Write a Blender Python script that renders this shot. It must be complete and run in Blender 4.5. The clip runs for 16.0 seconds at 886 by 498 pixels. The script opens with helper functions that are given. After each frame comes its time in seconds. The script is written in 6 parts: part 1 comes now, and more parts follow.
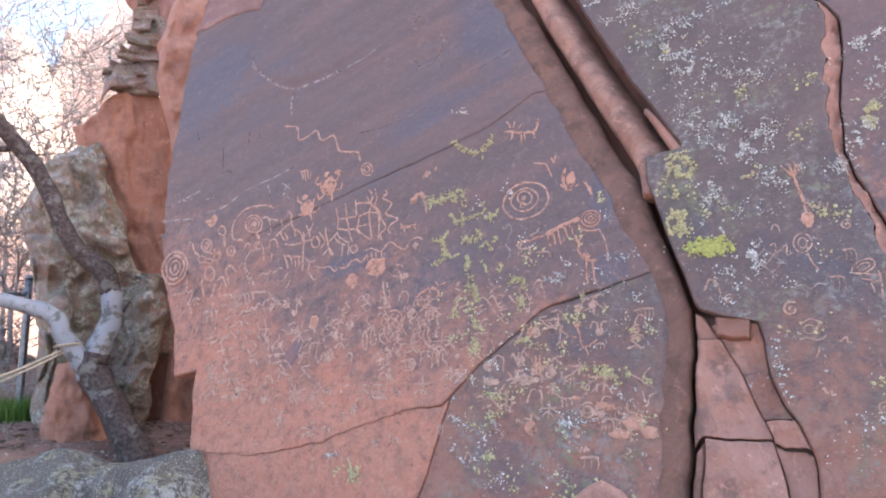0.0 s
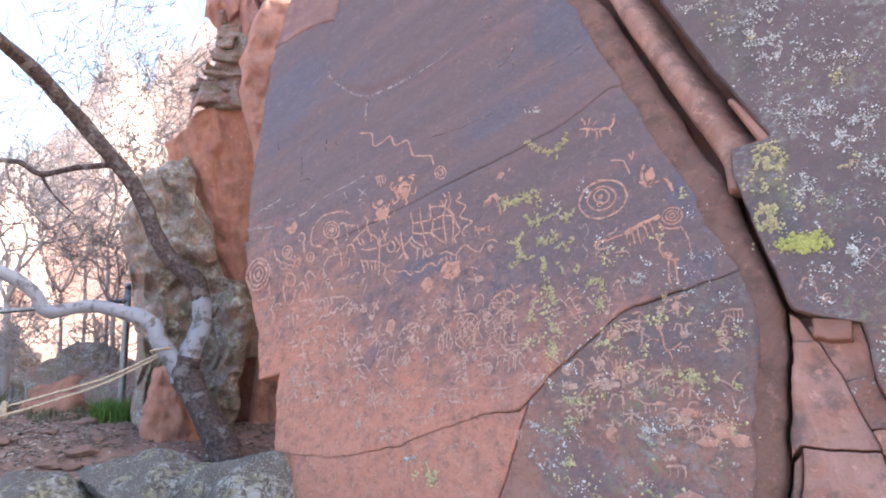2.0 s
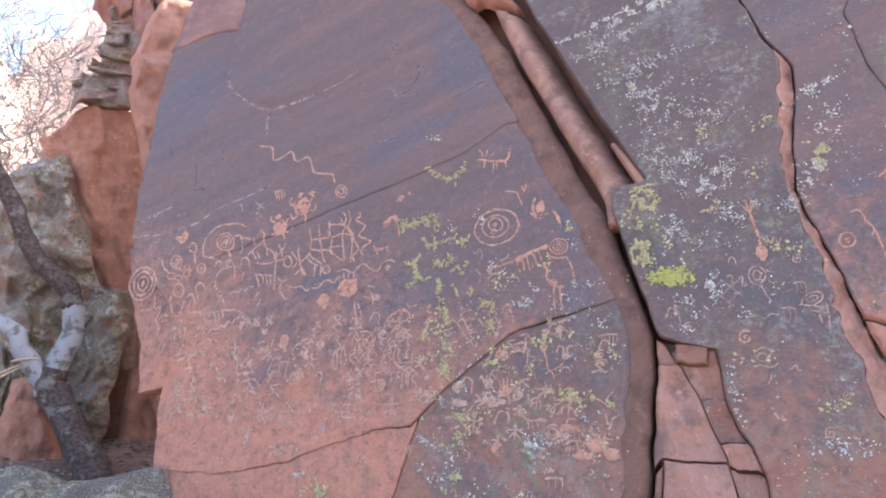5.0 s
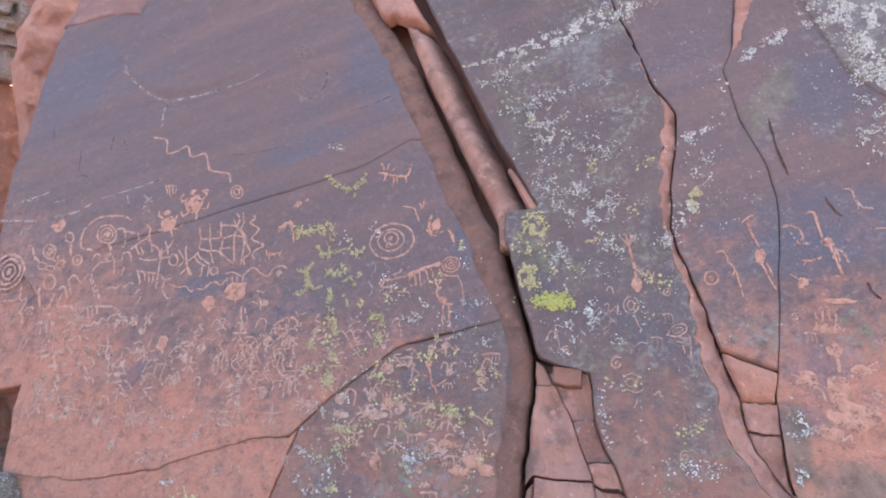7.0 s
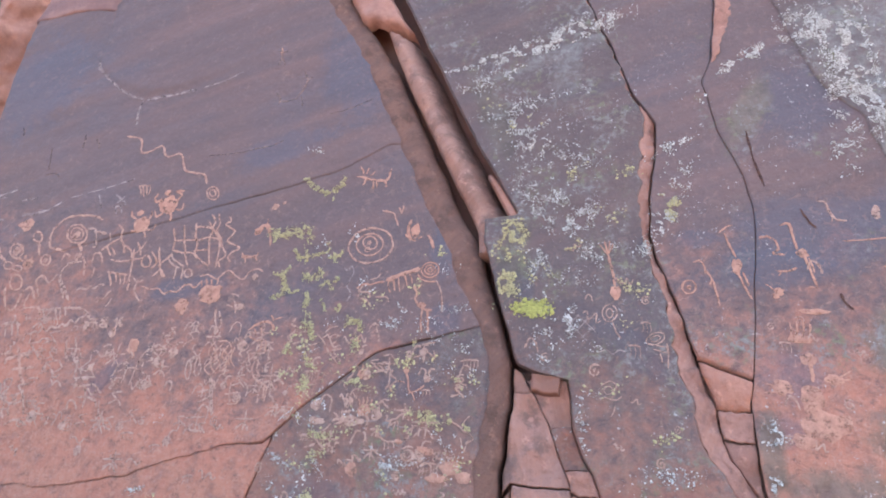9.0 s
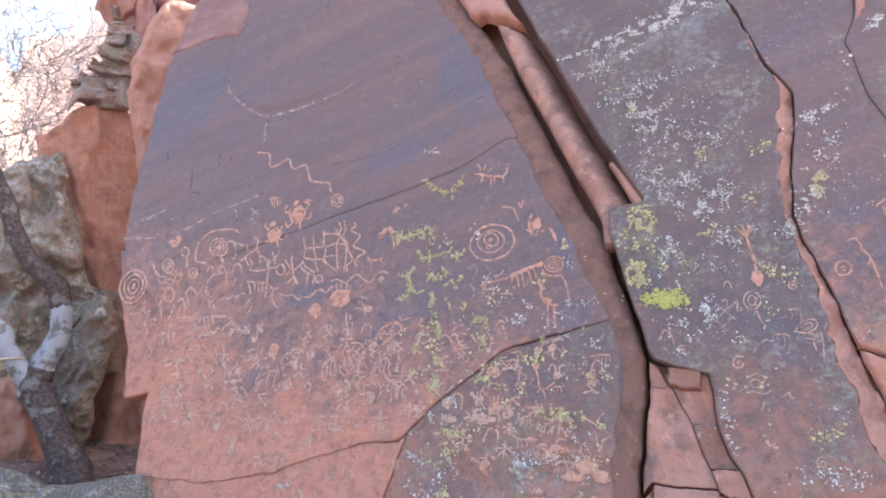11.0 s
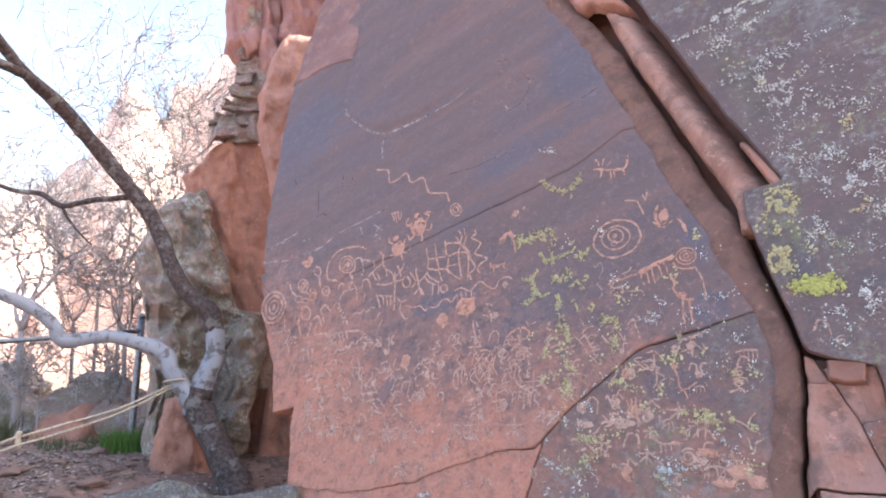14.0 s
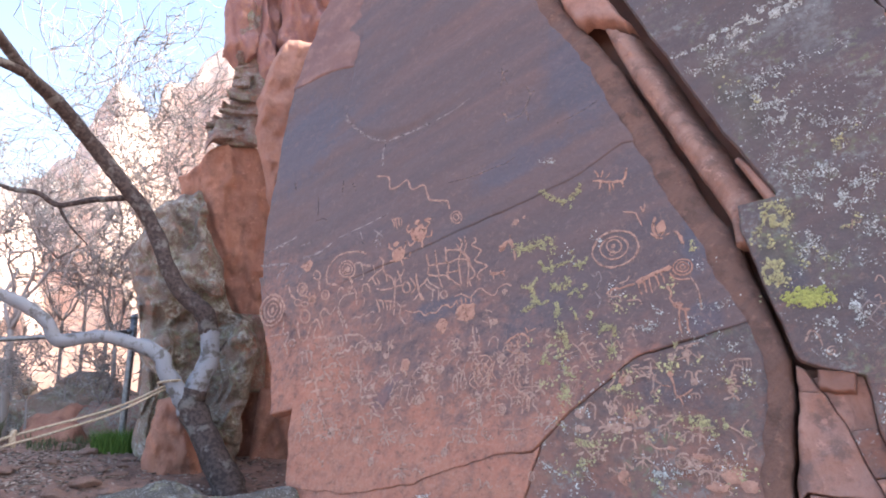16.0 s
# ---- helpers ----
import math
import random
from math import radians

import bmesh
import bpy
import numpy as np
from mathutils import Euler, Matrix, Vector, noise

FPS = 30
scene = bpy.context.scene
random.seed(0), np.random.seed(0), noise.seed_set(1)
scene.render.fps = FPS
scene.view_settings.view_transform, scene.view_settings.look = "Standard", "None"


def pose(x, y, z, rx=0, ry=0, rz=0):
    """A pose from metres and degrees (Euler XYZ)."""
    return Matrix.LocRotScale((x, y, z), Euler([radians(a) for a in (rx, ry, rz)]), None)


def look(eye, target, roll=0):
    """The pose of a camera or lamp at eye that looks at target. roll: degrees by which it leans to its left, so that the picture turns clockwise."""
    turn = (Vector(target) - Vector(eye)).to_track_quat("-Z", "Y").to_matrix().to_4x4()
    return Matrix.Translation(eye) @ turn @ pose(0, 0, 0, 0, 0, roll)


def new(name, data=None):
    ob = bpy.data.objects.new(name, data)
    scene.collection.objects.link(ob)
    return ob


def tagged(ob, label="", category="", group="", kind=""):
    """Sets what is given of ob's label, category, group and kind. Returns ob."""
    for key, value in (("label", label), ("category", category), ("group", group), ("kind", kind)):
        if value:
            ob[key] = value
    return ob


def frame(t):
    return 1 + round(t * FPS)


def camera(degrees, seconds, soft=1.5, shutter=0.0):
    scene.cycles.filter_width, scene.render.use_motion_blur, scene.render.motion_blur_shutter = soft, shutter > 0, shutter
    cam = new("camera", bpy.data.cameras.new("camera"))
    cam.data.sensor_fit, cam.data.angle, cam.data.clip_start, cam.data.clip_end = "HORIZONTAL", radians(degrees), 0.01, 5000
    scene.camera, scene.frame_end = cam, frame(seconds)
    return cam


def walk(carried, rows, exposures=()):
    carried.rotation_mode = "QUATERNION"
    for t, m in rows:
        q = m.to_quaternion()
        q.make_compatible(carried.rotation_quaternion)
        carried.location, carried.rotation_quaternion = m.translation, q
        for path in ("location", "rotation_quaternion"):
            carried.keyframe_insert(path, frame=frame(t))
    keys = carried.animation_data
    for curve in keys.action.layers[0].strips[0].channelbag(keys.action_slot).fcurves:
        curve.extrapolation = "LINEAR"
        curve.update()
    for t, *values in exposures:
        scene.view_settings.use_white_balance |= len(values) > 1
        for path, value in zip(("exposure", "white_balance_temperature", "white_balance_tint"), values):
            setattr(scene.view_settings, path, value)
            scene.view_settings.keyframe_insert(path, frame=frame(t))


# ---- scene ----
cam = camera(67.06, 16.0, soft=1.9)
PATH = [
    (0, 0, 0, 1.6, 94.48, 0, 29.69),
    (0.5, 0.004, 0.008, 1.603, 94.31, 0.69, 31.2),
    (1, 0.008, 0.013, 1.608, 94.41, 1.2, 34.45),
    (1.5, 0.008, 0.039, 1.605, 94.68, 1.04, 35.91),
    (2, 0.002, 0.049, 1.598, 94.81, 0.58, 36.54),
    (2.5, -0.002, 0.052, 1.588, 94.97, 0.3, 36.31),
    (3, -0.006, 0.042, 1.592, 95.06, -0.1, 33.85),
    (5.5, 0.013, -0.135, 1.609, 96.56, -1.7, 24.44),
    (6, 0.027, -0.143, 1.618, 96.74, -2.47, 21.87),
    (6.5, 0.037, -0.136, 1.62, 97.16, -3.59, 19.59),
    (7, 0.051, -0.124, 1.608, 97.86, -4.4, 17.52),
    (7.5, 0.048, -0.125, 1.608, 98.33, -4.68, 15.47),
    (8, 0.04, -0.122, 1.606, 98.59, -4.75, 14.29),
    (10.5, -0.006, -0.093, 1.602, 97.86, -4.08, 21.88),
    (11, -0.011, -0.089, 1.62, 97.34, -3.12, 25.73),
    (11.5, -0.028, -0.085, 1.611, 97.33, -2.86, 29.06),
    (12, -0.036, -0.065, 1.61, 97.12, -2.17, 31.69),
    (12.5, -0.035, -0.048, 1.613, 97, -1.7, 34.04),
    (13, -0.003, -0.04, 1.62, 97.07, -1.14, 35.67),
    (13.5, 0.008, -0.03, 1.622, 97.32, -0.51, 36.12),
    (14, -0.001, -0.039, 1.624, 97.49, -0.08, 37.06),
    (14.5, -0.008, -0.067, 1.632, 97.59, -0.01, 38.21),
    (15, -0.017, -0.103, 1.63, 97.79, -0.36, 37.91),
    (15.5, -0.031, -0.145, 1.63, 97.88, -0.52, 36.74),
    (16, -0.03, -0.167, 1.621, 97.95, -0.94, 35.71),
]
EXPOSURES = [(0, 2.32), (3, 2.37), (5.5, 2.30), (8, 2.36), (10.5, 2.38), (12, 2.52), (13, 2.46), (14.5, 2.21), (16, 2.04)]
walk(cam, [(t, pose(x, y, z, rx, ry, rz)) for t, x, y, z, rx, ry, rz in PATH], EXPOSURES)

# ---- light: open shade under the cliff, sun behind it on the far canyon wall ----
SUN = Vector((0.62, 0.50, 0.60)).normalized()
world = bpy.data.worlds.new("sky")
scene.world = world
world.use_nodes = True
wn, wl = world.node_tree.nodes, world.node_tree.links
sky = wn.new("ShaderNodeTexSky")
sky.sky_type, sky.sun_disc = "NISHITA", False
sky.sun_elevation = math.asin(SUN.z)
sky.sun_rotation = math.atan2(SUN.x, SUN.y)
sky.dust_density, sky.air_density = 4.1, 1.0
wl.new(sky.outputs[0], wn["Background"].inputs[0])
wn["Background"].inputs[1].default_value = 0.15
sun = new("sun", bpy.data.lights.new("sun", "SUN"))
sun.data.energy, sun.data.angle, sun.data.color = 4.5, radians(0.5), (1.0, 0.94, 0.85)
sun.matrix_world = look(SUN * 50, (0, 0, 0))


# ---- materials ----
class Mat:
    """A small writer of node materials."""

    def __init__(self, name, rough=0.85, metal=0.0):
        self.m = bpy.data.materials.new(name)
        self.m.use_nodes = True
        self.n, self.l = self.m.node_tree.nodes, self.m.node_tree.links
        self.b = self.n["Principled BSDF"]
        self.b.inputs["Roughness"].default_value = rough
        self.b.inputs["Metallic"].default_value = metal
        self.b.inputs["Specular IOR Level"].default_value = 0.25
        self.tc = self.n.new("ShaderNodeTexCoord")

    def put(self, socket, value):
        if isinstance(value, bpy.types.NodeSocket):
            self.l.new(value, socket)
        elif isinstance(value, tuple) and len(value) == 3 and socket.type == "RGBA":
            socket.default_value = (*value, 1)
        else:
            socket.default_value = value

    def coords(self, scale=(1, 1, 1), rot=(0, 0, 0)):
        """Object space turned first and then stretched."""
        src = self.tc.outputs["Object"]
        for key, value in (("Rotation", [radians(a) for a in rot]), ("Scale", scale)):
            mp = self.n.new("ShaderNodeMapping")
            mp.inputs[key].default_value = value
            self.l.new(src, mp.inputs[0])
            src = mp.outputs[0]
        return src

    def noise(self, scale, detail=4.0, rough=0.55, vec=None, warp=0.0):
        t = self.n.new("ShaderNodeTexNoise")
        t.inputs["Scale"].default_value, t.inputs["Detail"].default_value = scale, detail
        t.inputs["Roughness"].default_value, t.inputs["Distortion"].default_value = rough, warp
        self.put(t.inputs["Vector"], vec or self.tc.outputs["Object"])
        return t.outputs[0]

    def cells(self, scale, vec=None, feature="F1"):
        t = self.n.new("ShaderNodeTexVoronoi")
        t.feature = feature
        t.inputs["Scale"].default_value = scale
        self.put(t.inputs["Vector"], vec or self.tc.outputs["Object"])
        return t.outputs["Distance"]

    def axis(self, which):
        t = self.n.new("ShaderNodeSeparateXYZ")
        self.l.new(self.tc.outputs["Object"], t.inputs[0])
        return t.outputs[which]

    def math(self, op, a, b=0.0, clamp=False):
        t = self.n.new("ShaderNodeMath")
        t.operation, t.use_clamp = op, clamp
        self.put(t.inputs[0], a)
        self.put(t.inputs[1], b)
        return t.outputs[0]

    def ramp(self, value, lo, hi, a=0.0, b=1.0):
        t = self.n.new("ShaderNodeMapRange")
        t.interpolation_type = "SMOOTHSTEP"
        self.put(t.inputs["Value"], value)
        for k, v in (("From Min", lo), ("From Max", hi), ("To Min", a), ("To Max", b)):
            t.inputs[k].default_value = v
        return t.outputs[0]

    def mix(self, f, a, b, blend="MIX"):
        t = self.n.new("ShaderNodeMix")
        t.data_type, t.blend_type = "RGBA", blend
        self.put(t.inputs["Factor"], f)
        self.put(t.inputs[6], a)
        self.put(t.inputs[7], b)
        return t.outputs[2]

    def spot(self, x, z, rx, rz, turn=0.0):
        """One where a patch of that size lies, with a ragged rim."""
        src = self.tc.outputs["Object"]
        for key, value in (("Location", (-x, 0, -z)), ("Rotation", (0, radians(turn), 0)), ("Scale", (1 / rx, 0, 1 / rz))):
            mp = self.n.new("ShaderNodeMapping")
            mp.inputs[key].default_value = value
            self.l.new(src, mp.inputs[0])
            src = mp.outputs[0]
        t = self.n.new("ShaderNodeVectorMath")
        t.operation = "LENGTH"
        self.l.new(src, t.inputs[0])
        ragged = self.math("ADD", t.outputs["Value"], self.math("MULTIPLY", self.math("SUBTRACT", self.noise(6, 5, 0.7), 0.5), 1.8))
        return self.ramp(ragged, 0.55, 1.15, 1.0, 0.0)

    def rnd(self):
        t = self.n.new("ShaderNodeObjectInfo")
        return t.outputs["Random"]

    def isl(self):
        t = self.n.new("ShaderNodeNewGeometry")
        return t.outputs["Random Per Island"]

    def bump(self, height, strength=0.5, dist=0.01):
        t = self.n.new("ShaderNodeBump")
        t.inputs["Strength"].default_value, t.inputs["Distance"].default_value = strength, dist
        self.put(t.inputs["Height"], height)
        if self.b.inputs["Normal"].is_linked:
            self.l.new(self.b.inputs["Normal"].links[0].from_socket, t.inputs["Normal"])
        self.l.new(t.outputs[0], self.b.inputs["Normal"])

    def color(self, c):
        self.put(self.b.inputs["Base Color"], c)
        return self


RED, PALE, VARNISH, BLUE = (0.44, 0.195, 0.138), (0.52, 0.305, 0.23), (0.150, 0.112, 0.112), (0.112, 0.115, 0.142)


def varnished(name, line, soft, lichen=0.0, grey=0.0, blue=(), tilt=0.0, dull=(), pale=()):
    """Red sandstone under dark desert varnish. line: height where the varnish gives way to bare red; lichen: how much grey crust; grey: how far to grey; tilt: how the varnish line falls along the wall; dull: olive lichen stains; pale: thin grey-white washes."""
    k = Mat(name, 0.72)
    big = k.noise(0.9, 3)
    streak = k.noise(1.0, 7, 0.62, k.coords((0.45, 1, 5.0), (0, 23, 0)), 0.35)
    mid = k.noise(4.5, 6, 0.65)
    peck = k.noise(11, 6, 0.7)
    fine = k.noise(38, 5, 0.7)
    mottle = k.noise(15, 7, 0.78, k.coords((1, 1, 1.25), (0, 23, 0)), 0.6)
    flecks = k.noise(27, 5, 0.72, k.coords((1, 1, 0.8), (0, -30, 0)), 1.2)
    v = k.axis("Z")
    edge = k.math("ADD", v, k.math("MULTIPLY", k.math("SUBTRACT", big, 0.5), 1.4))
    edge = k.math("ADD", edge, k.math("MULTIPLY", k.math("SUBTRACT", mid, 0.5), 1.5))
    edge = k.math("ADD", edge, k.math("MULTIPLY", k.math("SUBTRACT", peck, 0.5), 0.9))
    edge = k.math("ADD", edge, k.math("MULTIPLY", k.math("SUBTRACT", mottle, 0.5), 1.5))
    if tilt:
        edge = k.math("ADD", edge, k.math("MULTIPLY", k.math("ADD", k.axis("X"), 2.8), tilt))
    mask = k.ramp(edge, line - soft, line + soft)
    mask = k.math("MULTIPLY", mask, k.ramp(streak, 0.42, 0.72, 1.0, 0.90))
    bare = k.mix(k.ramp(mid, 0.3, 0.7), RED, (0.45, 0.220, 0.155))
    bare = k.mix(k.ramp(peck, 0.46, 0.62, 0.0, 0.5), bare, (0.26, 0.130, 0.105))
    bare = k.mix(k.ramp(fine, 0.42, 0.72, 0.0, 0.4), bare, PALE)
    dark = k.mix(k.ramp(streak, 0.38, 0.66), VARNISH, (0.170, 0.120, 0.116))
    dark = k.mix(k.ramp(k.noise(1.5, 3, 0.5, k.coords((0.7, 1, 1.5), (0, 25, 0))), 0.50, 0.72, 0.0, 0.45), dark, BLUE)
    col = k.mix(mask, bare, dark)
    for place in blue:
        col = k.mix(k.math("MULTIPLY", k.spot(*place), 0.48), col, (0.105, 0.115, 0.152))
    for place in dull:
        col = k.mix(k.math("MULTIPLY", k.spot(*place), 0.75), col, k.mix(k.ramp(mid, 0.4, 0.6), (0.12, 0.105, 0.08), (0.20, 0.17, 0.14)))
    col = k.mix(k.ramp(peck, 0.56, 0.72, 0.0, 0.4), col, (0.27, 0.175, 0.165))
    col = k.mix(k.ramp(fine, 0.55, 0.8, 0.0, 0.4), col, (0.33, 0.25, 0.24))
    worn = k.ramp(v, 0.9, 2.2, 1.0, 0.35)
    col = k.mix(k.math("MULTIPLY", k.ramp(mottle, 0.53, 0.64, 0.0, 0.42), worn), col, (0.085, 0.060, 0.060))
    col = k.mix(k.math("MULTIPLY", k.ramp(flecks, 0.54, 0.68, 0.0, 0.5), worn), col, (0.50, 0.30, 0.225))
    for place in pale:
        wash = k.math("MULTIPLY", k.spot(*place), k.ramp(k.noise(19, 6, 0.75), 0.40, 0.66, 0.12, 0.70))
        col = k.mix(wash, col, (0.37, 0.385, 0.365))
    if grey:
        col = k.mix(grey, col, k.mix(k.ramp(mid, 0.35, 0.6), (0.085, 0.072, 0.072), (0.122, 0.102, 0.096)))
    if lichen:
        area = k.ramp(k.noise(2.3, 5, 0.6), 0.60 - 0.25 * lichen, 0.72 - 0.2 * lichen)
        crust = k.math("MULTIPLY", area, k.ramp(k.noise(24, 6, 0.78), 0.48, 0.60))
        col = k.mix(crust, col, k.mix(k.ramp(k.noise(7, 3), 0.45, 0.6), (0.25, 0.245, 0.235), (0.19, 0.19, 0.12)))
        specks = k.math("MULTIPLY", k.ramp(k.noise(3.1, 3, 0.6), 0.45, 0.6), k.ramp(k.noise(55, 3, 0.6), 0.64, 0.70))
        col = k.mix(specks, col, (0.48, 0.47, 0.45))
    k.color(col)
    k.put(k.b.inputs["Roughness"], k.ramp(mask, 0, 1, 0.86, 0.60))
    k.bump(k.noise(9, 7, 0.62), 0.5, 0.03)
    k.bump(fine, 0.5, 0.008)
    k.bump(k.noise(130, 3, 0.7), 0.35, 0.003)
    return k.m


def sandstone(name, a, b, c, scale=1.0, rough=0.85, depth=0.03):
    """Bare rock in three tones, with grain and pits."""
    k = Mat(name, rough)
    big, mid, fine = k.noise(1.3 * scale, 4), k.noise(6 * scale, 6, 0.65), k.noise(45 * scale, 4, 0.7)
    col = k.mix(k.ramp(big, 0.35, 0.65), a, b)
    col = k.mix(k.ramp(mid, 0.45, 0.68), col, c)
    col = k.mix(k.ramp(fine, 0.5, 0.75, 0, 0.4), col, tuple(min(1, x * 1.35) for x in a))
    k.color(col)
    k.bump(mid, 0.6, depth)
    k.bump(fine, 0.5, 0.006)
    return k.m


M_PANEL = varnished("varnished_sandstone", 0.86, 0.62, tilt=0.20, blue=((-1.85, 2.95, 0.30, 0.55, 20), (-2.25, 2.25, 0.38, 0.13, 23), (-1.02, 1.62, 0.10, 0.26, 0), (-2.62, 1.22, 0.30, 0.09, 10), (-4.55, 2.85, 0.42, 0.6, 0), (-2.95, 0.62, 0.07, 0.16, -30), (-0.95, 1.15, 0.10, 0.10, 0)))
M_PANEL_LOW = varnished("varnished_sandstone_low", 0.40, 0.6, 0.5, 0.42, ((-1.45, 0.10, 0.25, 0.16, 0), (-1.0, 0.05, 0.2, 0.12, 0), (-1.1, 0.75, 0.2, 0.10, 0)))
M_RIGHT = varnished("varnished_sandstone_lichen", 0.66, 0.5, 0.55, 0.42, ((0.02, 1.08, 0.40, 0.085, -35), (-0.55, 1.36, 0.09, 0.13, 0), (0.12, 1.66, 0.10, 0.07, 0)), 0.0, ((-0.85, 2.5, 0.10, 0.4, 25), (-0.62, 1.55, 0.10, 0.3, 0)), ((-0.5, 2.98, 0.5, 0.06, 24), (-0.42, 2.86, 0.10, 0.22, 0), (1.25, 3.0, 0.28, 0.5, -10), (1.35, 2.35, 0.12, 0.4, 0), (1.0, 3.2, 0.2, 0.14, 0)))
M_OUTER = varnished("varnished_sandstone_blue", 1.14, 0.55, 0.35, 0.0, ((0.86, 2.58, 0.26, 0.30, 0), (0.35, 1.70, 0.14, 0.06, 10), (0.98, 1.78, 0.5, 0.22, 5), (0.75, 1.55, 0.3, 0.14, 0), (0.78, 0.98, 0.16, 0.14, 20), (0.70, 0.72, 0.12, 0.10, 0)), 0.0, ((1.05, 0.42, 0.45, 0.22, 0), (0.66, 0.62, 0.07, 0.22, 0), (1.25, 1.2, 0.18, 0.22, 0), (0.62, 2.55, 0.10, 0.25, -15), (1.3, 0.75, 0.25, 0.2, 0)))
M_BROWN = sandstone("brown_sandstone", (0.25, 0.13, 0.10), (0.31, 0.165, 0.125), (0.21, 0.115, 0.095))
M_PINK = sandstone("pink_sandstone", (0.43, 0.24, 0.19), (0.36, 0.19, 0.145), (0.30, 0.165, 0.13))
def stained(name, a, b, c, turn):
    """Bare rock with long stains running down it, darker blotches and chips."""
    k = Mat(name, 0.82)
    run, blot, fine = k.noise(2.2, 6, 0.65, k.coords((4.0, 2, 0.7), (0, turn, 0)), 0.4), k.noise(7, 6, 0.7), k.noise(48, 4, 0.7)
    col = k.mix(k.ramp(run, 0.35, 0.65), a, b)
    col = k.mix(k.ramp(blot, 0.48, 0.66, 0, 0.85), col, c)
    col = k.mix(k.ramp(k.noise(17, 5, 0.75), 0.56, 0.68, 0, 0.6), col, tuple(x * 1.5 for x in a))
    col = k.mix(k.ramp(fine, 0.52, 0.72, 0, 0.4), col, tuple(x * 0.6 for x in a))
    k.color(col)
    k.bump(blot, 0.7, 0.035)
    k.bump(run, 0.5, 0.03)
    k.bump(fine, 0.5, 0.006)
    return k.m


M_RED = stained("red_sandstone", (0.44, 0.225, 0.162), (0.385, 0.19, 0.14), (0.29, 0.15, 0.115), 8)
M_FIN = stained("purple_sandstone", (0.40, 0.22, 0.19), (0.31, 0.18, 0.18), (0.44, 0.25, 0.19), 10)
# stained brown stone, its tones darkened for the shade on the turning face
M_SHOULDER = stained("shaded_stained_sandstone", (0.215, 0.118, 0.090), (0.158, 0.094, 0.077), (0.112, 0.069, 0.056), -33)
M_RIB = stained("rib_sandstone", (0.40, 0.235, 0.185), (0.29, 0.165, 0.13), (0.20, 0.12, 0.098), -33)
M_CHIP = stained("chipped_sandstone", (0.42, 0.235, 0.185), (0.34, 0.185, 0.145), (0.24, 0.135, 0.11), -15)
M_BLOCK = stained("block_sandstone", (0.43, 0.245, 0.195), (0.36, 0.195, 0.150), (0.20, 0.130, 0.112), 20)
M_CAP = sandstone("weathered_sandstone", (0.25, 0.15, 0.135), (0.21, 0.13, 0.125), (0.31, 0.19, 0.165))
# red canyon rock with the sun's glare put into pale base colours
M_FAR = sandstone("glare_paled_sandstone", (0.70, 0.55, 0.48), (0.62, 0.43, 0.36), (0.74, 0.63, 0.57), 0.35, depth=0.5)


def crusted(name, base, crust, amount, scale=1.0, red=0.0):
    """Rock grown over with grey and olive lichen."""
    k = Mat(name, 0.95)
    n1, n2, n3 = k.noise(2.2 * scale, 5, 0.6), k.noise(14 * scale, 6, 0.72), k.noise(60 * scale, 4, 0.7)
    col = k.mix(k.ramp(n1, 0.35, 0.65), base, tuple(x * 0.72 for x in base))
    col = k.mix(k.ramp(k.noise(3.4 * scale, 5, 0.65), 0.55, 0.68, 0.0, red), col, (0.40, 0.20, 0.14))
    f = k.math("MULTIPLY", k.ramp(n1, 0.62 - amount, 0.75 - amount), k.ramp(n2, 0.42, 0.58))
    col = k.mix(f, col, k.mix(k.ramp(k.noise(5 * scale, 3), 0.4, 0.6), crust, (0.25, 0.235, 0.16)))
    col = k.mix(k.ramp(n3, 0.54, 0.68, 0, 0.8), col, (0.58, 0.58, 0.56))
    k.color(col)
    k.bump(n2, 0.8, 0.03)
    k.bump(n3, 0.6, 0.008)
    return k.m


M_DARK = crusted("lichen_rock", (0.30, 0.225, 0.19), (0.46, 0.46, 0.42), 0.20, 1.3, 0.9)
M_LAYER = crusted("layered_rock", (0.34, 0.21, 0.175), (0.30, 0.275, 0.26), 0.20, 1.3, 0.5)
M_LEDGE = crusted("ledge_rock", (0.32, 0.215, 0.185), (0.36, 0.33, 0.315), 0.20, 1.6, 0.7)
M_BOULDER = crusted("boulder_rock", (0.13, 0.115, 0.105), (0.34, 0.35, 0.35), 0.20, 1.6)


# ---- mesh helpers ----
def mesh(name, verts, faces, material, smooth=True):
    me = bpy.data.meshes.new(name)
    me.from_pydata(verts, [], faces)
    me.update()
    if smooth:
        me.polygons.foreach_set("use_smooth", [True] * len(me.polygons))
    me.materials.append(material)
    return me


def part(name, me, parent=None, label="", m=None):
    """Links a mesh (or bmesh made mesh) as one object, under parent if one is given."""
    ob = new(name, me)
    ob.parent = parent
    if m is not None:
        ob.matrix_basis = m
    if label:
        ob["label"] = label
    return ob


def lerp_curve(points):
    xs, ys = [p[0] for p in points], [p[1] for p in points]
    return lambda x: float(np.interp(x, xs, ys))


def fbm(x, y, z=0.0, octaves=4):
    return noise.fractal(Vector((x, y, z)), 1.0, 2.0, octaves)


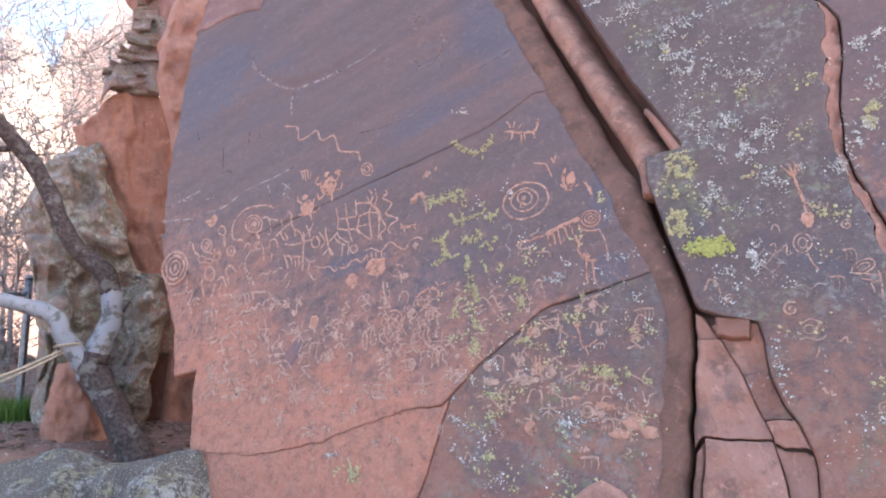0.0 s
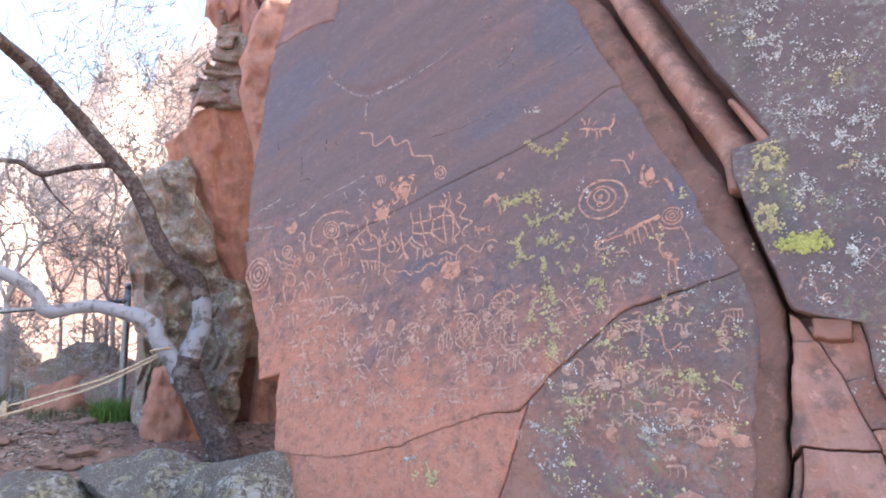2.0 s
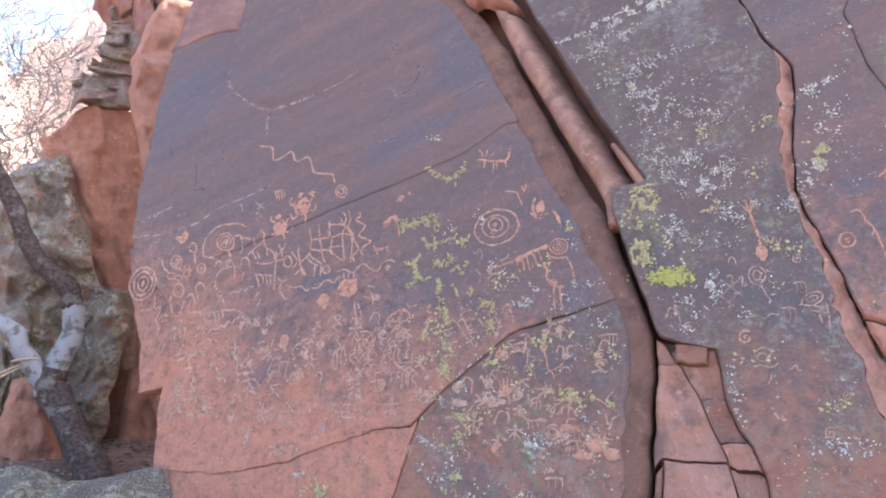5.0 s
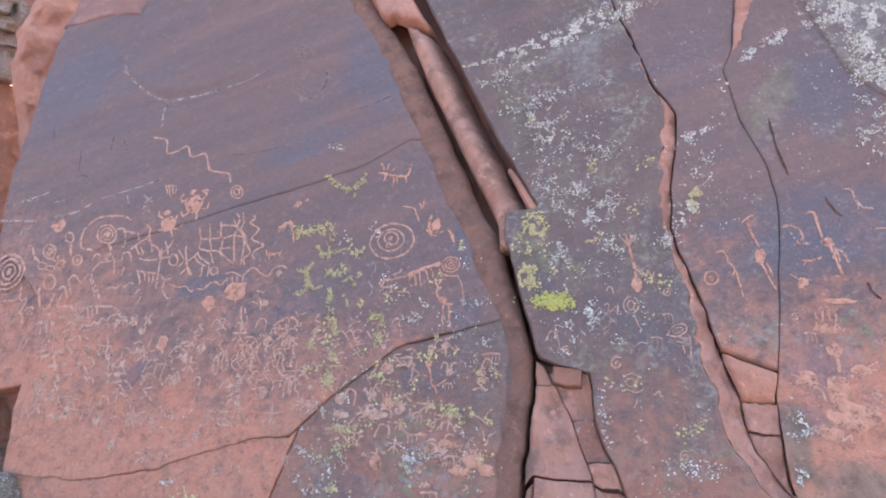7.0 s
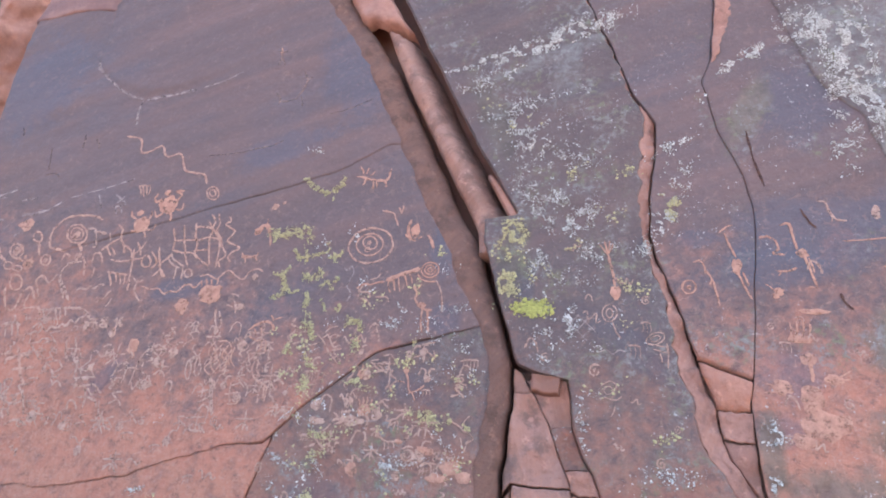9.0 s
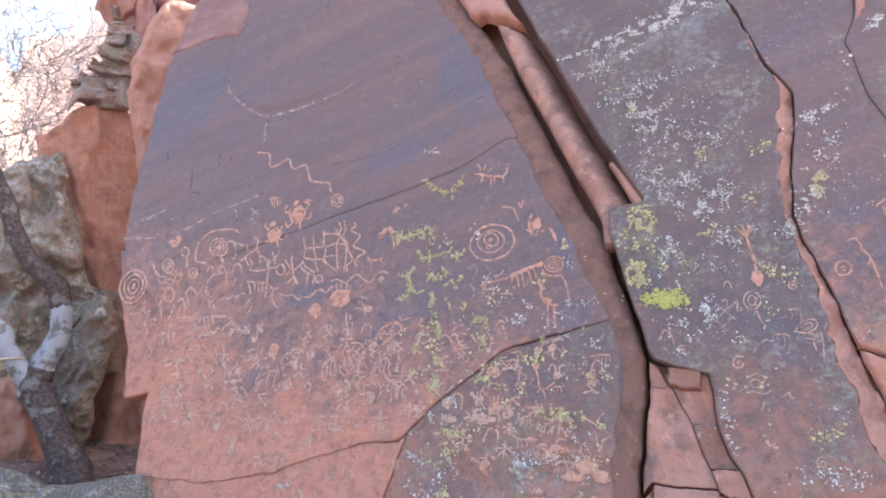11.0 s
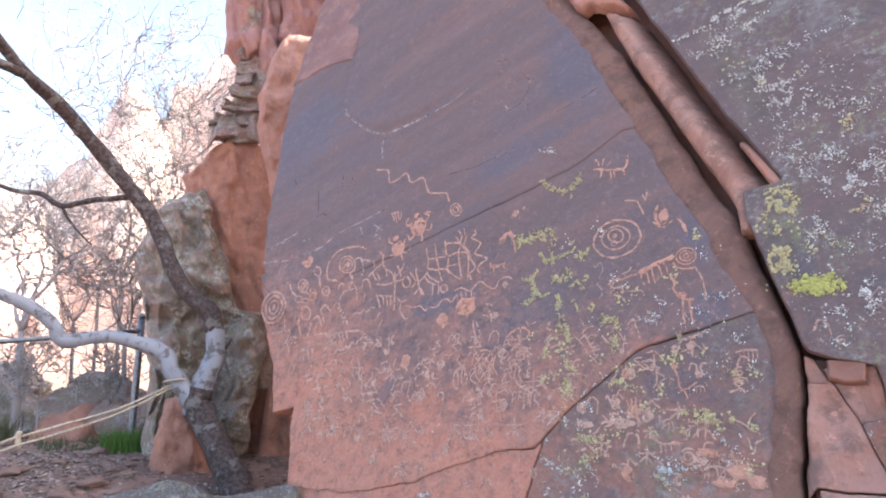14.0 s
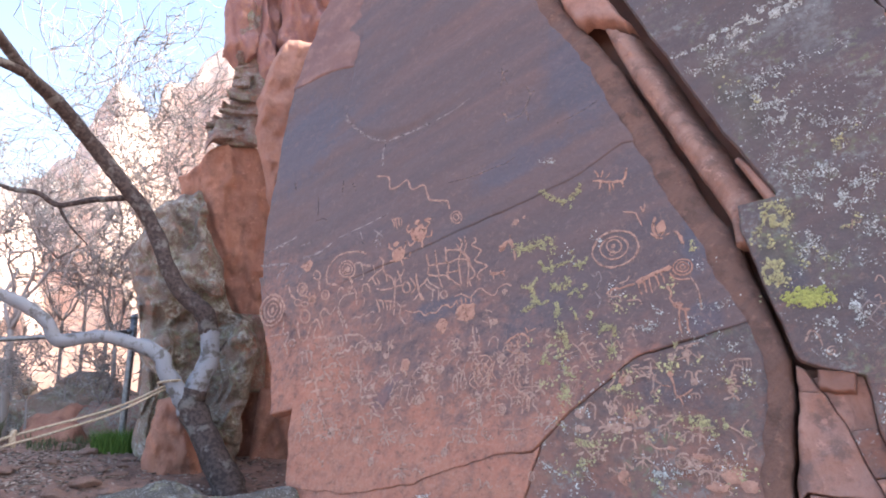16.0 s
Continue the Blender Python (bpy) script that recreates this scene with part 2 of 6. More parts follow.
def spline(points, steps=6):
    """Catmull-Rom through the points (tuples of any length)."""
    p = [np.array(q, float) for q in points]
    p = [2 * p[0] - p[1]] + p + [2 * p[-1] - p[-2]]
    out = []
    for i in range(1, len(p) - 2):
        for j in range(steps):
            t = j / steps
            out.append(0.5 * (2 * p[i] + (p[i + 1] - p[i - 1]) * t + (2 * p[i - 1] - 5 * p[i] + 4 * p[i + 1] - p[i + 2]) * t * t
                              + (3 * p[i] - p[i - 1] - 3 * p[i + 1] + p[i + 2]) * t ** 3))
    out.append(p[-2])
    return out


def tube_data(rows, sides=8, verts=None, faces=None, rough=0.0, seed=0.0):
    """A tapered tube along rows of (x, y, z, radius), appended to verts and faces."""
    verts, faces = ([] if verts is None else verts), ([] if faces is None else faces)
    base, n = len(verts), len(rows)
    pts = [Vector(r[:3]) for r in rows]
    side = None
    for i, r in enumerate(rows):
        d = (pts[min(i + 1, n - 1)] - pts[max(i - 1, 0)]).normalized()
        if side is None:
            side = d.orthogonal().normalized()
        side = (side - d * side.dot(d)).normalized()
        up = d.cross(side)
        for k in range(sides):
            a = 2 * math.pi * k / sides
            w = r[3] * (1 + rough * noise.noise(Vector((math.cos(a) * 1.5 + seed, math.sin(a) * 1.5, i * 0.35))))
            verts.append(tuple(pts[i] + side * (math.cos(a) * w) + up * (math.sin(a) * w)))
    for i in range(n - 1):
        for k in range(sides):
            a, b = base + i * sides + k, base + i * sides + (k + 1) % sides
            faces.append((a, b, b + sides, a + sides))
    faces.append(tuple(base + k for k in reversed(range(sides))))
    faces.append(tuple(base + (n - 1) * sides + k for k in range(sides)))
    return verts, faces


# ---- the cliff: x along the wall, z up it, -y out of it ----
LEAN = 16.7
WALL = pose(0, 0, 1.6, -LEAN) @ Matrix.Translation((0, 3.223, 0))


def relief(u, v):
    """Gentle swell of the whole face, towards the viewer."""
    w = 0.022 * fbm(u * 0.55 + 3, v * 0.55, 1.7, 3)
    w += 0.010 * fbm(u * 1.1 - v * 0.9, (v - 0.42 * u) * 3.0, 5.1, 3)
    return w + 0.004 * fbm(u * 4, v * 4, 9.0, 3)


def slab(name, low, high, left, right, nu, nv, material, parent, lift=0.0, round_=(0.02, 0.02, 0.02, 0.02), deep=(0.12, 0.12, 0.12, 0.12), rough=0.0, label="", shape=None, open_=None):
    """A face of rock between four curves (low, high: v of u; left, right: u of v), its edges rounded back.
    round_, deep: width and depth of the rounding at low, high, left, right; open_(u, v): scales the rounding along low and high."""
    def spread(n):
        t = [i / (n - 1) for i in range(n)]
        for e in (0.002, 0.005, 0.010, 0.018):
            t += [e, 1 - e]
        return sorted(set(t))
    verts, ts, tr = [], spread(nu), spread(nv)
    u, v = 0.5 * (left(1.0) + right(1.0)), 1.0
    for r in tr:
        for s in ts:
            for _ in range(40):
                v0, u0 = v, u
                v = 0.5 * v + 0.5 * (low(u) + (high(u) - low(u)) * r)
                u = 0.5 * u + 0.5 * (left(v) + (right(v) - left(v)) * s)
                if abs(u - u0) + abs(v - v0) < 2e-4:
                    break
            h = relief(u, v) + lift
            if rough:
                h += rough * fbm(u * 3, v * 3, lift * 40, 5)
            if shape:
                h += shape(u, v)
            k = open_(u, v) if open_ else 1.0
            for n, (d, rad, dep) in enumerate(zip((v - low(u), high(u) - v, u - left(v), right(v) - u), round_, deep)):
                if d < rad:
                    q = 1 - max(d, 0) / rad
                    h -= dep * (k if n < 2 else 1.0) * (1 - math.sqrt(max(0, 1 - q * q)))
            verts.append((u, -h, v))
    n, m = len(ts), len(tr)
    faces = [(j * n + i, j * n + i + 1, (j + 1) * n + i + 1, (j + 1) * n + i) for j in range(m - 1) for i in range(n - 1)]
    return part(name, mesh(name, verts, faces, material), parent, label)


cliff = tagged(new("wall_cliff"), "tall red sandstone cliff face with dark varnish and petroglyphs", "rock wall", kind="structure")
cliff.matrix_basis = WALL


def jag(curve, size, seed, rate=9.0):
    """A curve with broken, uneven course."""
    return lambda x: curve(x) + size * fbm(x * rate, seed, 0.0, 4)


def level(v):
    return lambda u: v


LOW_CRACK = jag(lerp_curve([(-3.9, -0.06), (-3.47, -0.043), (-3.1, -0.02), (-2.839, 0.045), (-2.6, 0.11), (-2.358, 0.224), (-2.031, 0.346), (-1.84, 0.375), (-1.76, 0.47), (-1.676, 0.581), (-1.468, 0.768), (-1.296, 0.934), (-1.17, 0.975), (-1.04, 1.018), (-0.828, 1.097), (-0.5, 1.2)]), 0.012, 3.0)
MID_CRACK = jag(lerp_curve([(-4.9, 1.13), (-4.3, 1.24), (-3.75, 1.38), (-3.127, 1.594), (-2.62, 1.791), (-2.078, 1.976), (-1.75, 2.12), (-1.502, 2.294), (-1.38, 2.30), (-1.2, 2.24)]), 0.007, 7.0)
EDGE_L = jag(lerp_curve([(-1.2, -3.2), (-0.5, -3.50), (-0.263, -3.58), (-0.014, -3.70), (0.46, -3.815), (0.686, -3.829), (1.068, -3.99), (1.25, -4.25), (1.40, -4.53), (1.584, -4.639), (2.014, -4.768), (2.64, -4.849), (3.0, -4.93), (3.517, -4.967), (4.09, -4.919), (6, -4.7)]), 0.02, 1.0, 4.0)
GAP = jag(lerp_curve([(-1.2, -0.60), (0.118, -0.558), (0.672, -0.55), (0.938, -0.556), (1.187, -0.652), (1.657, -0.842), (1.80, -0.95), (2.371, -1.266), (2.96, -1.595), (3.557, -2.02), (6, -3.4)]), 0.016, 2.0, 6.0)


def roll(u, v):
    """The rounded shoulder along the deep crack: falls away over a hand or two."""
    d = GAP(v) - u
    w = 0.13 if v < 0.95 else 0.13 + 0.13 * min(1, (v - 0.95) / 0.7)
    q = max(0.0, 1 - d / w)
    return -(0.085 if v < 0.9 else 0.085 + 0.055 * min(1.0, (v - 0.9) / 0.5)) * (1 - math.sqrt(max(0.0, 1 - min(q, 0.999) ** 2)))


CRESCENT = lerp_curve([(-4.22, 6.0), (-4.16, 3.9), (-4.13, 3.3), (-4.11, 3.08), (-4.0, 2.95), (-3.8, 2.82), (-3.56, 2.73), (-3.33, 2.75), (-3.05, 2.84), (-2.7, 3.02), (-2.3, 3.25)])


def scar(u, v):
    """The thicker skin of rock over a crescent-shaped scar, which thins out along the wall."""
    q = max(0.0, min(1.0, (v - CRESCENT(u)) / 0.03)) if u < -2.3 else 0.0
    return roll(u, v) + 0.016 * q * max(0.0, min(1.0, (-2.5 - u) / 0.6))


def gape(u, v):
    """How far the cracks of the panel stand open along their course."""
    if v > 1.15 and u < -1.0:
        w = max(0.0, min(1.0, (u + 4.0) / 1.0)) * (0.45 + 0.8 * max(0.0, noise.noise(Vector((u * 2.3, 0, 4)))))
        return w
    return 0.6 * max(0.03, (0.10 if u < -2.1 else 0.3) + 0.7 * noise.noise(Vector((u * 2.0, 0, 8))) + 1.4 * math.exp(-((u + 1.74) / 0.12) ** 2) + 0.7 * math.exp(-((u + 1.1) / 0.15) ** 2))


def shoulder(v):
    """Where the face begins to turn into the deep crack."""
    return GAP(v) - (0.115 if v < 0.95 else 0.115 + 0.085 * min(1, (v - 0.95) / 0.7)) + 0.03 * fbm(v * 4, 3.0, 0, 6)


SPLIT = jag(lerp_curve([(-1.2, -2.1), (-0.2, -1.93), (0.08, -1.85), (0.38, -1.80), (0.6, -1.78)]), 0.012, 8.8, 7.0)
UNDER = lambda u: LOW_CRACK(u) - 0.006 * gape(u, 0)
slab("rock_slab", level(-1.2), UNDER, EDGE_L, lambda v: SPLIT(v) - 0.004, 100, 60, M_PANEL, cliff, -0.004, (0.03, 0.008, 0.03, 0.01), (0.1, 0.03, 0.12, 0.03), 0.0, "lower slab of bare red stone", None, gape)
slab("rock_slab", level(-1.2), UNDER, SPLIT, shoulder, 90, 80, M_PANEL_LOW, cliff, -0.004, (0.03, 0.008, 0.008, 0.001), (0.1, 0.03, 0.02, 0.0), 0.0, "lower slab, grey and olive lichen over dark stone", roll, gape)
slab("rock_slab", LOW_CRACK, lambda u: MID_CRACK(u) - 0.005 * gape(u, 2), EDGE_L, shoulder, 200, 100, M_PANEL, cliff, 0.004, (0.007, 0.005, 0.03, 0.001), (0.035, 0.02, 0.14, 0.0), 0.0, "middle slab crowded with petroglyphs", roll, gape)
slab("rock_slab", MID_CRACK, level(5.5), EDGE_L, shoulder, 170, 150, M_PANEL, cliff, 0.006, (0.005, 0.2, 0.03, 0.001), (0.02, 0.2, 0.16, 0.0), 0.0, "upper slab with dark blue-grey varnish", scar, gape)
slab("rock_shoulder", level(-1.2), level(5.5), lambda v: shoulder(v) + 0.001, GAP, 30, 240, M_SHOULDER, cliff, 0.003, (0.02, 0.2, 0.001, 0.01), (0.1, 0.2, 0.0, 0.1), 0.014, "bare brown shoulder turning into the crack, darkened for its shade", roll)
# flake on the panel's edge, and the bare cap over its upper corner
FLAKE = lerp_curve([(0.4, -4.04), (0.75, -4.17), (1.086, -4.409), (1.584, -4.70)])
slab("rock_flake", lambda u: 0.46 + 0.25 * (u + 3.82), level(1.55), jag(FLAKE, 0.015, 5.0), lambda v: EDGE_L(v) + 0.02, 20, 60, M_PANEL, cliff, -0.012, (0.012, 0.02, 0.02, 0.01), (0.10, 0.02, 0.12, 0.01), 0.006, "thin flake standing off the panel's edge")
CAP = jag(lerp_curve([(-5.0, 3.52), (-4.872, 3.544), (-4.578, 3.625), (-4.166, 3.63), (-4.0, 3.9)]), 0.03, 6.0, 6.0)
slab("rock_cap", CAP, level(5.4), lambda v: EDGE_L(v) - 0.02, jag(lambda v: -4.14 - 0.22 * (v - 3.6), 0.08, 2.0, 5.0), 30, 50, M_CAP, cliff, 0.016, (0.02, 0.1, 0.03, 0.05), (0.03, 0.1, 0.14, 0.03), 0.015, "bare pinkish stone above the varnish")
RIB_L = jag(lerp_curve([(1.55, -0.82), (1.722, -0.855), (2.32, -1.20), (2.833, -1.50), (3.36, -1.76), (3.6, -1.88)]), 0.012, 4.0, 3.0)
RIB_R = jag(lerp_curve([(1.55, -0.70), (1.837, -0.645), (2.067, -0.80), (2.579, -1.10), (3.281, -1.50), (3.6, -1.68)]), 0.012, 8.0, 3.0)


def ribshape(u, v):
    w = (u - RIB_L(v)) / (RIB_R(v) - RIB_L(v))
    return -0.02 - 0.11 * (2 * w - 0.55) ** 2


slab("rock_rib", level(1.55), lambda u: 3.30 - 0.25 * (u + 1.8) + 0.05 * fbm(u * 9, 0, 0, 3), RIB_L, RIB_R, 40, 140, M_RIB, cliff, 0.0, (0.02, 0.012, 0.01, 0.02), (0.1, 0.1, 0.08, 0.1), 0.035, "smooth pinkish rounded rib in the crack", ribshape)
slab("rock_stub", jag(lambda u: 3.36 - 0.30 * (u + 1.8), 0.05, 3.0, 8.0), level(4.4), lambda v: GAP(v) - 0.03, lambda v: GAP(v) + 0.30, 24, 40, M_PINK, cliff, 0.0, (0.05, 0.1, 0.05, 0.05), (0.12, 0.1, 0.12, 0.12), 0.03, "broken red stub above the rib")
slab("rock_splinter", level(1.78), level(2.12), lambda v: -0.76 - 0.58 * (v - 1.95), lambda v: -0.60 - 0.66 * (v - 1.80), 16, 40, M_PINK, cliff, -0.03, (0.02, 0.1, 0.02, 0.02), (0.05, 0.06, 0.06, 0.06), 0.012, "brown splinter beside the rib")
C_LEFT = jag(lerp_curve([(-1.2, 0.1), (0.31, -0.06), (0.43, -0.115), (0.52, -0.18), (0.64, -0.222), (0.79, -0.245), (0.885, -0.268), (0.90, -0.43), (0.936, -0.535), (1.242, -0.652), (1.64, -0.80), (1.775, -0.815), (1.80, -0.63), (1.837, -0.625), (2.067, -0.785), (2.579, -1.085), (3.281, -1.48), (3.6, -1.66), (6, -3.0)]), 0.010, 9.0, 5.0)
R_CRACK = jag(lerp_curve([(-1.2, 1.2), (0.402, 0.645), (0.578, 0.494), (0.879, 0.405), (1.297, 0.255), (1.708, 0.098), (2.061, 0.104), (2.30, 0.125), (2.442, 0.112), (2.631, -0.003), (3.355, -0.306), (6, -1.4)]), 0.016, 3.5, 4.0)
R_CRACK2 = jag(lerp_curve([(-1.2, 1.3), (0.25, 0.70), (0.474, 0.626), (0.843, 0.584), (1.116, 0.606), (1.886, 0.63), (2.093, 0.575), (2.391, 0.456), (2.733, 0.371), (2.877, 0.418), (3.273, 0.439), (6, 0.5)]), 0.012, 6.5, 5.0)
CHAMFER = lerp_curve([(-1.2, 0.12), (0.5, 0.10), (1.0, 0.10), (1.35, 0.06), (1.6, 0.03), (1.9, 0.06), (2.3, 0.085), (2.6, 0.03), (2.75, 0.012), (6, 0.012)])
BROKEN = jag(lambda v: R_CRACK(v) - CHAMFER(v), 0.022, 4.4, 16.0)


def chamfer(u, v):
    w = max(0.0, min(1.0, (u - BROKEN(v)) / max(0.02, R_CRACK(v) - BROKEN(v))))
    return (-0.032 + 0.05 * fbm(u * 9, v * 9, 2.0, 4)) * w


slab("rock_slab", level(-1.2), level(5.5), C_LEFT, BROKEN, 90, 240, M_RIGHT, cliff, 0.0, (0.02, 0.2, 0.014, 0.012), (0.1, 0.2, 0.05, 0.012), 0.0, "slab with white and green lichen")
slab("broken_edge", level(-1.2), level(4.0), BROKEN, lambda v: R_CRACK(v) - 0.004, 18, 300, M_CHIP, cliff, -0.006, (0.02, 0.2, 0.004, 0.004), (0.1, 0.2, 0.006, 0.035), 0.0, "fresh pinkish broken edge along a crack", chamfer)
slab("rock_slab", lambda u: 1.02 - 0.35 * (u - 0.42), level(5.5), R_CRACK, lambda v: R_CRACK2(v) - 0.0025, 50, 160, M_OUTER, cliff, -0.006, (0.006, 0.2, 0.006, 0.003), (0.05, 0.2, 0.035, 0.006), 0.0, "narrow dark slab between two cracks")
slab("rock_block", jag(level(0.80), 0.02, 2.0, 7.0), lambda u: 1.01 - 0.35 * (u - 0.42), R_CRACK, lambda v: R_CRACK2(v) - 0.004, 24, 24, M_RED, cliff, -0.045, (0.03, 0.012, 0.02, 0.012), (0.04, 0.02, 0.03, 0.015), 0.04, "rounded red block in the crack", lambda u, v: 0.05 - 2.2 * (v - 0.90) ** 2)
slab("rock_core", level(-0.6), level(1.03), lambda v: R_CRACK(v) - 0.05, lambda v: R_CRACK2(v) + 0.04, 12, 30, M_BLOCK, cliff, -0.085, (0.01, 0.01, 0.01, 0.01), (0.02, 0.02, 0.02, 0.02), 0.03)
slab("broken_edge", level(2.86), level(3.6), lambda v: R_CRACK2(v) + 0.004, jag(lambda v: R_CRACK2(v) + 0.02 + 0.20 * (v - 2.86), 0.03, 5.1, 14.0), 14, 40, M_CHIP, cliff, 0.004, (0.01, 0.02, 0.004, 0.01), (0.012, 0.02, 0.01, 0.012), 0.03, "orange chipped stone beside a crack")
for a, b, lift in ((0.66, 0.797, -0.035), (0.40, 0.657, -0.05), (-0.3, 0.397, -0.03)):
    slab("rock_layer", jag(level(a), 0.03, a * 5, 7.0), jag(level(b), 0.03, b * 5, 7.0), R_CRACK, lambda v: max(R_CRACK2(v) - 0.004, R_CRACK(v) + 0.015), 18, 20, M_CHIP, cliff, lift, (0.005, 0.004, 0.008, 0.004), (0.010, 0.008, 0.02, 0.010), 0.05)
slab("rock_slab", level(-1.2), level(5.5), R_CRACK2, level(4.5), 150, 170, M_OUTER, cliff, 0.0, (0.02, 0.2, 0.003, 0.3), (0.1, 0.2, 0.006, 0.3), 0.0, "outer slab, dark varnish above red stone")
R_CRACK3 = jag(lerp_curve([(0.9, 1.62), (1.886, 1.315), (2.174, 1.263), (2.467, 1.182), (2.665, 1.028), (2.789, 0.949), (3.375, 0.761), (6, 0.3)]), 0.02, 2.2, 5.0)
slab("rock_slab", level(0.9), level(5.4), R_CRACK3, level(4.4), 90, 110, M_RIGHT, cliff, 0.010, (0.02, 0.2, 0.010, 0.3), (0.02, 0.2, 0.03, 0.3), 0.0, "overlapping slab crusted with pale lichen")
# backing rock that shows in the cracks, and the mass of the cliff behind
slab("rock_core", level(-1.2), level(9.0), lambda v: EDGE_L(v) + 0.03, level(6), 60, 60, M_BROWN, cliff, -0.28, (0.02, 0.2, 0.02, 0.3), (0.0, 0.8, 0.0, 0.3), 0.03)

# blocks wedged behind the deep crack, low down
WEDGE_R = jag(lerp_curve([(-0.6, -0.10), (0.20, -0.17), (0.38, -0.222), (0.51, -0.283), (0.665, -0.352), (0.80, -0.434), (0.94, -0.53)]), 0.008, 1.2, 6.0)
GAP_R = lambda v: GAP(v) + 0.014
ARCH = jag(lambda u: 0.36 - 1.6 * max(0, -0.50 - u), 0.015, 5.5, 6.0)
slab("rock_block", level(0.795), lambda u: 0.93 - 0.5 * (u + 0.55), GAP_R, WEDGE_R, 12, 14, M_BLOCK, cliff, -0.06, (0.005, 0.01, 0.008, 0.008), (0.02, 0.04, 0.04, 0.03), 0.015, "small red block wedged in the crack")
slab("rock_block", ARCH, level(0.79), GAP_R, WEDGE_R, 26, 40, M_BLOCK, cliff, -0.035, (0.006, 0.004, 0.02, 0.006), (0.015, 0.012, 0.05, 0.02), 0.06, "pale red wedge of bare stone in the crack")
slab("rock_block", level(-0.6), lambda u: ARCH(u) - 0.008, lambda v: GAP_R(v) + 0.05, WEDGE_R, 22, 40, M_BLOCK, cliff, -0.03, (0.012, 0.010, 0.012, 0.006), (0.05, 0.02, 0.025, 0.015), 0.06, "red block at the foot of the crack")
slab("rock_block", level(-0.6), lambda u: ARCH(u) - 0.02, GAP_R, lambda v: GAP_R(v) + 0.045, 8, 30, M_BLOCK, cliff, -0.08, (0.012, 0.02, 0.01, 0.012), (0.05, 0.06, 0.04, 0.05), 0.02, "narrow red block beside the crack")
STRIP_L, STRIP_R = (lambda v: WEDGE_R(v) + 0.002), (lambda v: max(C_LEFT(v) - 0.002, WEDGE_R(v) + 0.02))
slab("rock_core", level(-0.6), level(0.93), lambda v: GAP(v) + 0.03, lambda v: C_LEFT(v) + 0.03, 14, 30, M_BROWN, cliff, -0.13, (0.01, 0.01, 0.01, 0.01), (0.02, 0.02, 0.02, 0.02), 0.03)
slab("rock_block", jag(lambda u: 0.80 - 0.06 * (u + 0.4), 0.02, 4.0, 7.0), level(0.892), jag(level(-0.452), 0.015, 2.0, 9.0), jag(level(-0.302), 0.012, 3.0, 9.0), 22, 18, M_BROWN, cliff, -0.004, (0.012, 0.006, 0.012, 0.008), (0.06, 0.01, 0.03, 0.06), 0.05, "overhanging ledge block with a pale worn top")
for a, b, lift, mat, text in ((0.655, 0.88, -0.075, M_BLOCK, "brown shaded block under the ledge"), (0.452, 0.648, -0.035, M_RIGHT, "grey lichen-crusted block"), (0.335, 0.445, -0.015, M_BLOCK, "red stone block with a flat top"), (-0.6, 0.328, -0.04, M_BLOCK, "long red block in the crack")):
    slab("rock_block", jag(level(a), 0.03, a * 9, 7.0), jag(level(b), 0.03, b * 9, 7.0), STRIP_L, STRIP_R, 14, 26, mat, cliff, lift, (0.004, 0.004, 0.004, 0.004), (0.010, 0.006, 0.012, 0.015), 0.05, text)
slab("rock_block", level(-0.6), jag(lambda u: 0.11 - 5 * (u + 0.92) ** 2, 0.02, 2.5, 6.0), level(-1.12), level(-0.70), 24, 30, M_BLOCK, cliff, 0.03, (0.02, 0.03, 0.05, 0.05), (0.05, 0.06, 0.06, 0.06), 0.02, "red knob low on the panel")


# ---- ground ----
def ground_z(x, y):
    d = max(0.0, min(1.0, (-x - 3.0) / 4.0))
    far = max(0.0, -x - 12) * 0.10
    near = 1.0 if abs(x) < 30 and abs(y) < 30 else 0.0
    return 0.30 * d * d * (3 - 2 * d) + min(far, 3.0) + near * 0.05 * fbm(x * 0.7, y * 0.7, 2.0, 4)


M_GROUND = sandstone("red_dirt", (0.25, 0.155, 0.125), (0.32, 0.20, 0.16), (0.16, 0.11, 0.095), 1.5, 0.95, 0.05)
gx = sorted({round(v, 3) for v in [-600, -300, -150, -80, -50, -35, -25, *np.arange(-20, -11, 1.0), *np.arange(-11, -3, 0.12), *np.arange(-3, 8, 0.6), 12, 20, 40, 80, 150, 300, 600]})
gy = sorted({round(v, 3) for v in [-600, -300, -150, -80, -40, -20, -12, -8, *np.arange(-5, 1.5, 0.5), *np.arange(1.5, 7, 0.12), *np.arange(7, 20, 1.0), 25, 35, 50, 80, 150, 300, 600]})
gv = [(x, y, ground_z(x, y)) for y in gy for x in gx]
gf = [(j * len(gx) + i, j * len(gx) + i + 1, (j + 1) * len(gx) + i + 1, (j + 1) * len(gx) + i) for j in range(len(gy) - 1) for i in range(len(gx) - 1)]
ground = tagged(part("ground", mesh("ground", gv, gf, M_GROUND)), "bare reddish dirt strewn with leaf litter", "ground", kind="structure")

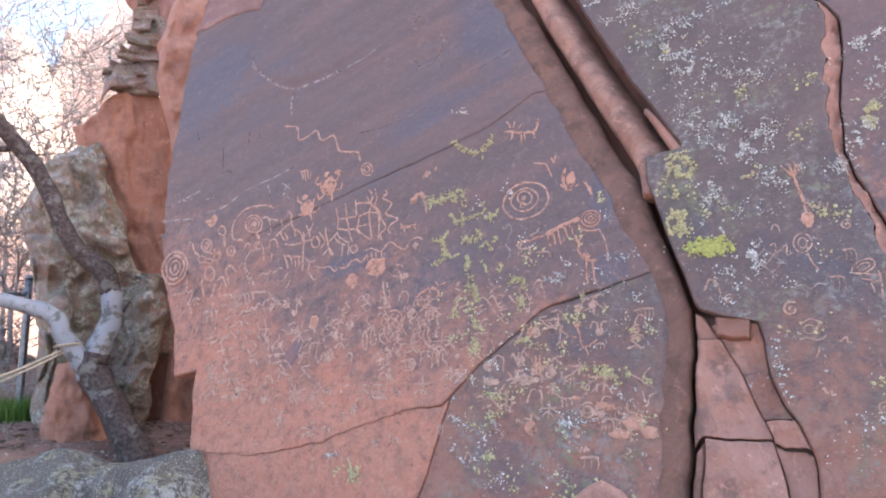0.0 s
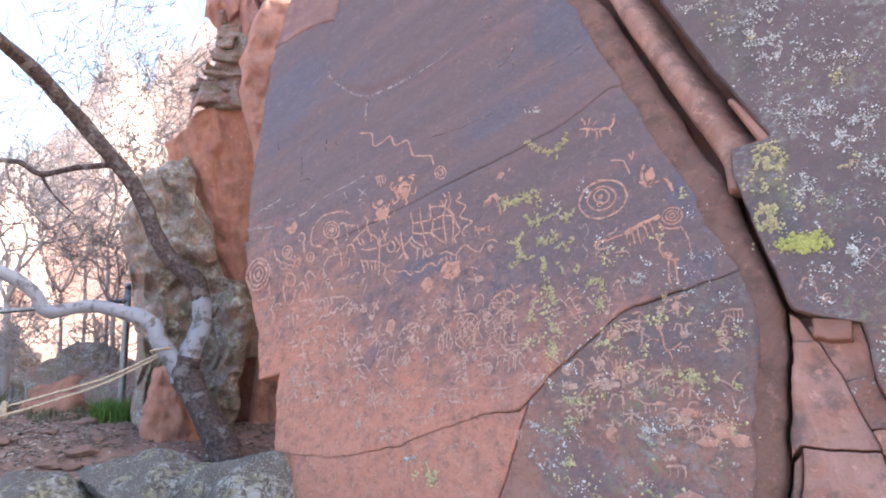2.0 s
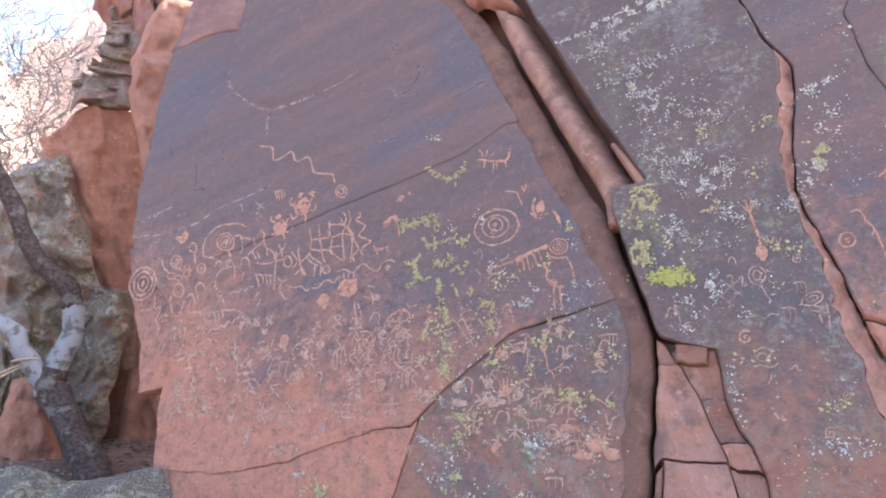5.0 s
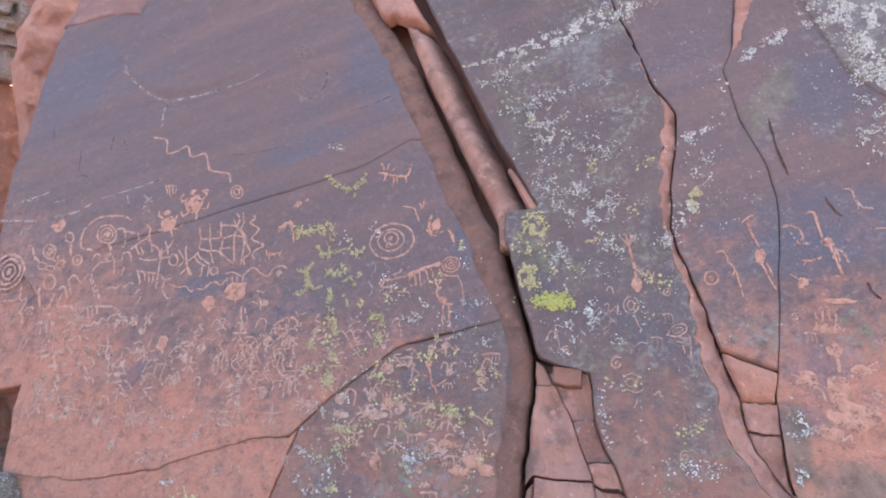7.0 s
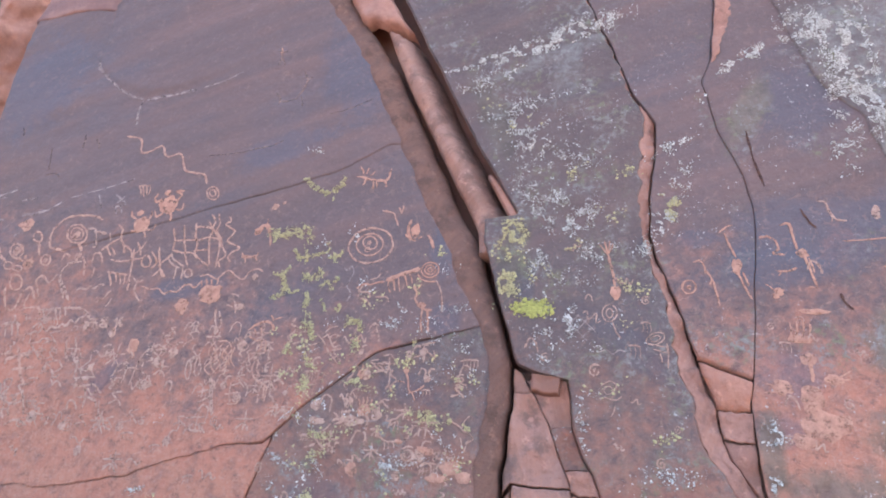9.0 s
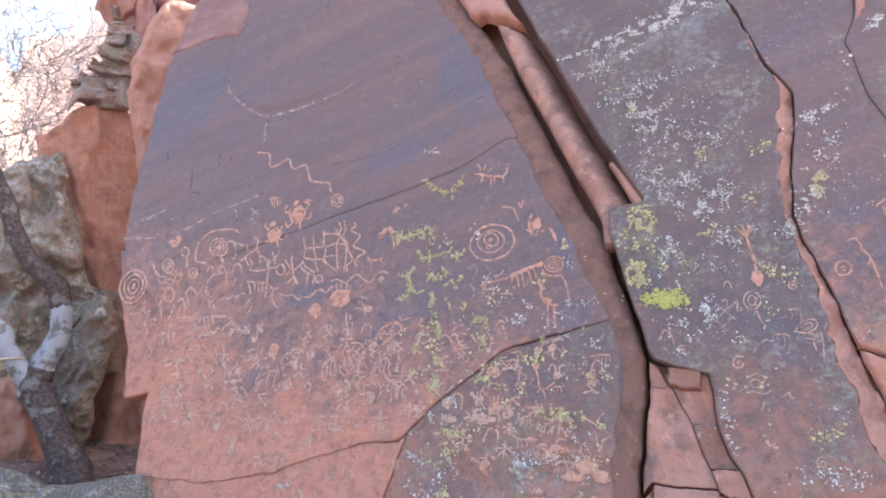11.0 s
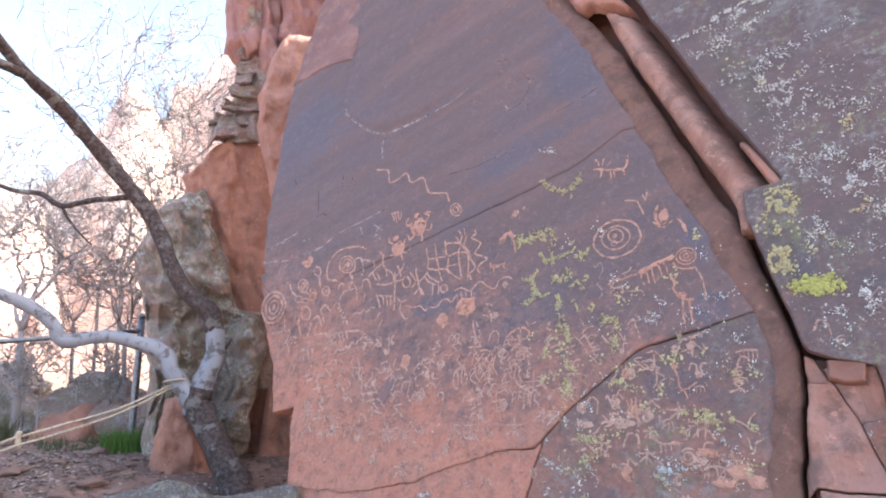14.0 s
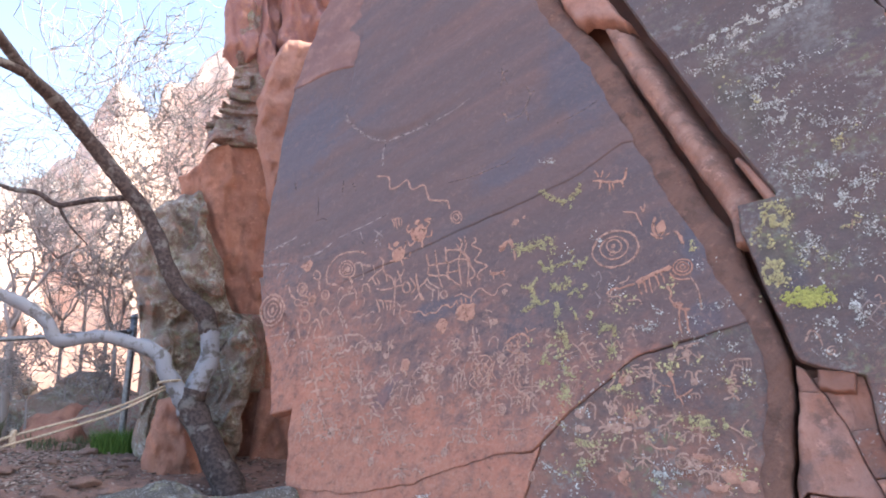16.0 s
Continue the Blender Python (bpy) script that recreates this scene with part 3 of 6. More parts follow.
# ---- the cliff beside the panel: a frame that faces the clearing ----
SIDE = pose(-6.6, 4.75, 0, 0, 0, 56)
side = tagged(new("wall_side_cliff"), "red and grey layered cliff beside the carved panel", "rock wall", kind="structure")
side.matrix_basis = SIDE
BIG = (0.05, 0.12, 0.25, 0.2)
DARK_L = jag(lerp_curve([(-0.3, -0.95), (0.4, -0.97), (1.12, -0.93), (1.88, -1.02), (2.54, -1.20), (3.01, -1.0), (3.25, -0.76), (3.5, -0.45)]), 0.05, 1.0, 3.0)
DARK_R = jag(lerp_curve([(-0.3, 0.14), (0.3, 0.14), (0.74, 0.17), (1.11, 0.25), (1.5, 0.32), (1.85, 0.24), (1.95, 0.0), (2.13, -0.09), (2.52, -0.14), (2.9, -0.32), (3.22, -0.37), (3.5, -0.45)]), 0.05, 2.0, 3.0)


def bulge(u, v):
    """Steps and overhangs of the lichen-grown rock."""
    q = 3.0 * (fbm(u * 1.4, v * 0.9, 3.0, 2) + 1)
    f = q - math.floor(q)
    return 0.16 * (math.floor(q) + min(1.0, f * 5)) - 0.4 + 0.10 * fbm(u * 1.7, v * 1.4, 6.0, 3) + 0.05 * fbm(u * 3, v * 3, 1.0, 4) - 0.05 * abs(fbm(u * 6, v * 5, 4.0, 3))


def plates(u, v):
    """Vertical plates of split rock."""
    q = 2.6 * (fbm(u * 1.3 + 0.4 * v, v * 0.5, 8.0, 3) + 1)
    f = q - math.floor(q)
    return 0.11 * (math.floor(q) + min(1.0, f * 5)) - 0.15 + 0.06 * fbm(u * 4, v * 3, 0, 4) - 0.04 * abs(fbm(u * 7, v * 5, 2, 3))


slab("rock_mass", level(-0.4), level(3.50), DARK_L, DARK_R, 110, 230, M_DARK, side, 0.10, (0.05, 0.35, 0.30, 0.20), (0.1, 0.5, 0.7, 0.25), 0.13, "dark lichen-covered rock", bulge)
slab("rock_mass", level(-0.4), jag(lerp_curve([(-0.6, 3.55), (-0.38, 3.82), (-0.14, 3.98), (0.22, 3.93), (2.0, 4.0)]), 0.05, 5.0, 5.0), lambda v: DARK_R(v) - 0.25, level(1.9), 110, 170, M_RED, side, -0.16, (0.05, 0.05, 0.05, 0.2), (0.1, 0.05, 0.1, 0.2), 0.05, "smooth bare orange-red rock face", lambda u, v: 0.5 * plates(u, v))
slab("rock_mass", level(-0.4), level(1.05), lambda v: 0.25 + 0.10 * v, lambda v: 1.3, 40, 40, M_RED, side, 0.10, (0.05, 0.10, 0.08, 0.2), (0.1, 0.16, 0.16, 0.2), 0.10, "red ledge at the foot of the rock", plates)
slab("rock_mass", level(1.0), level(1.92), lambda v: 0.02, lambda v: 0.42, 24, 30, M_LAYER, side, 0.0, (0.05, 0.05, 0.05, 0.1), (0.1, 0.14, 0.12, 0.1), 0.06, "grey stone step")
slab("rock_mass", level(-0.4), lambda u: 1.02 + 0.35 * (u + 0.55), jag(lerp_curve([(-0.4, -1.0), (0.1, -0.86), (0.5, -0.80), (1.0, -0.72)]), 0.04, 3.0, 4.0), lambda v: -0.16 - 0.30 * v, 40, 50, M_RED, side, 0.55, (0.05, 0.15, 0.12, 0.10), (0.1, 0.3, 0.3, 0.2), 0.08, "orange-red rock at the tree's foot", plates)
rng = random.Random(5)
z = 3.92
while z < 5.0:
    tall = rng.choice((0.06, 0.09, 0.13, 0.20)) * rng.uniform(0.8, 1.2)
    s0 = float(np.interp(z, [3.7, 4.05, 4.31, 4.61, 4.93], [-0.48, -0.42, -0.27, -0.16, -0.13])) + rng.uniform(-0.04, 0.03)
    while s0 < 0.28:
        wide = rng.uniform(0.2, 0.8)
        slab("rock_layer", jag(level(z), 0.07, 1.0, 2.5), jag(level(z + tall - 0.004), 0.07, 1.0, 2.5), jag(level(s0), 0.05, s0, 8.0), jag(level(min(s0 + wide, 0.34)), 0.05, s0 + wide, 8.0), 16, 12, M_LEDGE, side, -0.03 + rng.uniform(-0.09, 0.09), (0.012, 0.010, 0.012, 0.012), (0.08, 0.01, 0.03, 0.03), 0.14)
        s0 += wide + 0.006
    z += tall
slab("rock_mass", jag(lerp_curve([(-0.5, 3.64), (-0.38, 3.86), (-0.14, 3.98), (0.22, 3.93), (2.2, 4.1)]), 0.06, 2.0, 5.0), level(7.2), jag(lerp_curve([(3.4, -0.46), (4.05, -0.40), (4.31, -0.25), (4.61, -0.14), (4.85, -0.12), (5.5, -0.13), (7.2, -0.3)]), 0.05, 4.0, 5.0), level(2.2), 60, 120, M_LEDGE, side, -0.14, (0.02, 0.2, 0.06, 0.2), (0.06, 0.2, 0.12, 0.2), 0.12, "weathered grey-red rock behind the ledges", plates)
# hanging fins over the ledges
for a, b, low, lift, tip in ((-0.30, 0.20, 4.93, -0.10, 0.0), (0.12, 0.42, 4.60, -0.02, 0.6), (0.36, 0.95, 4.95, 0.25, -0.5), (0.75, 1.5, 5.3, 0.4, 0.2)):
    slab("rock_fin", jag(lambda u, a=a, b=b, low=low, tip=tip: low + 1.1 * abs(u - (a + b) / 2 - tip * 0.12), 0.04, a * 7, 4.0), level(7.0), jag(lambda v, a=a: a + 0.02 * (v - 5), 0.04, a, 3.0), jag(lambda v, b=b: b + 0.03 * (v - 5), 0.04, b, 3.0), 30, 60, M_FIN, side, lift, (0.06, 0.1, 0.10, 0.10), (0.25, 0.2, 0.22, 0.22), 0.06, "hanging fin of red rock", plates)
# pale broken edge of the carved panel, seen from its end
slab("rock_edge", level(2.9), level(5.0), jag(lerp_curve([(2.9, 0.34), (3.3, 0.22), (3.7, 0.12), (4.22, 0.09), (4.61, 0.20), (5.2, 0.45)]), 0.03, 7.0, 4.0), lambda v: float(np.interp(v, [2.75, 3.19, 3.63, 4.26, 4.8, 5.2], [0.30, 0.40, 0.55, 0.66, 0.85, 1.0])), 40, 90, M_PINK, side, 1.10, (0.3, 0.3, 0.06, 0.05), (0.4, 0.4, 0.3, 0.02), 0.10, "pale pink edge of the panel")
# unseen bulk added behind the cliff, which keeps the place in shade
slab("rock_core", level(-0.4), level(8.0), level(0.35), level(3.5), 12, 24, M_BROWN, side, -1.0, (0.1, 0.5, 0.3, 0.3), (0.1, 0.5, 0.5, 0.5), 0.1)


def rock_mesh(name, size, material, seed, rough=0.25, detail=5, flat=7):
    """A weathered boulder: a sphere pushed about by noise and flattened on a few facets."""
    bm = bmesh.new()
    bmesh.ops.create_icosphere(bm, subdivisions=detail, radius=1.0)
    r = random.Random(seed)
    cuts = [(Vector((r.uniform(-1, 1), r.uniform(-1, 1), r.uniform(-0.6, 1))).normalized(), r.uniform(0.62, 0.9)) for _ in range(flat)]
    for v in bm.verts:
        p = v.co.copy()
        for nrm, d in cuts:
            over = p.dot(nrm) - d
            if over > 0:
                p -= nrm * over * 0.8
        p *= 1 + rough * fbm(p.x * 1.3 + seed, p.y * 1.3, p.z * 1.3, 4) + 0.03 * fbm(p.x * 6 + seed, p.y * 6, p.z * 6, 4)
        v.co = (p.x * size[0], p.y * size[1], p.z * size[2])
    me = bpy.data.meshes.new(name)
    bm.to_mesh(me)
    bm.free()
    me.polygons.foreach_set("use_smooth", [True] * len(me.polygons))
    me.materials.append(material)
    return me


def boulder(name, size, material, m, seed, label, category="boulder", rough=0.25, detail=5, kind=""):
    return tagged(part(name, rock_mesh(name, size, material, seed, rough, detail), None, "", m), label, category, kind=kind)


# two masses added out of view behind the cliff to hold off the sun
boulder("sun_blocking_mass", (4.5, 3.0, 8.0), M_RED, pose(1.5, 9.2, 3.0), 31, "unseen bulk added behind the red cliff's face to block the sun", "cliff", kind="structure")
boulder("sun_blocking_mass", (4.0, 3.0, 7.5), M_RED, pose(-4.6, 9.6, 2.5), 33, "unseen bulk added behind the red cliff's face to block the sun", "cliff", kind="structure")
boulder("boulder", (0.46, 0.50, 0.44), M_BOULDER, pose(-3.80, 2.92, 0.24, 0, 0, 30), 11, "dark grey lichen-flecked boulder at the panel's foot", rough=0.15)
boulder("boulder", (0.50, 0.45, 0.30), M_BOULDER, pose(-4.83, 2.86, 0.24, 0, 12, 55), 14, "grey boulder with pale lichen beside the tree", rough=0.15)
boulder("boulder", (0.42, 0.5, 0.20), M_BOULDER, pose(-5.30, 2.30, 0.25, 0, 5, 55), 17, "low flat grey boulder in the dirt", rough=0.15)
boulder("boulder", (0.25, 0.2, 0.18), M_BOULDER, pose(-4.35, 3.25, 0.22, 0, 5, 25), 19, "small dark stone between two boulders", rough=0.2)

# ---- the leaning tree ----
k = Mat("bark", 0.9)
dapple = k.noise(7, 5, 0.6)
k.color(k.mix(k.ramp(dapple, 0.54, 0.66, 0.0, 0.8), k.mix(k.ramp(k.noise(28, 4), 0.4, 0.6), (0.06, 0.046, 0.045), (0.105, 0.08, 0.075)), (0.20, 0.19, 0.18)))
k.bump(k.noise(30, 5, 0.7), 0.7, 0.012)
k.bump(dapple, 0.6, 0.02)
M_BARK = k.m
k = Mat("pale_bark", 0.75)
k.color(k.mix(k.ramp(k.noise(9, 6, 0.65), 0.5, 0.62), (0.29, 0.30, 0.335), (0.14, 0.13, 0.125)))
k.bump(k.noise(24, 5, 0.7), 0.5, 0.008)
M_PALEBARK = k.m
k = Mat("twig_bark", 0.9)
k.color(k.mix(k.rnd(), (0.27, 0.24, 0.235), (0.40, 0.365, 0.36)))
M_TWIG = k.m


def limb(name, pts, radii, parent, label="", material=None, sides=14, steps=7, rough=0.2):
    rows = spline([(*p, r) for p, r in zip(pts, radii)], steps)
    v, f = tube_data(rows, sides, rough=rough)
    return part(name, mesh(name, v, f, material or M_BARK), parent, label)


tree = tagged(new("tree"), "leaning bare tree with dark trunk and whitish limbs", "tree")
limb("trunk", [(-5.28, 3.98, -0.15), (-5.393, 3.969, 0.109), (-5.521, 3.957, 0.324), (-5.809, 3.918, 0.694), (-5.99, 3.87, 0.95), (-5.985, 3.90, 1.12)], (0.26, 0.17, 0.15, 0.135, 0.14, 0.12), tree, "dark lichen-spotted trunk")
limb("limb", [(-5.985, 3.89, 1.05), (-5.981, 3.927, 1.175), (-5.978, 4.042, 1.453), (-6.027, 4.063, 1.712)], (0.108, 0.105, 0.098, 0.098), tree, "whitish limb above the fork", M_PALEBARK)
limb("limb", [(-6.02, 4.062, 1.69), (-6.065, 4, 1.885), (-6.21, 3.854, 2.059), (-6.327, 3.717, 2.349), (-6.451, 3.611, 2.732), (-6.549, 3.429, 3.045), (-6.655, 3.197, 3.344), (-6.659, 2.895, 3.63), (-6.561, 2.571, 3.837), (-6.413, 2.281, 3.935), (-6.232, 1.997, 4.081), (-6.026, 1.703, 4.257), (-5.7, 1.2, 4.7), (-5.5, 0.9, 5.4)], (0.1, 0.098, 0.090, 0.082, 0.078, 0.078, 0.076, 0.074, 0.07, 0.055, 0.045, 0.04, 0.03, 0.015), tree, "long dark upper limb")
limb("limb", [(-6.40, 2.28, 3.93), (-6.337, 2.157, 3.93), (-6.298, 1.943, 3.945), (-6.238, 1.754, 3.973), (-6.1, 1.3, 4.1)], (0.05, 0.045, 0.04, 0.036, 0.02), tree)
limb("limb", [(-5.99, 3.86, 0.92), (-6.049, 3.806, 1.041), (-6.143, 3.684, 1.264), (-6.231, 3.648, 1.446), (-6.396, 3.465, 1.558), (-6.585, 3.213, 1.625), (-6.776, 2.924, 1.582), (-6.822, 2.817, 1.76), (-6.961, 2.591, 1.945), (-7.118, 2.278, 2.07), (-7.3, 1.8, 2.2)], (0.12, 0.095, 0.085, 0.082, 0.07, 0.062, 0.064, 0.062, 0.06, 0.055, 0.045), tree, "whitish low limb bending outwards", M_PALEBARK)
limb("limb", [(-6.60, 3.41, 3.04), (-6.869, 3.149, 2.999), (-7.086, 2.941, 2.934), (-7.231, 2.801, 3.048), (-7.41, 2.602, 3.079), (-7.58, 2.344, 3.203)], (0.03, 0.028, 0.028, 0.026, 0.022, 0.018), tree)
limb("twig", [(-7.086, 2.941, 2.934), (-7.05, 3.0, 2.80), (-7.0, 3.08, 2.68), (-6.95, 3.2, 2.55)], (0.018, 0.014, 0.010, 0.006), tree)
limb("twig", [(-6.03, 4.06, 1.45), (-5.93, 4.12, 1.50), (-5.86, 4.15, 1.60)], (0.02, 0.014, 0.008), tree)


def grow(p, d, length, radius, depth, rng, verts, faces, tips, spread=0.75, rise=0.04):
    """One crooked bough and its forks, into one mesh."""
    rows, q, way = [(*p, radius)], Vector(p), Vector(d)
    for i in range(5):
        way = (way + Vector((rng.gauss(0, 0.32), rng.gauss(0, 0.32), rng.gauss(rise, 0.26)))).normalized()
        q = q + way * (length / 5)
        rows.append((*q, radius * (1 - 0.10 * (i + 1))))
    tube_data(rows, 6 if radius > 0.02 else 3, verts, faces)
    if depth == 0:
        tips.append((q.copy(), way.copy()))
        return
    for n in range(rng.choice((2, 3, 3))):
        at = Vector(rows[rng.choice((2, 3, 4, 5))][:3])
        side_way = (way + Vector((rng.gauss(0, spread), rng.gauss(0, spread), rng.gauss(0.1, spread)))).normalized()
        grow(at, side_way, length * rng.uniform(0.6, 0.9), max(radius * 0.64, 0.0075), depth - 1, rng, verts, faces, tips, spread, rise)


def bare_tree(name, x, y, height, radius, seed, label, leaves=0, category="tree", lean=(0, 0), depth=4, leaf_mat=None):
    rng = random.Random(seed)
    t = tagged(new(name), label, category)
    z = ground_z(x, y)
    t.matrix_basis = pose(x, y, z)
    trunk_top = (lean[0] * height * 0.3, lean[1] * height * 0.3, height * 0.33)
    v, f = tube_data(spline([(0, 0, -0.2, radius * 1.3), (trunk_top[0] * 0.4 + 0.04, trunk_top[1] * 0.5, trunk_top[2] * 0.5, radius), (*trunk_top, radius * 0.8)], 5), 8, rough=0.15)
    part("trunk", mesh("trunk", v, f, M_TWIG), t)
    v, f, tips = [], [], []
    for n in range(4):
        a = 6.283 * n / 4 + rng.random()
        grow(trunk_top, Vector((math.cos(a) * 0.55 + lean[0], math.sin(a) * 0.55 + lean[1], 0.9)).normalized(), height * 0.27, radius * 0.6, depth, rng, v, f, tips)
    part("crown", mesh("crown", v, f, M_TWIG), t, "many thin bare branches")
    if leaves:
        v, f = [], []
        for q, way in tips:
            for _ in range(leaves):
                c = q + Vector((rng.gauss(0, 0.035), rng.gauss(0, 0.035), rng.gauss(0, 0.05)))
                a, b = Vector((rng.gauss(0, 1), rng.gauss(0, 1), rng.gauss(0, 1))).normalized(), Vector((rng.gauss(0, 1), rng.gauss(0, 1), rng.gauss(0, 1))).normalized()
                s = rng.uniform(0.012, 0.028)
                base = len(v)
                v += [tuple(c - a * s), tuple(c + b * s * 0.4), tuple(c + a * s), tuple(c - b * s * 0.4)]
                f.append((base, base + 1, base + 2, base + 3))
        part("leaves", mesh("leaves", v, f, leaf_mat, False), t, "small sparse grey-green leaves")
    return t


k = Mat("grey_leaf", 0.8)
k.color(k.mix(k.isl(), (0.12, 0.15, 0.155), (0.22, 0.25, 0.25)))
M_LEAF = k.m
for az, d, tall, thick, seed, leaves in ((60.5, 11.5, 6.6, 0.030, 21, 2), (63.0, 13.5, 7.2, 0.034, 25, 2), (66.0, 12.5, 4.8, 0.03, 28, 1), (58.8, 14.5, 9.0, 0.036, 24, 3), (64.5, 14.5, 6.4, 0.034, 52, 2)):
    bare_tree("shrub", -math.sin(radians(az)) * d, math.cos(radians(az)) * d, tall, thick, seed, "tall twiggy shrub with sparse grey leaves", leaves, "shrub", depth=5, leaf_mat=M_LEAF)
for az, d, tall, thick, seed in ((62.5, 10.6, 3.6, 0.035, 3), (69.3, 10.5, 4.2, 0.05, 8)):
    bare_tree("tree", -math.sin(radians(az)) * d, math.cos(radians(az)) * d, tall, thick, seed, "thin bare tree before the pale canyon wall", 0, depth=4)
bare_tree("shrub", -9.6, 4.9, 1.7, 0.02, 29, "low twiggy grey shrub below the cliff", 4, "shrub", leaf_mat=M_LEAF, depth=3)
bare_tree("shrub", -10.6, 4.1, 1.9, 0.02, 35, "low twiggy grey shrub below the cliff", 4, "shrub", leaf_mat=M_LEAF, depth=3)
bare_tree("shrub", -11.0, 3.2, 1.8, 0.02, 37, "low twiggy grey shrub below the cliff", 4, "shrub", leaf_mat=M_LEAF, depth=3)

for x, y, tall, seed in ((-9.0, 4.55, 1.3, 71), (-9.4, 3.8, 1.5, 72), (-10.0, 3.2, 1.6, 73), (-9.9, 4.5, 2.0, 74), (-11.4, 4.4, 2.3, 75)):
    bare_tree("shrub", x, y, tall, 0.016, seed, "low tangled grey brush before the outcrop", 3, "shrub", leaf_mat=M_LEAF, depth=3)

# ---- bank, rocks and canyon wall behind the fence ----
boulder("bank_rock", (1.5, 1.0, 0.62), M_DARK, pose(-10.2, 5.4, 0.35, 0, 0, 40), 41, "brown lichen-grown outcrop behind the fence", "outcrop", 0.55)
boulder("bank_rock", (0.55, 0.5, 0.5), M_RED, pose(-9.2, 4.25, 0.30, 0, 0, 70), 48, "red broken rock below the brush", "outcrop", 0.5, 4)
boulder("bank_rock", (0.62, 0.6, 0.5), M_LAYER, pose(-9.0, 4.9, 0.35, 0, 0, 20), 43, "brown sandstone rock behind the fence", "outcrop", detail=4)
boulder("bank_rock", (1.6, 1.2, 0.8), M_DARK, pose(-12.6, 4.2, 0.4, 0, 0, 20), 47, "grey brushy outcrop below the canyon wall", "outcrop", 0.5, 5)
rng = random.Random(9)
for n in range(15):
    az = 42 + n * 5
    a, d = radians(az), rng.uniform(31, 35)
    tall = float(np.interp(az, [42, 58, 64, 71, 90, 112], [15, 14.5, 9.5, 6.5, 6.0, 8.0])) * rng.uniform(0.92, 1.1)
    boulder("canyon_wall", (rng.uniform(3.5, 4.5), rng.uniform(4, 6), tall), M_FAR, pose(-math.sin(a) * d, math.cos(a) * d, 0.5, 0, 0, math.degrees(a)), 60 + n, "sunlit red canyon wall across the valley, colour paled for glare", "cliff", 0.28, 5, kind="structure")

# ---- fence, rope ----
k = Mat("galvanised_steel", 0.45, 0.85)
k.color(k.mix(k.ramp(k.noise(30, 4), 0.35, 0.65), (0.26, 0.28, 0.31), (0.18, 0.19, 0.21)))
M_STEEL = k.m
fence = tagged(new("fence"), "galvanised pipe fence post with a top rail", "fence")
limb("post", [(-7.81, 4.20, 0.15), (-7.83, 4.23, 0.8), (-7.87, 4.29, 1.86)], (0.042, 0.042, 0.042), fence, "grey steel post", M_STEEL, 14, 3, 0.0)
limb("cap", [(-7.868, 4.288, 1.85), (-7.87, 4.29, 1.87), (-7.872, 4.292, 1.90)], (0.049, 0.050, 0.03), fence, "", M_STEEL, 14, 3, 0.0)
limb("rail", [(-7.86, 4.27, 1.69), (-8.067, 2.635, 1.553), (-8.3, 0.6, 1.42)], (0.026, 0.026, 0.026), fence, "dark round top rail", M_STEEL, 10, 4, 0.0)
limb("clamp", [(-7.86, 4.31, 1.695), (-7.865, 4.27, 1.69), (-7.87, 4.20, 1.683)], (0.032, 0.036, 0.032), fence, "", M_STEEL, 10, 3, 0.0)
k = Mat("rope_fibre", 0.9)
k.color(k.mix(k.ramp(k.noise(60, 3), 0.4, 0.6), (0.50, 0.42, 0.33), (0.36, 0.29, 0.22)))
k.bump(k.noise(160, 2), 0.6, 0.004)
M_ROPE = k.m
rope = tagged(new("rope"), "doubled tan rope tied round the pale limb", "rope")
limb("strand", [(-6.10, 3.66, 1.16), (-6.14, 3.2, 0.98), (-6.12, 2.7, 0.88), (-6.10, 2.33, 0.815), (-6.02, 2.0, 0.77), (-5.6, 1.0, 0.8)], (0.011,) * 6, rope, "", M_ROPE, 8, 6, 0.0)
limb("strand", [(-6.10, 3.68, 1.14), (-6.13, 3.2, 0.94), (-6.11, 2.7, 0.82), (-6.08, 2.33, 0.755), (-6.0, 2.0, 0.71), (-5.6, 1.0, 0.74)], (0.011,) * 6, rope, "", M_ROPE, 8, 6, 0.0)
loop = [(-6.125 + 0.105 * math.cos(a), 3.71 + 0.105 * math.sin(a), 1.19 + 0.02 * math.cos(a)) for a in np.linspace(0, 6.283, 14)]
limb("loop", loop, (0.012,) * 14, rope, "rope wound round the limb", M_ROPE, 8, 3, 0.0)
limb("toggle", [(-6.10, 2.34, 0.86), (-6.11, 2.33, 0.80), (-6.09, 2.34, 0.72)], (0.02, 0.028, 0.02), rope, "", M_ROPE, 8, 3, 0.0)

# ---- litter and grass ----
rng = random.Random(77)
k = Mat("leaf_litter", 0.95)
k.color(k.mix(k.isl(), (0.08, 0.055, 0.045), (0.46, 0.38, 0.33)))
v, f = [], []
for n in range(15000):
    x, y = rng.uniform(-11, -4.2), rng.uniform(1.2, 5.0)
    if noise.noise(Vector((x * 1.1, y * 1.1, 4))) < rng.uniform(-0.5, 0.35):
        continue
    z, s, a, t = ground_z(x, y) + 0.012, rng.uniform(0.012, 0.04), rng.random() * 6.28, rng.uniform(-0.5, 0.5)
    c, q = math.cos(a), math.sin(a)
    base = len(v)
    v += [(x - c * s, y - q * s, z), (x + q * s * 0.5, y - c * s * 0.5, z + s * 0.25), (x + c * s, y + q * s, z + s * t), (x - q * s * 0.5, y + c * s * 0.5, z + s * 0.3)]
    f.append((base, base + 1, base + 2, base + 3))
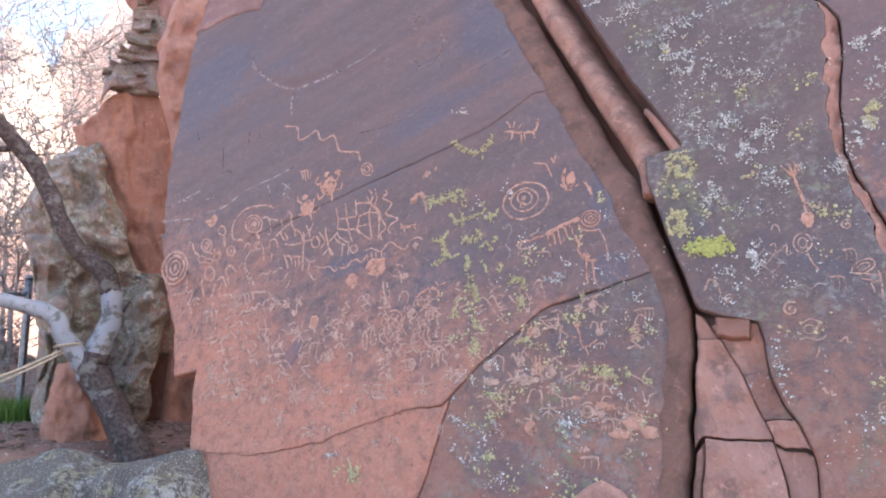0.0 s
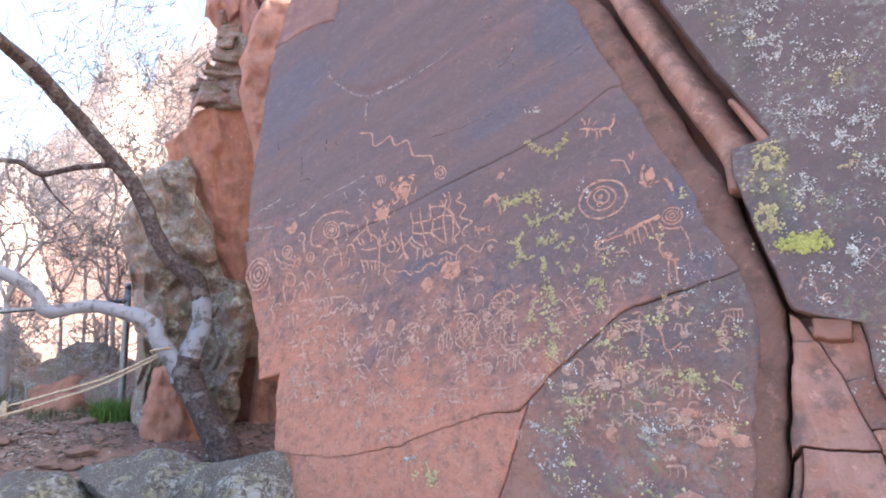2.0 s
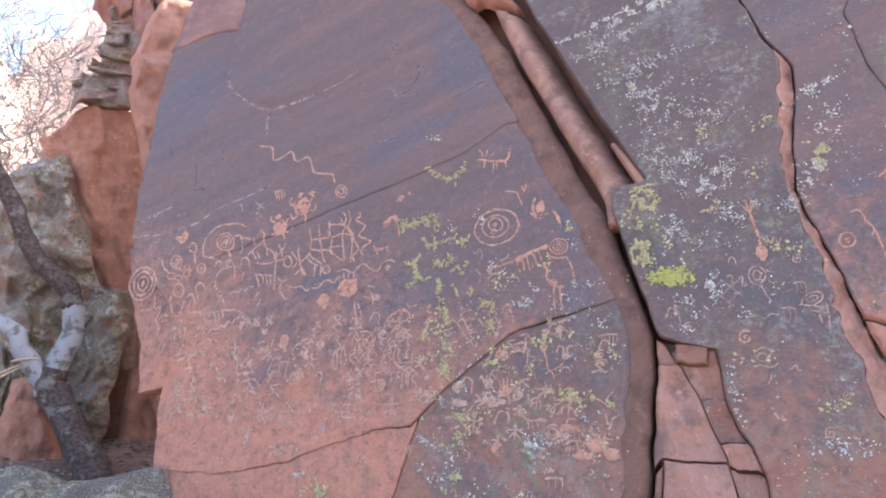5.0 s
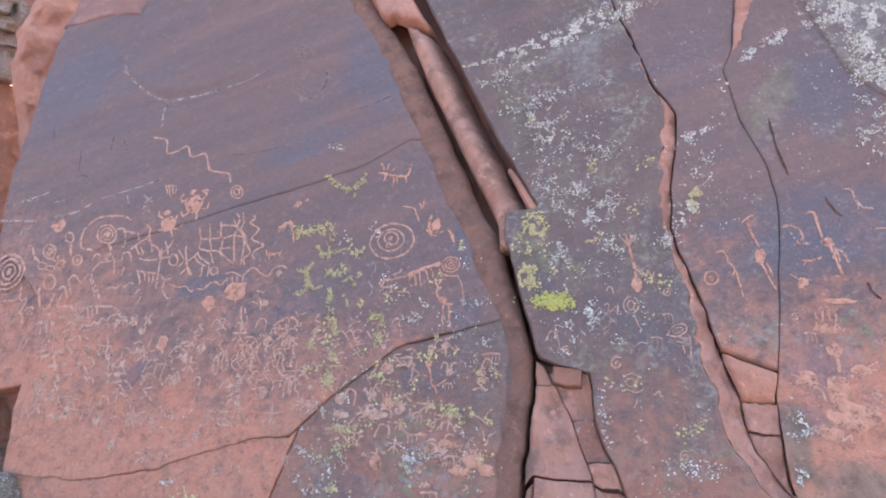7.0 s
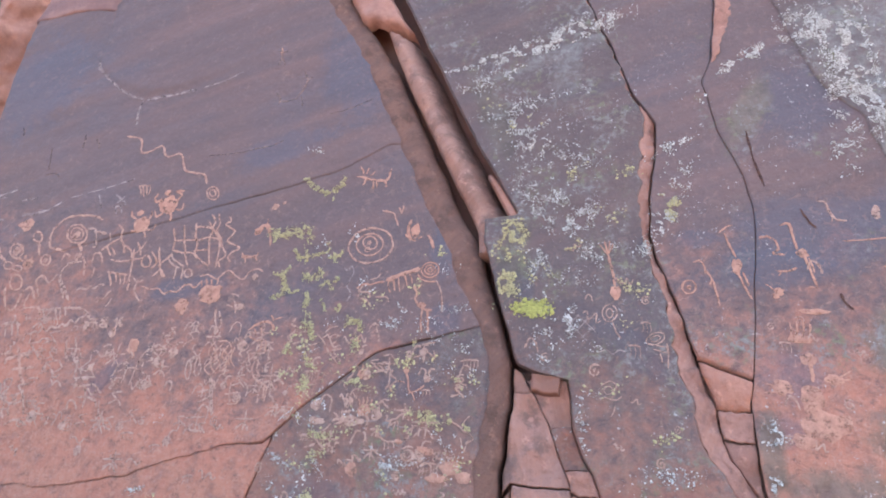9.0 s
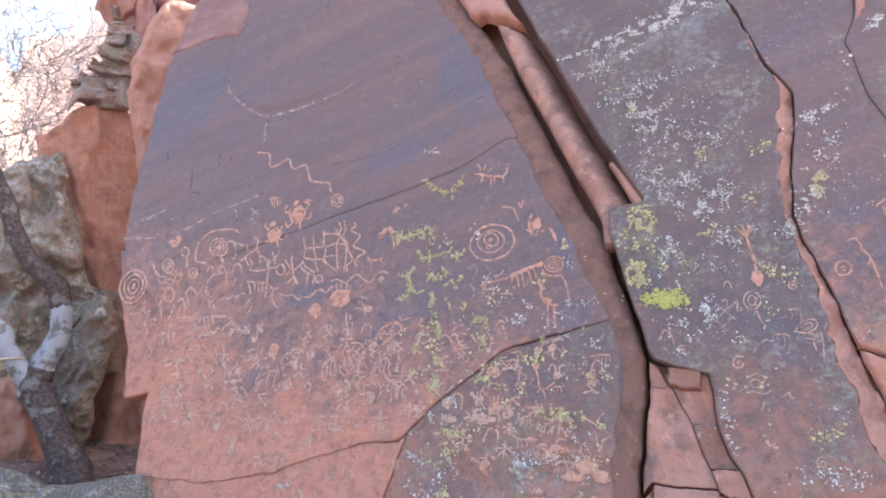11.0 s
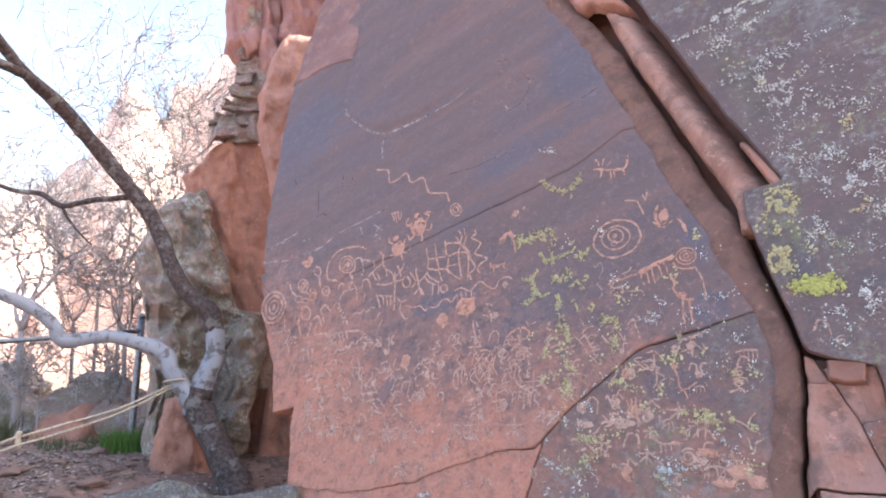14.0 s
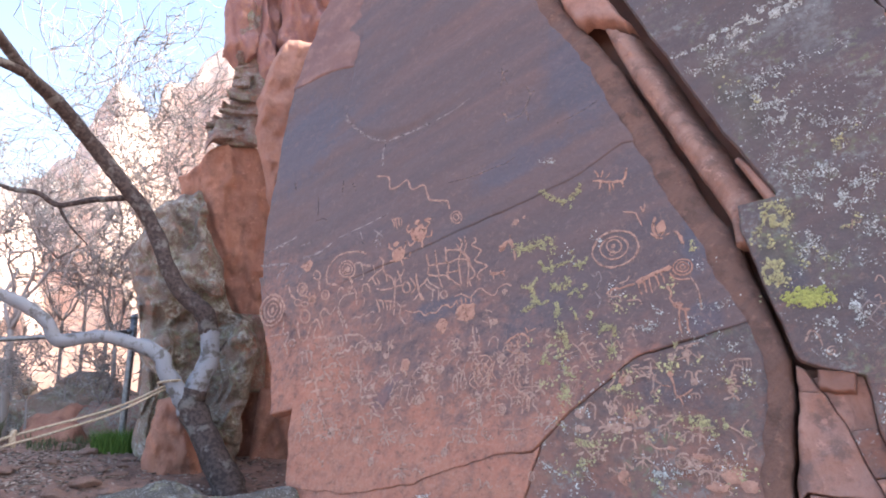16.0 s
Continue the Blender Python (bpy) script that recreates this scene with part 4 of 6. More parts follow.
tagged(part("leaf_litter", mesh("leaf_litter", v, f, k.m, False)), "dry brown leaves scattered over the dirt", "leaf litter", kind="stuff")
M_STONE = sandstone("loose_stone", (0.28, 0.165, 0.13), (0.22, 0.145, 0.12), (0.34, 0.23, 0.19), 3.0)
stones = [rock_mesh("stone", (1, 0.8, 0.33), M_STONE, 90 + n, 0.45, 3, 12) for n in range(4)]
for n in range(60):
    x, y, s = rng.uniform(-9.5, -5.6), rng.uniform(1.6, 4.6), rng.uniform(0.03, 0.16)
    if abs(x + 6.0) < 0.35 and abs(y - 3.9) < 0.35:
        continue
    tagged(part("stone", stones[n % 4], None, "", pose(x, y, ground_z(x, y) + 0.2 * s, 0, 0, rng.random() * 360) @ Matrix.Diagonal((s, s, s, 1))), "loose reddish stone in the dirt", "stone", "loose stones")
k = Mat("grass_blade", 0.7)
k.color(k.mix(k.isl(), (0.07, 0.15, 0.03), (0.16, 0.26, 0.06)))
M_GRASS = k.m
k = Mat("dull_grass", 0.8)
k.color(k.mix(k.isl(), (0.10, 0.12, 0.06), (0.17, 0.16, 0.10)))
M_DULL = k.m


def tuft(x, y, radius, height, count, material, label, seed):
    r = random.Random(seed)
    v, f = [], []
    for _ in range(count):
        a, d = r.random() * 6.28, radius * math.sqrt(r.random())
        px, py = x + d * math.cos(a), y + d * math.sin(a)
        z0, h, w = ground_z(px, py) - 0.01, height * r.uniform(0.5, 1.1), r.uniform(0.004, 0.008)
        lx, ly, b = r.gauss(0, 0.3) * h, r.gauss(0, 0.3) * h, r.random() * 6.28
        cx, cy = math.cos(b) * w, math.sin(b) * w
        base = len(v)
        v += [(px - cx, py - cy, z0), (px + cx, py + cy, z0), (px - cx * 0.7 + lx * 0.35, py - cy * 0.7 + ly * 0.35, z0 + h * 0.6), (px + cx * 0.7 + lx * 0.35, py + cy * 0.7 + ly * 0.35, z0 + h * 0.6), (px + lx, py + ly, z0 + h)]
        f += [(base, base + 1, base + 3, base + 2), (base + 2, base + 3, base + 4)]
    tagged(part("grass_tuft", mesh("grass_tuft", v, f, material, False)), label, "grass", kind="stuff")


tuft(-7.72, 4.08, 0.24, 0.26, 700, M_GRASS, "fresh green grass tuft at the fence post", 1)
tuft(-8.5, 4.0, 0.5, 0.13, 420, M_DULL, "dull green weeds below the outcrop", 2)
tuft(-9.2, 4.3, 0.6, 0.16, 420, M_DULL, "dull green weeds below the outcrop", 3)
tuft(-9.8, 3.4, 0.3, 0.35, 300, M_DULL, "greyish weeds by the bank", 4)
tuft(-6.9, 1.9, 0.35, 0.2, 260, M_DULL, "dull green weeds in the dirt", 5)

# ---- petroglyphs: pecked lines a few millimetres deep, and lichens ----
def face(u, v):
    """How far the rock stands out at a place of the wall."""
    if u < GAP(v):
        return relief(u, v) + (scar(u, v) if v > 2.6 else roll(u, v)) + (0.006 if v > MID_CRACK(u) else 0.004 if v > LOW_CRACK(u) else -0.004)
    if u < BROKEN(v):
        return relief(u, v)
    if u < R_CRACK(v):
        return relief(u, v) - 0.006 + chamfer(u, v)
    if u < R_CRACK2(v) and v > 1.0:
        return relief(u, v) - 0.006
    return relief(u, v) + (0.010 if v > 0.9 and u > R_CRACK3(v) else 0.0)


k = Mat("pecked_stone", 0.9)
grain = k.noise(26, 5, 0.7)
k.color(k.mix(k.ramp(grain, 0.38, 0.62), (0.56, 0.35, 0.27), k.mix(k.rnd(), (0.36, 0.22, 0.18), (0.44, 0.25, 0.185))))
k.bump(k.noise(70, 4, 0.7), 0.7, 0.006)
k.put(k.b.inputs["Alpha"], k.ramp(k.noise(42, 6, 0.75), 0.34, 0.50, 0.40, 0.95))
M_PECK = k.m
k = Mat("faint_pecked_stone", 0.9)
k.color(k.mix(k.ramp(k.noise(24, 6, 0.8), 0.38, 0.58), (0.62, 0.43, 0.345), (0.47, 0.30, 0.24)))
k.bump(k.noise(70, 4, 0.7), 0.7, 0.006)
k.put(k.b.inputs["Alpha"], k.ramp(k.noise(36, 6, 0.78), 0.34, 0.52, 0.28, 0.80))
M_FAINT = k.m
k = Mat("orange_pecked_stone", 0.9)
k.color(k.mix(k.ramp(k.noise(20, 5, 0.7), 0.36, 0.62), (0.56, 0.325, 0.24), (0.44, 0.24, 0.178)))
k.bump(k.noise(60, 4, 0.7), 0.7, 0.006)
k.put(k.b.inputs["Alpha"], k.ramp(k.noise(26, 6, 0.75), 0.34, 0.52, 0.35, 0.95))
M_ORANGE = k.m
# pale strokes; on the ledge lines this colour paints the light they catch
k = Mat("chalk_and_ledge_light", 0.9)
k.color(k.mix(k.ramp(k.noise(20, 5, 0.7), 0.36, 0.6), (0.50, 0.42, 0.39), (0.30, 0.23, 0.22)))
k.put(k.b.inputs["Alpha"], k.ramp(k.noise(30, 6, 0.75), 0.32, 0.54, 0.1, 0.8))
M_CHALK_AND_LIGHT = k.m
k = Mat("ghost_stone", 0.9)
k.color(k.mix(k.ramp(k.noise(20, 5, 0.7), 0.36, 0.6), (0.44, 0.31, 0.27), (0.28, 0.19, 0.17)))
k.put(k.b.inputs["Alpha"], k.ramp(k.noise(30, 6, 0.75), 0.34, 0.56, 0.08, 0.6))
M_GHOST = k.m


def line(width, *points):
    return ("line", width, spline(points, 5) if len(points) > 2 else spline([points[0], ((points[0][0] + points[1][0]) / 2 + 0.004, (points[0][1] + points[1][1]) / 2), points[1]], 4))


def ring(u, v, long, short, turn, width):
    """A hand-pecked oval with its long axis turned."""
    c, s = math.cos(radians(turn)), math.sin(radians(turn))
    out = []
    for a in np.linspace(0, 6.4, max(14, int(260 * long))):
        q = 1 + 0.05 * noise.noise(Vector((math.cos(a) * 1.5 + u * 5, math.sin(a) * 1.5, v * 5)))
        x, y = long * q * math.cos(a), short * q * math.sin(a)
        out.append((u + x * c - y * s, v + x * s + y * c))
    return ("line", width, out)


def spiral(u, v, ru, rv, turns, width):
    return ("line", width, [(u + ru * (1 - 0.92 * t) * math.cos(6.283 * turns * t + 1), v + rv * (1 - 0.92 * t) * math.sin(6.283 * turns * t + 1)) for t in np.linspace(0, 1, int(16 * turns) + 4)])


def blob(u, v, ru, rv):
    return ("blob", u, v, ru, rv)


def wiggle(u0, v0, u1, v1, amp, waves, width):
    d = math.hypot(u1 - u0, v1 - v0)
    a, b = -(v1 - v0) / d, (u1 - u0) / d
    out = []
    for t in np.linspace(0, 1, int(10 * abs(waves)) + 6):
        n1, n2 = noise.noise(Vector((u0 * 7, t * 5, v0 * 7))), noise.noise(Vector((u0 * 9, t * 4 + 9, v0 * 9)))
        s = amp * (1 + 1.1 * n1) * math.sin(6.283 * waves * (t + 0.09 * n2)) + amp * 0.8 * n2
        out.append((u0 + (u1 - u0) * t + a * s, v0 + (v1 - v0) * t + b * s))
    return ("line", width, out)


def legged(u0, v0, u1, v1, leg, width, count):
    out = [("line", width, spline([(u0, v0), ((u0 + u1) / 2, (v0 + v1) / 2 + 0.006), (u1, v1)], 5))]
    for n in range(count):
        f = 0.2 + 0.75 * n / max(1, count - 1)
        u, v = u0 + (u1 - u0) * f, v0 + (v1 - v0) * f
        out.append(("line", width * 0.45, [(u, v), (u + 0.006, v - leg * 0.55), (u + 0.002 * (n % 3), v - leg)]))
    return out


def glyph(label, material, *strokes):
    """One petroglyph as one mesh of pecked strokes with ragged edges; also draws painted ledge light and crack shade.
    """
    flat = [s for group in strokes for s in (group if isinstance(group, list) else [group])]
    verts, faces = [], []
    for s in flat:
        base = len(verts)
        if s[0] == "line":
            pts, w, n = s[2], s[1] * 0.78, len(s[2])
            for i, p in enumerate(pts):
                a, b = pts[max(i - 1, 0)], pts[min(i + 1, n - 1)]
                d = math.hypot(b[0] - a[0], b[1] - a[1]) or 1
                nx, ny = -(b[1] - a[1]) / d, (b[0] - a[0]) / d
                end = 0.45 if i in (0, n - 1) else 1.0
                for f in (-0.5, 0.0, 0.5):
                    e = f * w * end * (0.95 + 0.75 * noise.noise(Vector((p[0] * 60, p[1] * 60, f * 5))))
                    sway = 0.10 * w + 0.001
                    u = p[0] + nx * e + sway * noise.noise(Vector((p[0] * 9, p[1] * 9, 1.5))) * 1.6
                    v = p[1] + ny * e + sway * noise.noise(Vector((p[0] * 9, p[1] * 9, 7.5))) * 1.6
                    verts.append((u, -face(u, v) - (0.0045 if f == 0 else 0.003), v))
            faces += [(base + 3 * i + q, base + 3 * i + q + 1, base + 3 * i + q + 4, base + 3 * i + q + 3) for i in range(n - 1) for q in (0, 1)]
        else:
            _, u0, v0, ru, rv = s
            verts.append((u0, -face(u0, v0) - 0.0045, v0))
            for i, f in ((i, f) for f in (0.55, 1.0) for i in range(18)):
                a = 6.283 * i / 18
                g = f * (1 + (0.42 * noise.noise(Vector((math.cos(a) * 2 + u0 * 9, math.sin(a) * 2, v0 * 9))) if f == 1.0 else 0))
                u, v = u0 + ru * g * math.cos(a), v0 + rv * g * math.sin(a)
                verts.append((u, -face(u, v) - (0.0045 if f < 1 else 0.003), v))
            for i in range(18):
                j = (i + 1) % 18
                faces.append((base, base + 1 + i, base + 1 + j))
                faces.append((base + 1 + i, base + 19 + i, base + 19 + j, base + 1 + j))
    return part("petroglyph", mesh("petroglyph", verts, faces, material), cliff, label)


def lichen_material(name, a, b, c):
    k = Mat(name, 0.95)
    k.color(k.mix(k.ramp(k.isl(), 0.0, 1.0), a, k.mix(k.ramp(k.noise(60, 4, 0.7), 0.4, 0.6), b, c)))
    k.bump(k.noise(160, 3, 0.7), 0.8, 0.004)
    return k.m


LICHEN = {
    "yellow": (lichen_material("yellow_lichen", (0.56, 0.52, 0.28), (0.44, 0.40, 0.24), (0.31, 0.27, 0.18)), "olive-yellow crusty lichen", 0.0062),
    "bright": (lichen_material("bright_lichen", (0.50, 0.50, 0.16), (0.40, 0.41, 0.13), (0.27, 0.28, 0.11)), "bright yellow-green lichen cushion", 0.009),
    "white": (lichen_material("white_lichen", (0.78, 0.80, 0.78), (0.50, 0.51, 0.49), (0.32, 0.32, 0.29)), "pale grey crusty lichen", 0.0038),
}


def crust(verts, faces, u, v, size, rng):
    """One ragged cushion of lichen on the face, unless it would hang over the deep crack."""
    if GAP(v) - 0.02 < u < C_LEFT(v) + 0.015:
        return
    r = size * (0.35 + 1.3 * rng.random() ** 3)
    h, base, n, ph = face(u, v), len(verts), 7, rng.random() * 6
    verts.append((u, -h - 0.007 - 0.2 * r, v))
    for i in range(n):
        q = r * rng.uniform(0.55, 1.25)
        verts.append((u + q * math.cos(ph + 6.283 * i / n), -h - 0.0015, v + q * math.sin(ph + 6.283 * i / n)))
    faces += [(base, base + 1 + i, base + 1 + (i + 1) % n) for i in range(n)]


def lichen_patch(kind, u0, v0, ru, rv, count, angle=0.0):
    """A patch of many small ragged crusts, denser towards clumps."""
    material, label, size = LICHEN[kind]
    count = int(count * (3.4 if kind == "white" else 2.8))
    rng = random.Random(int(u0 * 977) * 31 + int(v0 * 991) + count)
    verts, faces = [], []
    ca, sa = math.cos(radians(angle)), math.sin(radians(angle))
    made = tries = 0
    while made < count and tries < count * 14:
        tries += 1
        a, b = rng.gauss(0, 0.48), rng.gauss(0, 0.48)
        if max(abs(a), abs(b)) > 1.25:
            continue
        u, v = u0 + a * ru * ca - b * rv * sa, v0 + a * ru * sa + b * rv * ca
        if kind != "bright" and noise.noise(Vector((u * 17, v * 17, 3.3))) + 0.5 * noise.noise(Vector((u * 45, v * 45, 1))) < 0.02:
            continue
        crust(verts, faces, u, v, size, rng)
        made += 1
    if verts:
        part("lichen_patch", mesh("lichen_patch", verts, faces, material), cliff, label)


def lichen_growth(kind, *strokes):
    """Lichen that has taken hold along the grooves of old carvings."""
    material, label, size = LICHEN[kind]
    rng = random.Random(int(strokes[0][2][0][0] * 977) * 31 + len(strokes))
    verts, faces = [], []
    for _, width, pts in strokes:
        for a, b in zip(pts, pts[1:]):
            d = math.hypot(b[0] - a[0], b[1] - a[1])
            for _ in range(max(1, int(d * (width + 0.012) * (30000 if kind == "yellow" else 22000)))):
                t, e, f = rng.random(), rng.gauss(0, 0.34 * width), rng.gauss(0, 0.34 * width)
                u, v = a[0] + (b[0] - a[0]) * t + e, a[1] + (b[1] - a[1]) * t + f
                if noise.noise(Vector((u * 30, v * 30, 6.1))) > -0.22:
                    crust(verts, faces, u, v, size * 0.8, rng)
    if verts:
        part("lichen_patch", mesh("lichen_patch", verts, faces, material), cliff, label)


glyph("pale pecked concentric rings", M_PECK, ring(-4.327, 1.233, 0.167, 0.121, 151.615, 0.027), ring(-4.32, 1.233, 0.118, 0.086, 149.791, 0.027), ring(-4.32, 1.233, 0.068, 0.051, 146.373, 0.024), blob(-4.32, 1.233, 0.022, 0.028))
glyph("pale arched line over a ringed disc", M_PECK, line(0.024, (-3.617, 1.409), (-3.697, 1.43), (-3.757, 1.438), (-3.795, 1.511), (-3.796, 1.582), (-3.749, 1.645), (-3.683, 1.683), (-3.578, 1.69), (-3.492, 1.683), (-3.421, 1.66)), ring(-3.582, 1.544, 0.093, 0.061, 150.855, 0.021), ring(-3.582, 1.544, 0.061, 0.04, 148.475, 0.018), blob(-3.58, 1.54, 0.03, 0.03), line(0.029, (-3.535, 1.474), (-3.497, 1.42)), blob(-3.502, 1.384, 0.028, 0.028), line(0.02, (-3.555, 1.376), (-3.601, 1.395), (-3.612, 1.342)))
glyph("long bent worn strokes", M_FAINT, line(0.022, (-3.451, 1.348), (-3.529, 1.332), (-3.563, 1.297), (-3.572, 1.232), (-3.499, 1.146), (-3.424, 1.068)), line(0.02, (-3.578, 1.211), (-3.522, 1.146), (-3.475, 1.081)), line(0.02, (-3.602, 1.254), (-3.63, 1.19), (-3.682, 1.204)))
glyph("looped pale meander", M_PECK, line(0.021, (-3.974, 1.125), (-3.936, 1.045), (-3.891, 0.984), (-3.842, 0.985), (-3.828, 1.029), (-3.829, 1.099), (-3.806, 1.135), (-3.772, 1.144), (-3.735, 1.112), (-3.707, 1.073), (-3.683, 1.09), (-3.716, 1.143), (-3.748, 1.179), (-3.747, 1.214), (-3.715, 1.23), (-3.67, 1.203)), ring(-3.911, 1.171, 0.062, 0.042, 132.817, 0.018), line(0.021, (-3.763, 1.104), (-3.763, 1.008), (-3.68, 1.007), (-3.636, 1.007), (-3.588, 0.951)))
glyph("worn comb of upright strokes", M_FAINT, line(0.024, (-3.607, 0.994), (-3.528, 1.003), (-3.449, 1.017), (-3.385, 1.026), (-3.29, 1.031)), line(0.017, (-3.589, 0.994), (-3.546, 0.918)), line(0.017, (-3.541, 0.994), (-3.527, 0.944)), line(0.017, (-3.494, 1.004), (-3.46, 0.945)), line(0.017, (-3.457, 1.008), (-3.425, 0.938)), line(0.017, (-3.426, 1.017), (-3.398, 0.968)))
glyph("worn zigzag line", M_FAINT, line(0.019, (-3.609, 0.834), (-3.58, 0.851), (-3.55, 0.844), (-3.532, 0.877), (-3.494, 0.862), (-3.471, 0.895), (-3.429, 0.885), (-3.402, 0.914), (-3.365, 0.903), (-3.346, 0.94), (-3.307, 0.925), (-3.292, 0.958), (-3.263, 0.979), (-3.243, 1.012)), line(0.018, (-3.29, 1.031), (-3.232, 0.98), (-3.191, 0.952), (-3.159, 0.977)))
glyph("small four-legged pecked shape", M_FAINT, line(0.031, (-3.858, 0.884), (-3.768, 0.898), (-3.711, 0.881)), line(0.018, (-3.831, 0.88), (-3.794, 0.799)), line(0.018, (-3.786, 0.88), (-3.744, 0.813)), line(0.018, (-3.735, 0.881), (-3.696, 0.814)), line(0.022, (-3.772, 0.906), (-3.801, 0.951)))
glyph("worn angular figure", M_FAINT, line(0.022, (-4.136, 1.134), (-4.101, 1.035), (-4.039, 1.044)), line(0.019, (-4.042, 1.035), (-4.056, 0.955)), line(0.021, (-4.074, 0.968), (-3.994, 0.868)), ring(-3.982, 0.961, 0.04, 0.025, 165.55, 0.018), line(0.019, (-4.241, 1.01), (-4.13, 1.026)))
glyph("small ringed disc", M_PECK, ring(-4.028, 1.4, 0.075, 0.044, 147.148, 0.023), blob(-4.025, 1.395, 0.034, 0.034))
glyph("small hooked figure", M_PECK, line(0.024, (-4.222, 1.444), (-4.15, 1.363), (-4.064, 1.309)), line(0.018, (-4.26, 1.436), (-4.206, 1.453)), ring(-4.033, 1.285, 0.042, 0.026, 159.387, 0.016), ring(-3.952, 1.27, 0.039, 0.022, 168.217, 0.016))
glyph("pecked cup shape", M_ORANGE, blob(-3.877, 1.305, 0.044, 0.044), line(0.019, (-3.928, 1.325), (-3.966, 1.339)), line(0.019, (-3.916, 1.343), (-3.935, 1.372)), line(0.019, (-3.864, 1.337), (-3.869, 1.365)))
glyph("small ringed dot", M_PECK, ring(-3.745, 1.341, 0.047, 0.033, 157.463, 0.021), blob(-3.743, 1.337, 0.019, 0.019))
glyph("upright pin with a ring head", M_PECK, ring(-3.907, 1.514, 0.049, 0.031, 141.208, 0.023), line(0.028, (-3.877, 1.474), (-3.813, 1.367)))
glyph("thin bent line", M_CHALK_AND_LIGHT, line(0.018, (-4.396, 1.508), (-4.393, 1.548), (-4.354, 1.571), (-4.321, 1.594), (-4.32, 1.629)), line(0.018, (-4.123, 1.517), (-4.086, 1.544)))
glyph("pecked wedge shape", M_ORANGE, blob(-4.066, 1.618, 0.067, 0.041), blob(-4.039, 1.59, 0.036, 0.034))
# ledges that catch light, painted on as pale raised ribbons
glyph("ledge line, its caught light painted pale", M_CHALK_AND_LIGHT, line(0.028, (-4.658, 1.643), (-4.468, 1.643), (-4.272, 1.642)), line(0.03, (-4.153, 1.689), (-4.03, 1.694), (-3.919, 1.731), (-3.813, 1.8)), line(0.017, (-3.772, 1.825), (-3.685, 1.857)), line(0.017, (-3.648, 1.873), (-3.52, 1.908), (-3.392, 1.958), (-3.301, 1.992)))
glyph("ledge line, its caught light painted pale", M_CHALK_AND_LIGHT, line(0.022, (-4.686, 1.776), (-4.574, 1.778), (-4.477, 1.812), (-4.355, 1.86), (-4.285, 1.891)), line(0.017, (-4.204, 1.796), (-4.065, 1.825)), line(0.018, (-4.474, 1.806), (-4.354, 1.823)))
glyph("long crossing strokes", M_PECK, line(0.019, (-3.243, 1.378), (-3.153, 1.366), (-3.073, 1.38), (-2.986, 1.402)), line(0.021, (-3.091, 1.458), (-3.045, 1.287), (-3.022, 1.172)), line(0.019, (-3.29, 1.633), (-3.24, 1.595), (-3.222, 1.528), (-3.176, 1.483), (-3.115, 1.45), (-3.077, 1.393)), line(0.019, (-3.02, 1.519), (-3.044, 1.456), (-3.083, 1.415)))
glyph("tangled pale strokes", M_PECK, line(0.02, (-3.233, 1.529), (-3.279, 1.501), (-3.313, 1.467), (-3.341, 1.433)), line(0.019, (-3.195, 1.496), (-3.155, 1.426)), line(0.017, (-3.269, 1.465), (-3.221, 1.412)), line(0.017, (-3.313, 1.467), (-3.252, 1.405)), line(0.017, (-3.084, 1.509), (-3.02, 1.412)))
glyph("arched pale strokes", M_PECK, line(0.019, (-3.376, 1.347), (-3.381, 1.404), (-3.347, 1.416), (-3.309, 1.38), (-3.296, 1.337)), line(0.019, (-3.463, 1.384), (-3.427, 1.339), (-3.395, 1.253)), line(0.017, (-3.344, 1.316), (-3.331, 1.243)))
glyph("small legged shape", M_FAINT, line(0.025, (-3.454, 1.575), (-3.348, 1.556)), line(0.017, (-3.427, 1.559), (-3.396, 1.47), (-3.419, 1.454)), line(0.017, (-3.328, 1.564), (-3.304, 1.511)), line(0.018, (-3.514, 1.582), (-3.461, 1.593), (-3.423, 1.55)))
glyph("comb of short strokes", M_PECK, line(0.021, (-3.225, 1.287), (-3.147, 1.281), (-3.061, 1.275)), line(0.017, (-3.211, 1.279), (-3.156, 1.193)), line(0.017, (-3.157, 1.277), (-3.128, 1.222)), line(0.016, (-3.124, 1.276), (-3.093, 1.209)), line(0.016, (-3.082, 1.275), (-3.068, 1.212)))
glyph("worn chain of short strokes", M_FAINT, line(0.02, (-3.409, 1.146), (-3.377, 1.167), (-3.335, 1.158), (-3.31, 1.183), (-3.272, 1.169), (-3.25, 1.199), (-3.204, 1.194)), line(0.018, (-3.176, 1.103), (-3.155, 1.143), (-3.136, 1.164)), line(0.016, (-3.142, 1.051), (-3.118, 1.115)), line(0.016, (-3.219, 1.074), (-3.186, 1.102)))
glyph("bent hooks", M_FAINT, line(0.018, (-3.023, 1.266), (-2.975, 1.237), (-2.933, 1.244)), line(0.018, (-2.97, 1.236), (-2.975, 1.184), (-2.928, 1.123), (-2.886, 1.115)))
glyph("round figure with curling limbs", M_ORANGE, blob(-2.964, 1.797, 0.072, 0.066), blob(-3, 1.888, 0.023, 0.023), line(0.019, (-3.031, 1.846), (-3.064, 1.813), (-3.086, 1.841), (-3.075, 1.881)), line(0.019, (-2.917, 1.829), (-2.892, 1.879), (-2.938, 1.905), (-2.878, 1.908)), line(0.019, (-2.896, 1.766), (-2.853, 1.772), (-2.856, 1.82)), line(0.019, (-2.984, 1.741), (-3.019, 1.707), (-3.053, 1.75)), line(0.021, (-2.934, 1.742), (-2.905, 1.677)))
